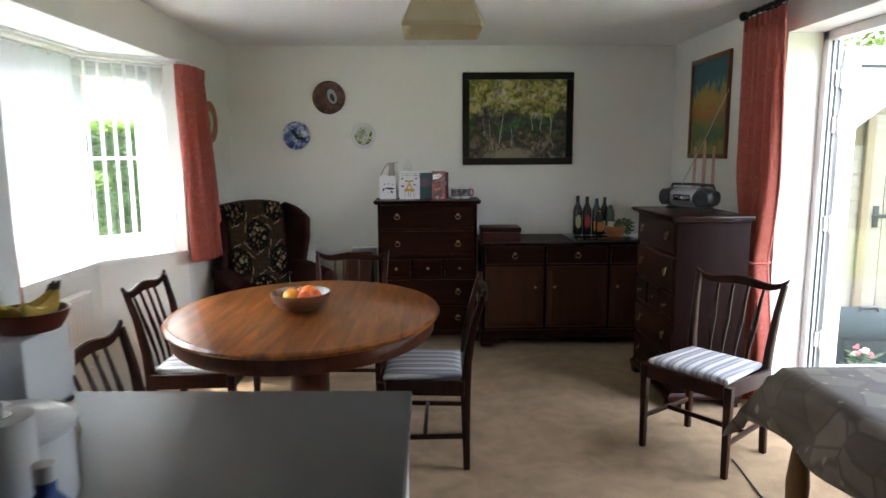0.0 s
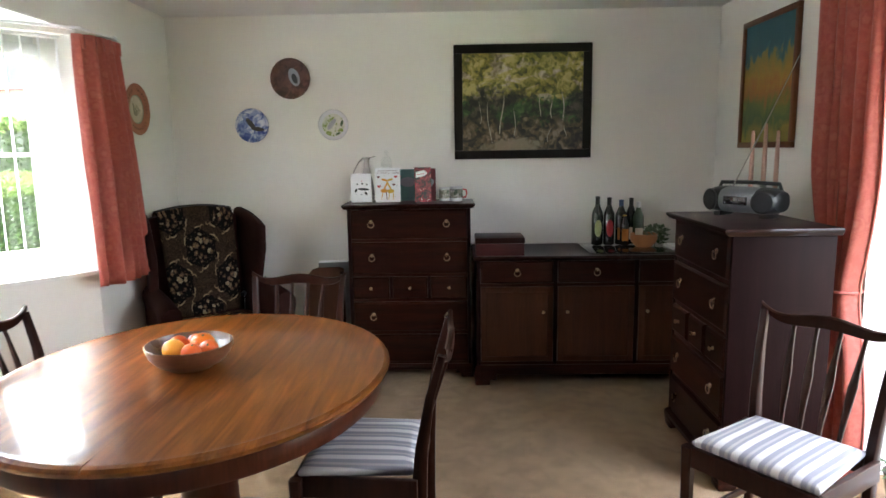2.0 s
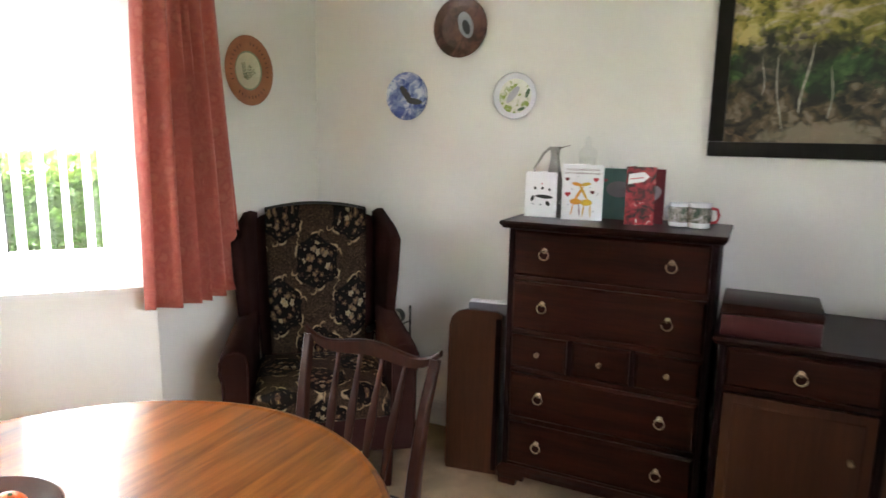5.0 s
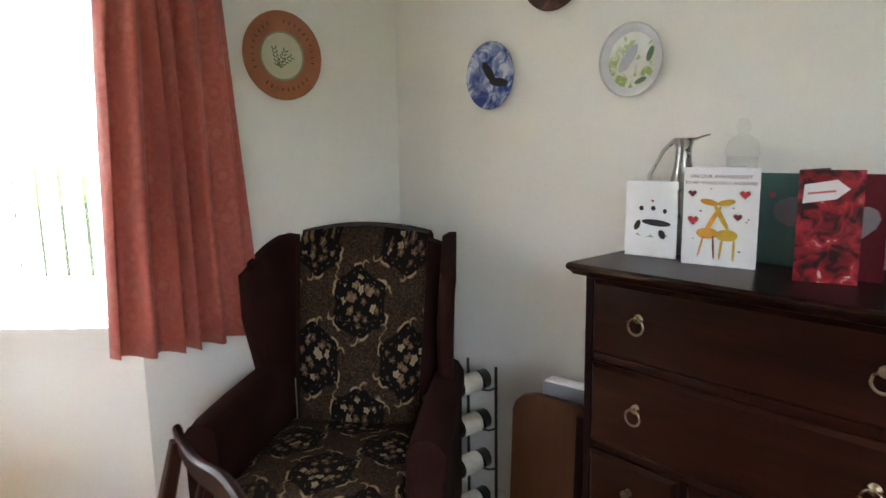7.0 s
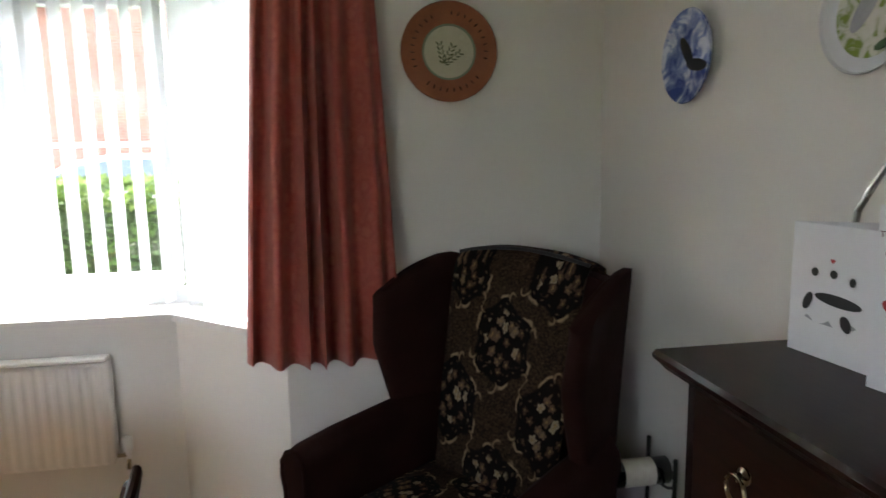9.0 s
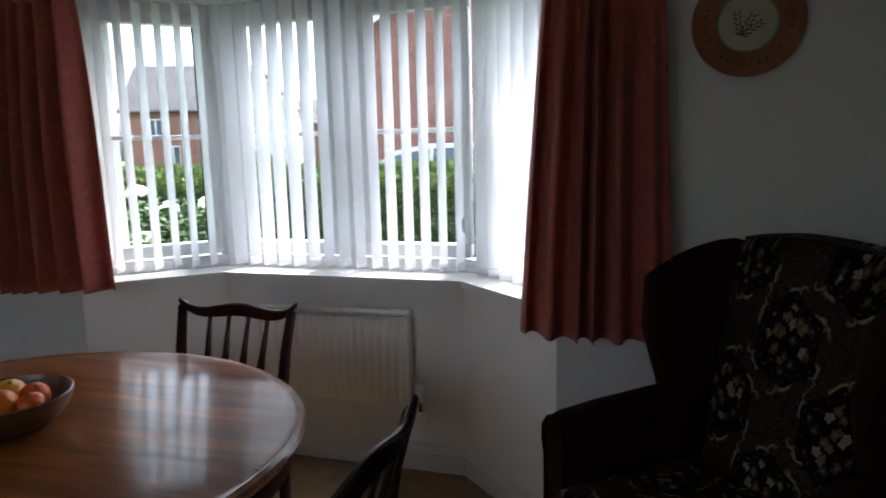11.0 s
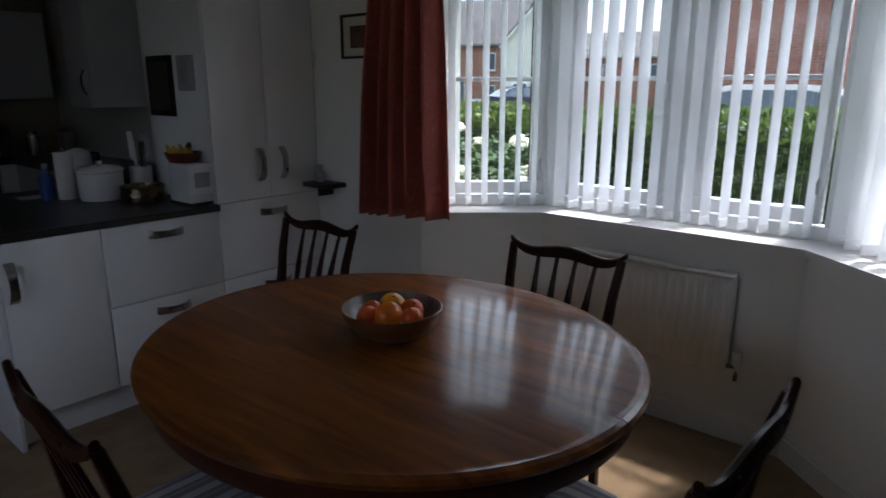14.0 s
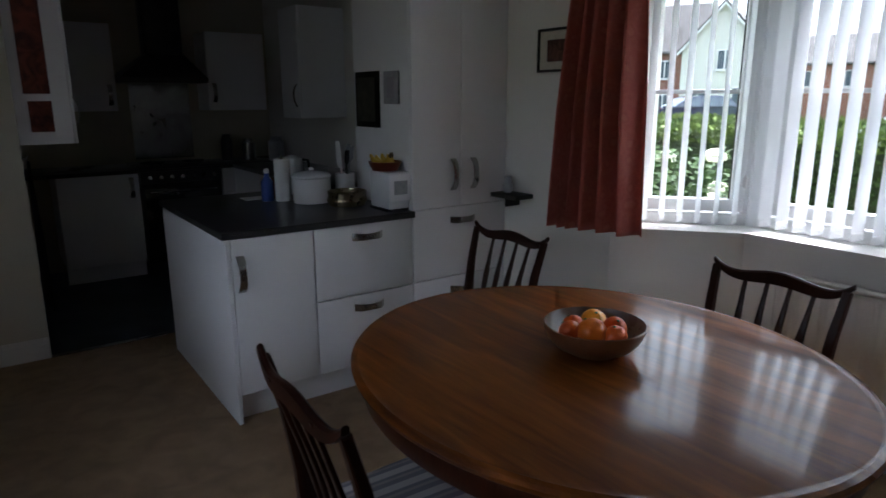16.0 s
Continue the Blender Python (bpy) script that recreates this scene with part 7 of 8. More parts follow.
for k in range(4):
    bn = thing("banana", "ripe yellow banana lying in the fruit dish", "fruit", pose(-0.022 + 0.020 * k, 3.835, Z + 0.232 + 0.006 * (k % 2), 0, 0, 68 + 9 * k), group="bananas")
    pts = [(0.10 * math.sin(a), 0.0, 0.10 - 0.10 * math.cos(a)) for a in [-0.95 + 1.9 * q / 10 for q in range(11)]]
    part("skin", tube(B(), pts, [0.006, 0.011, 0.015, 0.0175, 0.0185, 0.0185, 0.0185, 0.0175, 0.015, 0.010, 0.004], 8), M_BANANA, bn)
    part("stalk", tube(B(), [pts[-1], (pts[-1][0] + 0.012, 0, pts[-1][2] + 0.02)], [0.005, 0.004], 6), M_BARK, bn)
ket = pot_like("kettle", "white jug kettle standing behind the canister", "kettle", 0.165, 2.99, Z, [(0.05, 0), (0.075, 0.004), (0.078, 0.03), (0.066, 0.19), (0.060, 0.215), (0.03, 0.225), (0.01, 0.232)], M_CERAMIC, 32)
part("handle", tube(B(), [(-0.062, 0, 0.20), (-0.105, 0, 0.195), (-0.115, 0, 0.12), (-0.085, 0, 0.04)], 0.010, 8), M_BLACKPLASTIC, ket, "black handle")
part("spout", bar(B(), [(0.045, 0, 0.185), (0.075, 0, 0.205), (0.090, 0, 0.218)], [0.05, 0.036, 0.022], [0.03, 0.02, 0.008], (0, 1, 0)), M_CERAMIC, ket)
pkt = thing("packet", "green cardboard packet with a brown edge, beside the kitchen roll", "packet", pose(0.30, 3.135, Z, 0, 0, 12))
part("carton", box(B(), -0.045, 0.045, -0.022, 0.022, 0.0, 0.125, 0.002), M_TEALPRINT, pkt)
part("side_strip", box(B(), 0.0455, 0.047, -0.021, 0.021, 0.001, 0.124), M_FRAMEBROWN, pkt, "brown side strip", 0)
solo("paper_sheet", box(B(), 0.37, 0.50, 3.00, 3.12, Z, Z + 0.003, 0.001), M_CARD, "folded white paper on the black worktop", "paper")
jugm = pot_like("measuring_jug", "clear measuring jug behind the canister", "jug", 0.09, 3.18, Z, [(0.05, 0), (0.055, 0.003), (0.066, 0.17), (0.063, 0.171), (0.052, 0.01), (0.005, 0.006)], M_JARGLASS)
part("handle", tube(B(), [(0.06, 0, 0.15), (0.10, 0, 0.145), (0.105, 0, 0.09), (0.095, 0, 0.05), (0.057, 0, 0.05)], 0.007, 8), M_JARGLASS, jugm)

shelf = thing("wall_shelf", "small dark wall shelf beside the tall cabinet", "shelf")
part("board", box(B(), XL, XL + 0.13, 3.975, 4.18, 0.938, 0.962, 0.003), M_IRON, shelf)
part("bracket", box(B(), XL, XL + 0.10, 4.06, 4.075, 0.89, 0.938, 0.003), M_IRON, shelf)
vs_ = pot_like("small_vase", "small grey vase on the dark wall shelf", "vase", XL + 0.07, 4.05, 0.963, [(0.018, 0), (0.026, 0.01), (0.030, 0.04), (0.016, 0.075), (0.020, 0.09), (0.012, 0.088), (0.004, 0.05)], M_GREYPRINT)

# ---- the kitchen beyond ----
def wall_cabinet(label, x0, x1, y0, y1, z0, z1, side, doors, hz, low=False):
    """side: 'y' looks towards +y, 'x' towards +x, '-x' towards -x."""
    c = thing("wall_cabinet", label, "kitchen cabinet")
    part("body", box(B(), x0, x1, y0, y1, z0, z1, 0.002), M_UNIT, c)
    for k in range(doors):
        if side == "y":
            a, b_ = x0 + (x1 - x0) * k / doors, x0 + (x1 - x0) * (k + 1) / doors
            d_ = part("door", box(B(), a + 0.0015, b_ - 0.0015, y1 + 0.001, y1 + 0.020, z0, z1, 0.002), M_UNIT, c)
            hx = a + 0.05 if k or low else b_ - 0.05
            bow_handle(d_, hx, hz, True, y1 + 0.020)
        else:
            a, b_ = y0 + (y1 - y0) * k / doors, y0 + (y1 - y0) * (k + 1) / doors
            xs = (x1 + 0.001, x1 + 0.020) if side == "x" else (x0 - 0.020, x0 - 0.001)
            d_ = part("door", box(B(), xs[0], xs[1], a + 0.0015, b_ - 0.0015, z0, z1, 0.002), M_UNIT, c)
            s_ = 1 if side == "x" else -1
            xe = xs[1] if side == "x" else xs[0]
            pts = [(xe + s_ * (0.003 + 0.026 * (1 - abs(f) ** 2.6)), b_ - 0.05, hz + f * 0.082) for f in [q / 8 * 2 - 1 for q in range(9)]]
            part("handle", bar(B(), pts, 0.026, 0.005, (0, 1, 0)), M_STEEL, d_, "brushed steel bow handle")
    return c


wall_cabinet("matt white wall cabinet on the kitchen side wall", XL + 0.002, -0.345, 1.68, 2.03, 1.32, 2.135, "x", 1, 1.49)
wall_cabinet("matt white wall cabinet beside the cooker hood", -0.56, -0.035, YK + 0.002, 0.68, 1.365, 2.04, "y", 1, 1.52)
wall_cabinet("matt white wall cabinet beside the cooker hood", 0.71, 1.10, YK + 0.002, 0.68, 1.37, 2.06, "y", 1, 1.50, True)
wc = wall_cabinet("matt white wall cabinet with red prints on its end", 1.235, XK - 0.002, 1.60, 2.38, 1.22, 2.21, "-x", 2, 1.40)
for z0, z1, x0, x1, nm in ((1.50, 2.02, 1.325, 1.455, "long red print"), (1.29, 1.46, 1.325, 1.44, "small red print")):
    part("stuck_print", box(B(), x0, x1, 2.381, 2.386, z0, z1, 0.001), mottled("red_art", [(0.35, (0.06, 0.012, 0.008)), (0.6, (0.22, 0.05, 0.03))], 12.0, 0.6), wc, nm)
fr_cab = thing("base_cabinet", "matt white base cabinet beside the cooker", "kitchen cabinet")
part("body", box(B(), 0.66, 1.25, YK + 0.002, 0.93, 0.14, 0.872), M_UNIT, fr_cab)
d = part("door", box(B(), 0.662, 1.248, 0.931, 0.950, 0.142, 0.872, 0.002), M_UNIT, fr_cab)
bow_handle(d, 0.72, 0.76, True, 0.950)
part("plinth", box(B(), 0.66, 1.25, 0.86, 0.88, 0.0, 0.138), M_UNIT, fr_cab)
b2 = thing("base_cabinet", "matt white corner base cabinet with drawers", "kitchen cabinet")
part("body", box(B(), XL + 0.002, -0.02, YK + 0.002, 0.93, 0.14, 0.872), M_UNIT, b2)
for z0, z1 in ((0.142, 0.40), (0.403, 0.66), (0.663, 0.872)):
    d = part("drawer", box(B(), -0.15, -0.022, 0.931, 0.950, z0, z1, 0.002), M_UNIT, b2)
b3 = thing("base_cabinet", "matt white base cabinets along the kitchen side wall", "kitchen cabinet")
part("body", box(B(), XL + 0.002, -0.15, 0.955, 2.78, 0.14, 0.872), M_UNIT, b3)
for k in range(3):
    part("door", box(B(), -0.149, -0.130, 0.957 + 0.607 * k, 0.957 + 0.604 * (k + 1), 0.142, 0.872, 0.002), M_UNIT, b3)
wt2 = thing("worktop", "black laminate worktop round the kitchen walls", "worktop")
part("slab", box(B(), 0.655, XK - 0.002, YK + 0.002, 0.972, 0.8735, 0.905, 0.004), M_WORKTOP, wt2)
part("slab", box(B(), XL + 0.002, -0.015, YK + 0.002, 0.972, 0.8735, 0.905, 0.004), M_WORKTOP, wt2)
part("slab", box(B(), XL + 0.002, -0.11, 0.974, 2.783, 0.8735, 0.905, 0.004), M_WORKTOP, wt2)
ck = thing("range_cooker", "black range cooker with a steel-fronted control strip", "cooker")
part("body", box(B(), -0.01, 0.65, YK + 0.05, 0.94, 0.10, 0.895, 0.006), M_BLACKPLASTIC, ck)
part("hob", box(B(), -0.01, 0.65, YK + 0.03, 0.95, 0.896, 0.915, 0.004), M_DARKSTEEL, ck)
part("oven_door", box(B(), 0.01, 0.63, 0.941, 0.965, 0.30, 0.74, 0.006), M_SOOT, ck)
part("control_panel", box(B(), -0.01, 0.65, 0.941, 0.972, 0.78, 0.88, 0.006), M_DARKSTEEL, ck)
part("oven_rail", tube(B(), [(0.05, 1.0, 0.71), (0.59, 1.0, 0.71)], 0.010, 10), M_STEEL, ck)
for k in range(7):
    bm = lathe(B(), [(0.020, 0), (0.018, 0.018), (0.004, 0.022)], 14)
    turned(pose(0.06 + 0.087 * k, 0.972, 0.83, -90))(bm)
    part("control_knob", bm, M_STEEL, ck)
for x in (0.15, 0.49):
    bm = B()
    for dx, dy in ((0.1, 0), (0, 0.1)):
        bar(bm, [(x - dx, 0.68 - dy, 0.93), (x + dx, 0.68 + dy, 0.93)], 0.012, 0.012, (dy, dx, 0))
    ring_mesh(bm, (x, 0.68, 0.925), 0.09, 0.006, "z")
    part("pan_support", bm, M_IRON, ck)
hood = thing("cooker_hood", "dark chimney cooker hood above the range", "cooker hood")
part("canopy", loft(B(), [[(a, b_, z) for a, b_ in ((x0, YK + 0.002), (x1, YK + 0.002), (x1, y1), (x0, y1))] for x0, x1, y1, z in ((0.0, 0.70, 0.84, 1.60), (0.0, 0.70, 0.84, 1.64), (0.13, 0.43, 0.62, 1.84))]), M_DARKSTEEL, hood, smooth=20)
part("chimney", box(B(), 0.135, 0.425, YK + 0.002, 0.61, 1.841, ZC - 0.002, 0.003), M_DARKSTEEL, hood)
solo("splashback", box(B(), 0.05, 0.56, YK + 0.001, YK + 0.008, 0.935, 1.597), M_STEEL, "brushed steel splashback behind the cooker", "splashback", "structure")
for k, (x, y, h, r) in enumerate(((-0.18, 0.62, 0.24, 0.05), (-0.36, 0.70, 0.20, 0.06), (-0.55, 0.9, 0.22, 0.07))):
    pot_like("storage_jar", "dark storage jar on the kitchen worktop", "jar", x, y, 0.906, [(r * 0.8, 0), (r, 0.004), (r, h * 0.8), (r * 0.7, h * 0.88), (r * 0.72, h), (0.004, h + 0.004)], (M_DARKSTEEL, M_STEEL, M_GREYPRINT)[k])
M_DARKPRINT = plain("dark_print", (0.05, 0.045, 0.03), (0.02, 0.022, 0.018), 0.5, scale=25, bumps=0.0)
for y0, y1, z0, z1, mt, lab in ((3.40, 3.65, 1.315, 1.61, M_DKRED, "dark framed print on the side of the larder cabinet"), (3.71, 3.85, 1.44, 1.605, M_CREAM, "small pale print pinned to the larder cabinet")):
    kp = thing("framed_picture", lab, "picture")
    part("frame", box(B(), -0.0805, -0.066, y0, y1, z0, z1, 0.003), M_BLACKFRAME if mt is M_DKRED else M_GREYPRINT, kp)
    part("print", box(B(), -0.0655, -0.064, y0 + 0.03, y1 - 0.03, z0 + 0.03, z1 - 0.03), M_DARKPRINT if mt is M_DKRED else M_LILAC, kp, smooth=0)
ap = thing("apron", "dark apron hanging from a hook on the kitchen wall", "apron")
bm = B()
rows = []
for j in range(13):
    f = j / 12
    z = 1.12 - 0.86 * f
    row = []
    for k in range(15):
        u = k / 14 * 2 - 1
        w = 0.03 + 0.11 * min(1, f * 2.2)
        row.append(bm.verts.new((XK - 0.035 - 0.016 * math.sin(u * 7 + 2 * f) * (0.3 + f), 2.24 + u * w, z - 0.02 * u * u)))
    rows.append(row)
for r0, r1 in zip(rows, rows[1:]):
    for k in range(14):
        bm.faces.new((r0[k], r0[k + 1], r1[k + 1], r1[k]))
o = part("cloth", bm, M_DARKFABRIC, ap, smooth=80)
md = o.modifiers.new("thickness", "SOLIDIFY")
md.thickness = 0.006
part("hook", tube(B(), [(XK, 2.24, 1.14), (XK - 0.03, 2.24, 1.13), (XK - 0.04, 2.24, 1.15)], 0.005, 8), M_STEEL, ap)

# ---- outdoors, bay side ----
bm = flat(B(), [(-150, -150, -0.12), (150, -150, -0.12), (150, 150, -0.12), (-150, 150, -0.12)])
solo("ground", bm, M_GROUND, "mown grass and earth round the houses", "ground", "structure", smooth=0)
solo("road", box(B(), -24, -8, -60, 60, -0.3, -0.105), M_PAVE, "grey tarmac close and parking area", "road", "structure", smooth=0)
solo("pavement", box(B(), -8, -6.4, -60, 60, -0.3, -0.03, 0.01), plain("paving", (0.30, 0.29, 0.27), (0.25, 0.24, 0.22), 0.9, scale=2, fine=60, bumps=0.3), "concrete footway with a raised kerb", "pavement", "structure")
solo("patio", box(B(), XR + 0.31, 8.0, 2.0, 9.0, -0.3, -0.05), plain("patio_slab", (0.24, 0.23, 0.21), (0.19, 0.18, 0.165), 0.9, scale=3, fine=60, bumps=0.3), "pale concrete garden paving", "patio", "structure", smooth=0)


def leaf_cloud(boxes, n, size, seed, upward=0.35):
    """Many small folded leaves scattered near the surface of boxes (x0, x1, y0, y1, z0, z1, faces)."""
    rng = random.Random(seed)
    vs, fs = [], []
    for x0, x1, y0, y1, z0, z1, faces, share in boxes:
        for _ in range(int(n * share)):
            f = rng.choice(faces)
            j = abs(rng.gauss(0, 0.05))
            p = Vector((rng.uniform(x0, x1), rng.uniform(y0, y1), rng.uniform(z0, z1)))
            nv = Vector((0, 0, 0))
            if f == "x+":
                p.x, nv.x = x1 - j + 0.05, 1
            elif f == "x-":
                p.x, nv.x = x0 + j - 0.05, -1
            elif f == "y-":
                p.y, nv.y = y0 + j - 0.05, -1
            elif f == "z":
                p.z, nv.z = z1 - j + 0.06, 1
            d = (nv + Vector((rng.uniform(-1, 1), rng.uniform(-1, 1), rng.uniform(-0.6, 1) + upward))).normalized()
            s = d.cross(Vector((rng.uniform(-1, 1), rng.uniform(-1, 1), rng.uniform(-1, 1)))).normalized()
            k = size * rng.uniform(0.6, 1.3)
            i = len(vs)
            vs += [p, p + d * k * 0.5 + s * k * 0.28, p + d * k, p + d * k * 0.5 - s * k * 0.28]
            fs.append((i, i + 1, i + 2, i + 3))
    me = bpy.data.meshes.new("leaves")
    me.from_pydata([tuple(v) for v in vs], [], fs)
    return me


def hedge(label, x0, x1, y0, y1, z1, near, n, size, seed, faces):
    h = thing("hedge", label, "hedge")
    # Dark solid box: the shade between the leaves, put in as colour.
    part("core", box(B(), x0 + 0.06, x1 - 0.06, y0, y1, -0.12, z1 - 0.07, 0.05), M_HEDGESHADE, h)
    me = leaf_cloud([(x0, x1, near[0], near[1], 0.2, z1 - 0.02, faces, 0.75)], n, size, seed)
    me.materials.append(M_HEDGELEAF)
    o_ = new("foliage", me)
    o_.parent = h
    tagged(o_, "dark green small leaves", kind="stuff")
    me = leaf_cloud([(x0, x1, near[0], near[1], z1 - 0.14, z1, faces + ["z", "z"], 0.45)], n, size, seed + 1, 0.7)
    me.materials.append(M_HEDGETOP)
    o_ = new("young_shoots", me)
    o_.parent = h
    tagged(o_, "pale yellow-green young shoots along the top", kind="stuff")
    return h


hedge("clipped green privet hedge in front of the bay", -3.95, -3.25, -3.0, 11.2, 1.22, (0.6, 10.9), 26000, 0.055, 31, ["x+", "x+", "x+", "z"])
hedge("taller clipped green hedge beyond the garden", -9.0, -3.3, 13.6, 14.4, 2.0, (13.6, 14.4), 7000, 0.10, 41, ["y-", "y-", "z"])
bush = thing("flowering_bush", "leafy bush with round white flower heads outside the bay", "bush", pose(-2.35, 4.02, -0.12))
rng = random.Random(17)
bm = B()
for k in range(9):
    a = rng.uniform(0, 6.283)
    tube(bm, [(0, 0, 0), (0.15 * math.cos(a), 0.15 * math.sin(a), 0.5), (0.36 * math.cos(a), 0.36 * math.sin(a), rng.uniform(0.85, 1.2))], [0.012, 0.008, 0.004], 6)
part("stems", bm, M_BARK, bush)
vs, fs = [], []
for k in range(1500):
    a, r, z = rng.uniform(0, 6.283), 0.48 * rng.random() ** 0.5, rng.uniform(0.25, 1.22)
    r *= 0.6 + 0.5 * math.sin(min(1, z) * 2.4)
    p = Vector((r * math.cos(a), r * math.sin(a), z))
    d = Vector((math.cos(a), math.sin(a), rng.uniform(-0.5, 0.8))).normalized() * rng.uniform(0.05, 0.10)
    s = d.cross(Vector((rng.uniform(-1, 1), rng.uniform(-1, 1), 1))).normalized() * 0.022
    i = len(vs)
    vs += [tuple(q) for q in (p, p + d * 0.5 + s, p + d, p + d * 0.5 - s)]
    fs.append((i, i + 1, i + 2, i + 3))
me = bpy.data.meshes.new("leaves")
me.from_pydata(vs, [], fs)
me.materials.append(M_HEDGELEAF)
o = new("leaves", me)
o.parent = bush
tagged(o, kind="stuff")
for k in range(6):
    a, r, z = rng.uniform(0, 6.283), rng.uniform(0.25, 0.50), rng.uniform(0.85, 1.30)
    bm = B()
    for q in range(26):
        b_, c_ = rng.uniform(0, 6.283), rng.uniform(-0.3, 1)
        rr = 0.055 * (1 - 0.3 * c_ * c_)
        ball(bm, (r * math.cos(a) + rr * math.cos(b_) * (1 - c_ * c_) ** 0.5 if abs(c_) < 1 else 0, r * math.sin(a) + rr * math.sin(b_) * (1 - c_ * c_) ** 0.5, z + 0.045 * c_), 0.026, (1, 1, 0.8), 1)
    part("flower_head", bm, M_PETAL, bush, "white rounded flower head")


def parked_car(label, at, paint):
    """Length along local y, wheels on z = 0."""
    c = thing("car", label, "car", at)
    prof = [(-2.15, 0.45), (-2.18, 0.75), (-2.05, 0.98), (-1.0, 1.06), (0.0, 1.06), (1.75, 1.08), (2.12, 1.02), (2.16, 0.62), (2.10, 0.38), (-2.08, 0.35)]
    part("body", loft(B(), [[(x * w, y * (1 if abs(x) < 0.8 else 0.985), z) for y, z in prof] for x, w in ((-0.90, 0.96), (-0.90, 1.0), (0.90, 1.0), (0.90, 0.96))]), paint, c, smooth=30)
    cab = [(-1.15, 1.05), (-0.45, 1.50), (0.1, 1.60), (1.0, 1.60), (1.6, 1.52), (2.02, 1.06)]
    part("cabin", loft(B(), [[(x, y, z) if z < 1.1 else (x * 0.84, y, z) for y, z in cab] for x in (-0.84, 0.84)]), paint, c, smooth=30)
    for s in (-1, 1):
        for win in ([(-0.98, 1.10), (-0.42, 1.43), (0.12, 1.52), (0.12, 1.10)], [(0.20, 1.10), (0.20, 1.525), (0.98, 1.525), (0.98, 1.10)], [(1.06, 1.10), (1.06, 1.52), (1.52, 1.45), (1.82, 1.12)]):
            part("side_window", loft(B(), [[(s * (0.858 - 0.30 * (z - 1.05)) + s * o_, y, z) for y, z in win] for o_ in (0.0, 0.012)]), M_CARGLASS, c, "tinted side window", 0)
    part("windscreen", loft(B(), [[(x, -1.10 - o_, 1.10) if z < 1.2 else (x * 0.86, -0.50 - o_, 1.47) for x, z in ((-0.74, 1.1), (0.74, 1.1), (0.74, 1.5), (-0.74, 1.5))] for o_ in (0.0, 0.03)]), M_CARGLASS, c, "tinted windscreen", 0)
    for y in (-1.38, 1.36):
        for s in (-1, 1):
            bm = lathe(B(), [(0.20, -0.10), (0.31, -0.10), (0.335, -0.06), (0.335, 0.06), (0.31, 0.10), (0.20, 0.10)], 24, caps=False)
            turned(pose(s * 0.80, y, 0.335, 0, 90, 0))(bm)
            w = part("wheel", bm, M_TYRE, c)
            bm = lathe(B(), [(0.01, 0.07), (0.19, 0.085), (0.21, 0.09), (0.21, -0.09), (0.01, -0.07)], 20)
            turned(pose(s * 0.80, y, 0.335, 0, 90, 0))(bm)
            part("rim", bm, M_STEEL, w)
    for s in (-1, 1):
        part("headlight", box(B(), s * 0.62 - 0.15, s * 0.62 + 0.15, -2.17, -2.06, 0.74, 0.88, 0.03), M_CERAMIC, c)
        part("tail_light", box(B(), s * 0.72 - 0.10, s * 0.72 + 0.10, 2.06, 2.165, 0.80, 0.98, 0.03), M_REDPRINT, c)
    return c


parked_car("white family car parked beyond the hedge", pose(-9.15, 3.70, -0.105), M_CARWHITE)
parked_car("dark blue car parked by the white house", pose(-27.0, -12.6, -0.105, 0, 0, 60), M_CARBLUE)


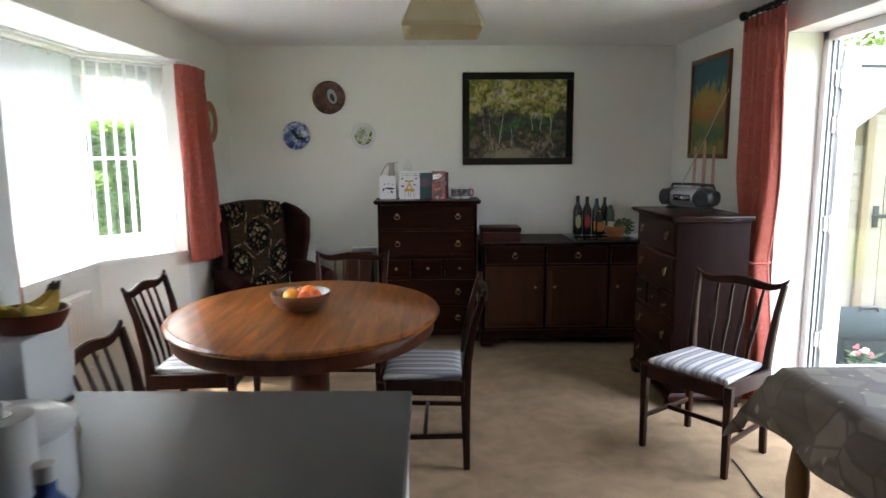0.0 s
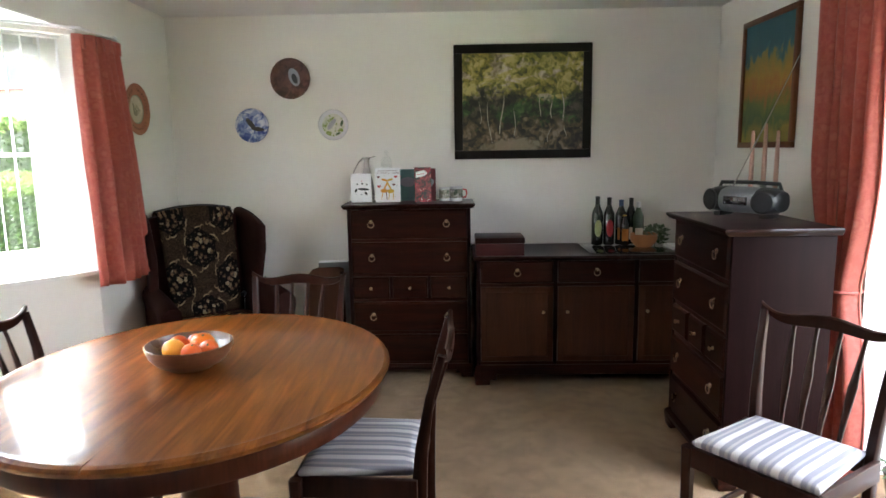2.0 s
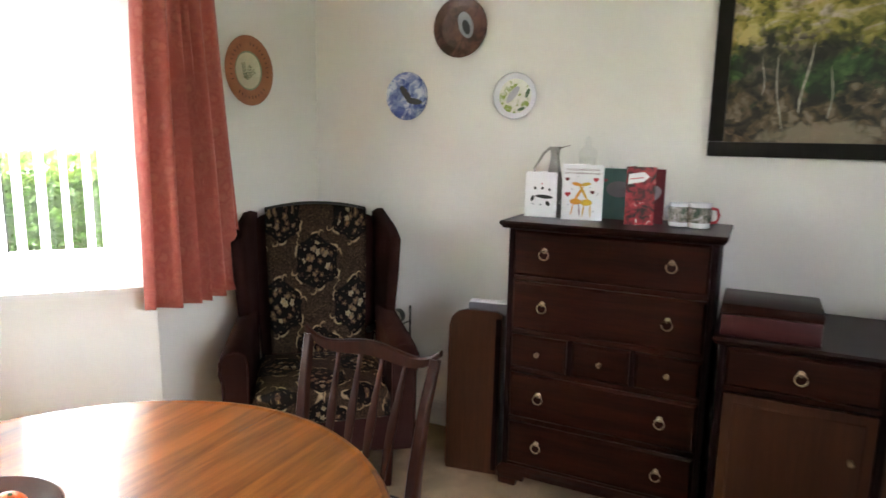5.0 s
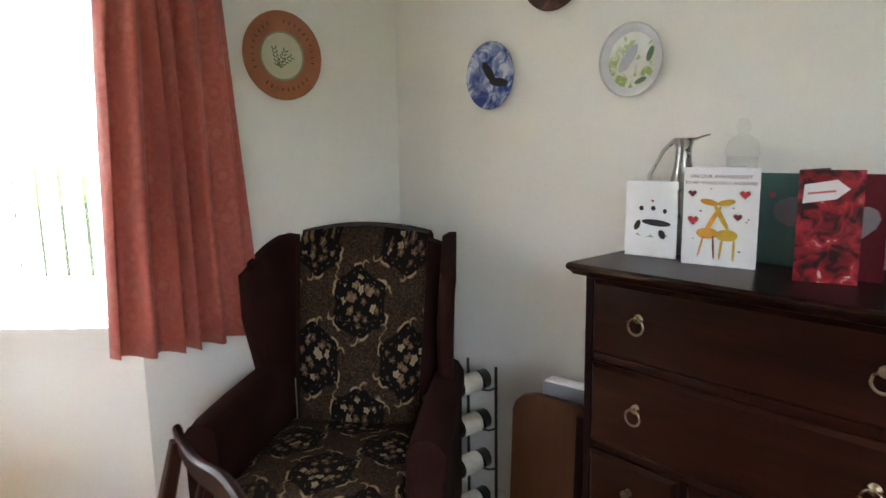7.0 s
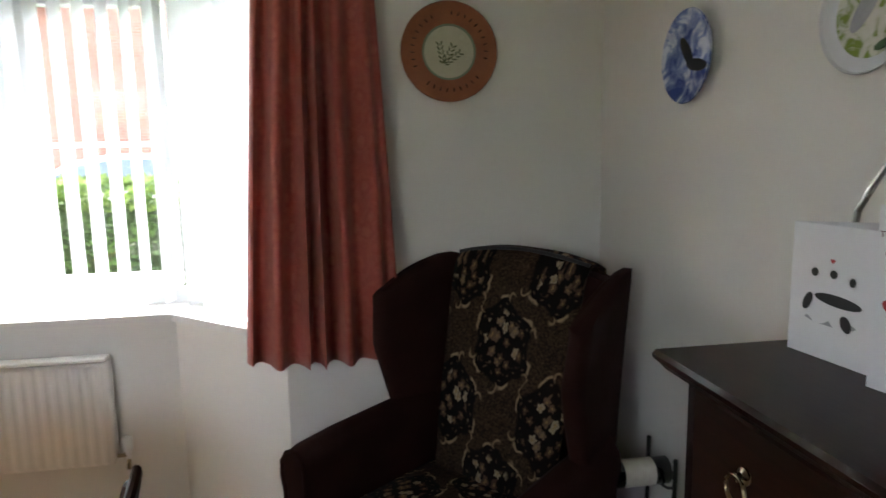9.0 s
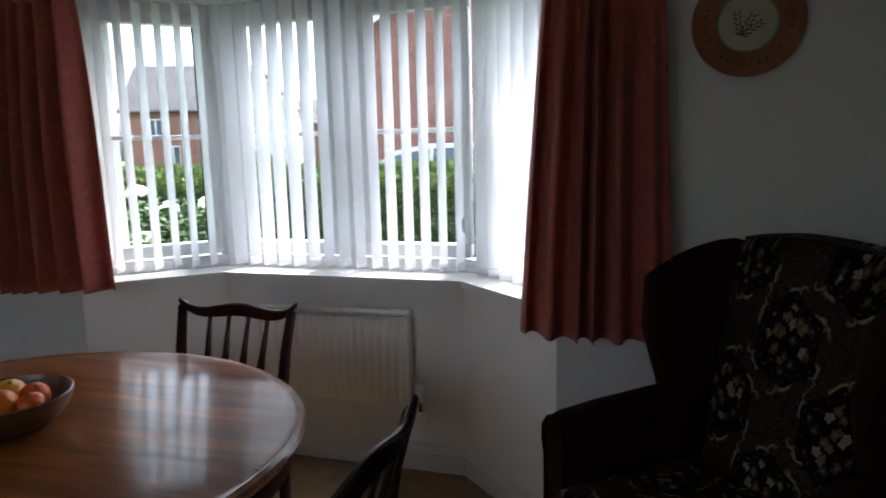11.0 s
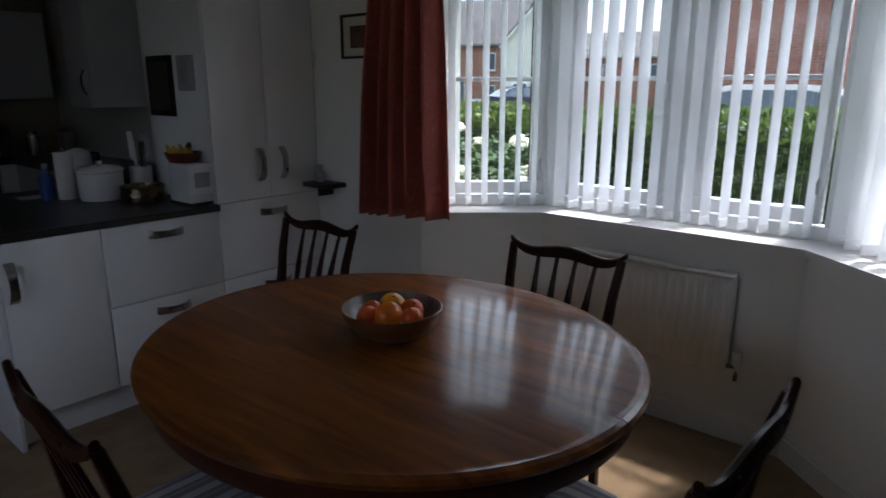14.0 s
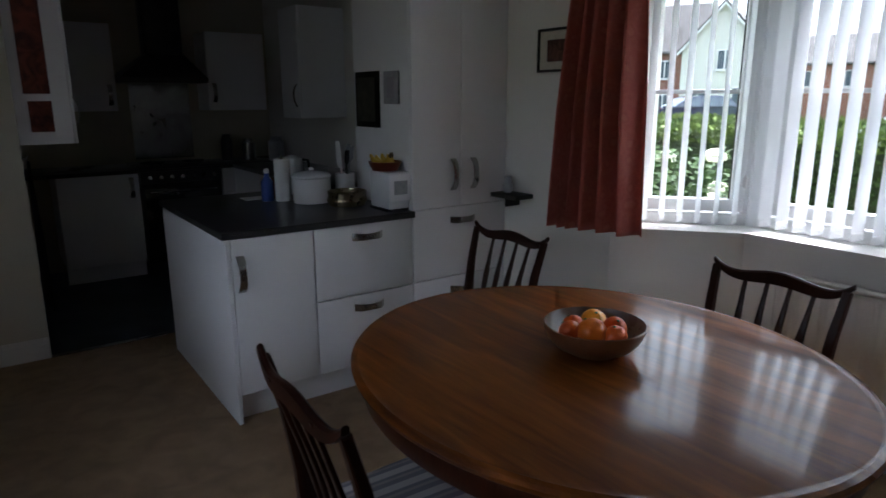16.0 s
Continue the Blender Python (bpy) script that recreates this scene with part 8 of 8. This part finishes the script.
def house(label, at, w, d, eave, ridge, wall, roof, wins, gable=True):
    """Front face at local x = 0 looking towards +x, width along y; a gable front or a side front."""
    h = thing("house", label, "house", at)
    if gable:
        pts = [(-w / 2, -0.15), (w / 2, -0.15), (w / 2, eave), (0, ridge), (-w / 2, eave)]
        part("wall", loft(B(), [[(0, y, z) for y, z in pts], [(-d, y, z) for y, z in pts]]), wall, h, smooth=0)
        for s in (-1, 1):
            e = s * (w / 2 + 0.25)
            ze = eave - 0.25 * (ridge - eave) / (w / 2)
            sec = [(e, ze), (0, ridge), (0, ridge + 0.16), (e, ze + 0.16)]
            part("roof", loft(B(), [[(0.25, y, z) for y, z in sec], [(-d - 0.25, y, z) for y, z in sec]]), roof, h, smooth=0)
            part("bargeboard", loft(B(), [[(0.25, y, z - 0.16) for y, z in (sec[0], sec[1], sec[2], sec[3])], [(0.29, y, z - 0.16) for y, z in (sec[0], sec[1], sec[2], sec[3])]]), M_UPVC, h, "white bargeboard", 0)
    else:
        part("wall", box(B(), -d, 0, -w / 2, w / 2, -0.15, eave), wall, h, smooth=0)
        for s in (0, 1):
            sec = [(0.3, eave - 0.1), (-d / 2, ridge), (-d / 2, ridge + 0.16), (0.3, eave + 0.06)] if s == 0 else [(-d - 0.3, eave - 0.1), (-d / 2, ridge), (-d / 2, ridge + 0.16), (-d - 0.3, eave + 0.06)]
            part("roof", loft(B(), [[(x, -w / 2 - 0.2, z) for x, z in sec], [(x, w / 2 + 0.2, z) for x, z in sec]]), roof, h, smooth=0)
        for s in (-1, 1):
            tri = [(0, eave), (-d, eave), (-d / 2, ridge)]
            part("gable_wall", loft(B(), [[(x, s * w / 2, z) for x, z in tri], [(x, s * (w / 2 - 0.2), z) for x, z in tri]]), wall, h, smooth=0)
        part("gutter", tube(B(), [(0.34, -w / 2, eave - 0.06), (0.34, w / 2, eave - 0.06)], 0.06, 8), M_BLACKPLASTIC, h)
    for y, z, ww, hh in wins:
        wn_ = part("window", box(B(), -0.02, 0.03, y - ww / 2, y + ww / 2, z - hh / 2, z + hh / 2, 0.01), M_UPVC, h, "white-framed window")
        for s in (-1, 1):
            part("pane", box(B(), 0.031, 0.04, y + s * ww / 4 - ww * 0.20, y + s * ww / 4 + ww * 0.20, z - hh / 2 + 0.07, z + hh / 2 - 0.07), M_CARGLASS, wn_, "dark glass pane", 0)
        part("sill", box(B(), 0.0, 0.12, y - ww / 2 - 0.05, y + ww / 2 + 0.05, z - hh / 2 - 0.06, z - hh / 2), M_UPVC, wn_)
    return h


house("red brick gable-ended house across the close", pose(-17.2, 4.6, 0), 10.6, 9.0, 5.2, 8.2, M_BRICK, M_ROOFRED, [(4.0, 4.0, 1.1, 1.1), (4.0, 1.4, 1.1, 1.2)])
house("white rendered house with a dark gabled roof", pose(-35.4, -16.4, 0, 0, 0, 24), 4.6, 9.0, 4.3, 6.9, M_RENDER, M_ROOF, [(0.2, 3.6, 0.9, 1.2), (-1.2, 1.2, 1.0, 1.1), (1.2, 1.0, 0.9, 2.0)])
house("brick house with a dark tiled roof beside the white one", pose(-35.8, -22.6, 0, 0, 0, 24), 7.4, 8.0, 4.3, 7.6, M_BRICK, M_ROOF, [(1.6, 3.2, 0.9, 1.2), (-1.6, 3.2, 0.9, 1.2), (1.6, 1.0, 0.9, 1.2), (-0.6, 1.0, 0.9, 2.0)], False)
house("distant brick houses with dark tiled roofs", pose(-46.0, -15.0, 0, 0, 0, 18), 11.0, 8.0, 3.6, 5.6, M_BRICK, M_ROOF, [(-4, 2.6, 1.0, 1.1), (-1.5, 2.6, 1.0, 1.1), (1.5, 2.6, 1.0, 1.1), (4, 2.6, 1.0, 1.1)], False)
house("distant rendered house with a brown roof", pose(-42.0, -6.4, 0, 0, 0, 10), 6.0, 8.0, 3.4, 5.3, M_RENDER, M_ROOFRED, [(-1.6, 2.4, 1.0, 1.1), (1.6, 2.4, 1.0, 1.1)], True)
house("red brick house beyond the tall hedge", pose(-7.5, 21.0, 0, 0, 0, -90), 13.0, 8.0, 5.2, 8.0, M_BRICK, M_ROOFRED, [(-3.5, 3.9, 1.2, 1.1), (3.5, 3.9, 1.2, 1.1)], False)

# ---- outdoors, garden door side ----
shed = thing("garden_shed", "pale timber garden shed with overlapping boards and a felt roof", "shed", pose(3.95, 7.62, -0.05))
board = finish(loft(B(), [[(x, y, z) for y, z in ((0.0, 0.0), (-0.022, 0.004), (-0.010, 0.118), (0.0, 0.118))] for x in (0.12, 0.60)]), "board", M_BOARD, 20)
for k in range(14):
    o = new("board", board)
    o.parent = shed
    o.matrix_basis = pose(0.004 * math.sin(k * 3.1), 0, 0.04 + 0.112 * k)
SW0, SW1, SAX, SEAVE, SAPEX = 0.12, 1.82, 0.97, 1.62, 2.28
gable = [(SW0, 0.0), (SW1, 0.0), (SW1, SEAVE), (SAX, SAPEX), (SW0, SEAVE)]
part("wall", loft(B(), [[(x, 0.001, z) for x, z in gable], [(x, 2.4, z) for x, z in gable]]), M_BRACE, shed, smooth=0)
part("gable_panel", loft(B(), [[(x, y, z) for x, z in ((SW0 + 0.3, SEAVE + 0.18), (SW1 - 0.3, SEAVE + 0.18), (SAX, SAPEX - 0.04))] for y in (-0.03, 0.0)]), M_BOARD, shed, smooth=0)
for x in (0.56, 1.36):
    part("door_post", box(B(), x, x + 0.065, -0.060, -0.024, 0.0, 1.86, 0.004), M_BRACE, shed)
part("door_head", box(B(), 0.56, 1.425, -0.060, -0.024, 1.862, 1.92, 0.004), M_BRACE, shed)
for k in range(6):
    part("door_plank", box(B(), 0.632 + k * 0.120, 0.748 + k * 0.120, -0.046 - 0.002 * (k % 2), -0.024, 0.05, 1.855, 0.004), M_BOARD, shed)
part("latch", box(B(), 0.655, 0.80, -0.060, -0.050, 1.02, 1.05, 0.003), M_IRON, shed, "black iron latch")
part("lock_plate", box(B(), 0.665, 0.715, -0.056, -0.048, 0.94, 1.12, 0.003), M_IRON, shed)
for sx in (-1, 1):
    e = SAX + sx * (SW1 - SW0) / 2 + sx * 0.10
    ze = SEAVE - 0.10 * (SAPEX - SEAVE) / ((SW1 - SW0) / 2)
    part("roof", loft(B(), [[(e, y, ze), (SAX, y, SAPEX), (SAX, y, SAPEX + 0.05), (e, y, ze + 0.05)] for y in (-0.16, 2.5)]), M_GREENROOF, shed, smooth=0)
    part("bargeboard", loft(B(), [[(e, y, ze - 0.07), (SAX, y, SAPEX - 0.07), (SAX, y, SAPEX + 0.045), (e, y, ze + 0.045)] for y in (-0.185, -0.162)]), M_UPVC, shed, "white bargeboard", 0)
gb = thing("garden_tub", "dark green lidded plastic garden container on the paving", "garden container", pose(4.05, 6.72, -0.05))
part("body", loft(B(), [[(sx * w, sy * dd, z) for sx, sy in ((-1, -0.8), (-0.8, -1), (0.8, -1), (1, -0.8), (1, 0.8), (0.8, 1), (-0.8, 1), (-1, 0.8))] for w, dd, z in ((0.24, 0.20, 0.0), (0.29, 0.25, 0.30), (0.30, 0.26, 0.31))]), M_BIN, gb, smooth=30)
part("lid", loft(B(), [[(sx * w, sy * dd, z) for sx, sy in ((-1, -0.8), (-0.8, -1), (0.8, -1), (1, -0.8), (1, 0.8), (0.8, 1), (-0.8, 1), (-1, 0.8))] for w, dd, z in ((0.31, 0.27, 0.312), (0.315, 0.275, 0.33), (0.27, 0.24, 0.40), (0.18, 0.16, 0.44))]), M_BIN, gb, smooth=50)
part("lid_handle", tube(B(), [(-0.07, 0, 0.43), (-0.06, 0, 0.47), (0.06, 0, 0.47), (0.07, 0, 0.43)], 0.014, 8), M_BLACKPLASTIC, gb)
fl = thing("flower_pot", "small clay pot of pink and white flowers on the paving", "flower pot", pose(3.82, 6.42, -0.05))
part("pot", lathe(B(), [(0.05, 0), (0.06, 0.0), (0.08, 0.11), (0.086, 0.12), (0.075, 0.121), (0.01, 0.10)], 24), M_TERRA, fl)
part("leaves", tuft(B(), 90, 0.08, 0.14, 9, 0.05), M_LEAFPOT, fl, smooth=0).location = (0, 0, 0.10)
for k in range(7):
    a = k * 0.9
    part("flower", ball(ball(B(), (0.05 * math.cos(a), 0.05 * math.sin(a), 0.22 + 0.02 * (k % 3)), 0.022, (1, 1, 0.6), 1), (0.05 * math.cos(a) + 0.012, 0.05 * math.sin(a), 0.235 + 0.02 * (k % 3)), 0.014, (1, 1, 0.7), 1), M_PETAL if k % 2 else M_PINKPRINT, fl)


def tree(label, at, h, spread, n, seed):
    t_ = thing("tree", label, "tree", at)
    rng = random.Random(seed)
    part("trunk", tube(B(), [(0, 0, 0), (0.05, 0.02, h * 0.25), (0.0, 0.06, h * 0.5), (0.08, 0.0, h * 0.8)], [0.16, 0.12, 0.08, 0.03], 10), M_BARK, t_)
    bm = B()
    tips = []
    for k in range(12):
        a, z = rng.uniform(0, 6.283), h * rng.uniform(0.3, 0.75)
        e = Vector((spread * rng.uniform(0.5, 1) * math.cos(a), spread * rng.uniform(0.5, 1) * math.sin(a), z + h * rng.uniform(0.05, 0.3)))
        tube(bm, [(0, 0, z), (e.x * 0.5, e.y * 0.5, (z + e.z) / 2 + 0.1), tuple(e)], [0.05, 0.03, 0.01], 6)
        tips.append(e)
    part("limbs", bm, M_BARK, t_)
    vs, fs = [], []
    for k in range(n):
        c = rng.choice(tips)
        p = c * rng.uniform(0.55, 1.1) + Vector((rng.gauss(0, 0.35), rng.gauss(0, 0.35), rng.gauss(0, 0.35)))
        p.z = max(p.z, h * 0.28)
        d = Vector((rng.uniform(-1, 1), rng.uniform(-1, 1), rng.uniform(-0.8, 0.8))).normalized() * rng.uniform(0.08, 0.16)
        s = d.cross(Vector((rng.uniform(-1, 1), rng.uniform(-1, 1), rng.uniform(-1, 1)))).normalized() * 0.045
        i = len(vs)
        vs += [tuple(q) for q in (p, p + d * 0.5 + s, p + d, p + d * 0.5 - s)]
        fs.append((i, i + 1, i + 2, i + 3))
    me = bpy.data.meshes.new("crown")
    me.from_pydata(vs, [], fs)
    me.materials.append(M_TREELEAF)
    o_ = new("crown", me)
    o_.parent = t_
    tagged(o_, kind="stuff")
    return t_


tree("leafy green garden tree behind the shed", pose(6.1, 11.2, -0.12), 6.0, 2.3, 7000, 51)
hedge("tall green hedge at the end of the garden", 10.0, 10.8, -4.0, 16.0, 2.2, (0.0, 16.0), 14000, 0.11, 61, ["x-", "z"])

cab = thing("floor_cable", "thin black cable lying on the carpet", "cable")
part("flex", tube(B(), [(2.44, 5.32, 0.004), (2.425, 5.18, 0.004), (2.405, 4.98, 0.004), (2.40, 4.78, 0.004), (2.42, 4.55, 0.004)], 0.004, 8), M_BLACKPLASTIC, cab)
part("plug", box(B(), 2.395, 2.445, 4.50, 4.55, 0.0, 0.03, 0.006), M_BLACKPLASTIC, cab)
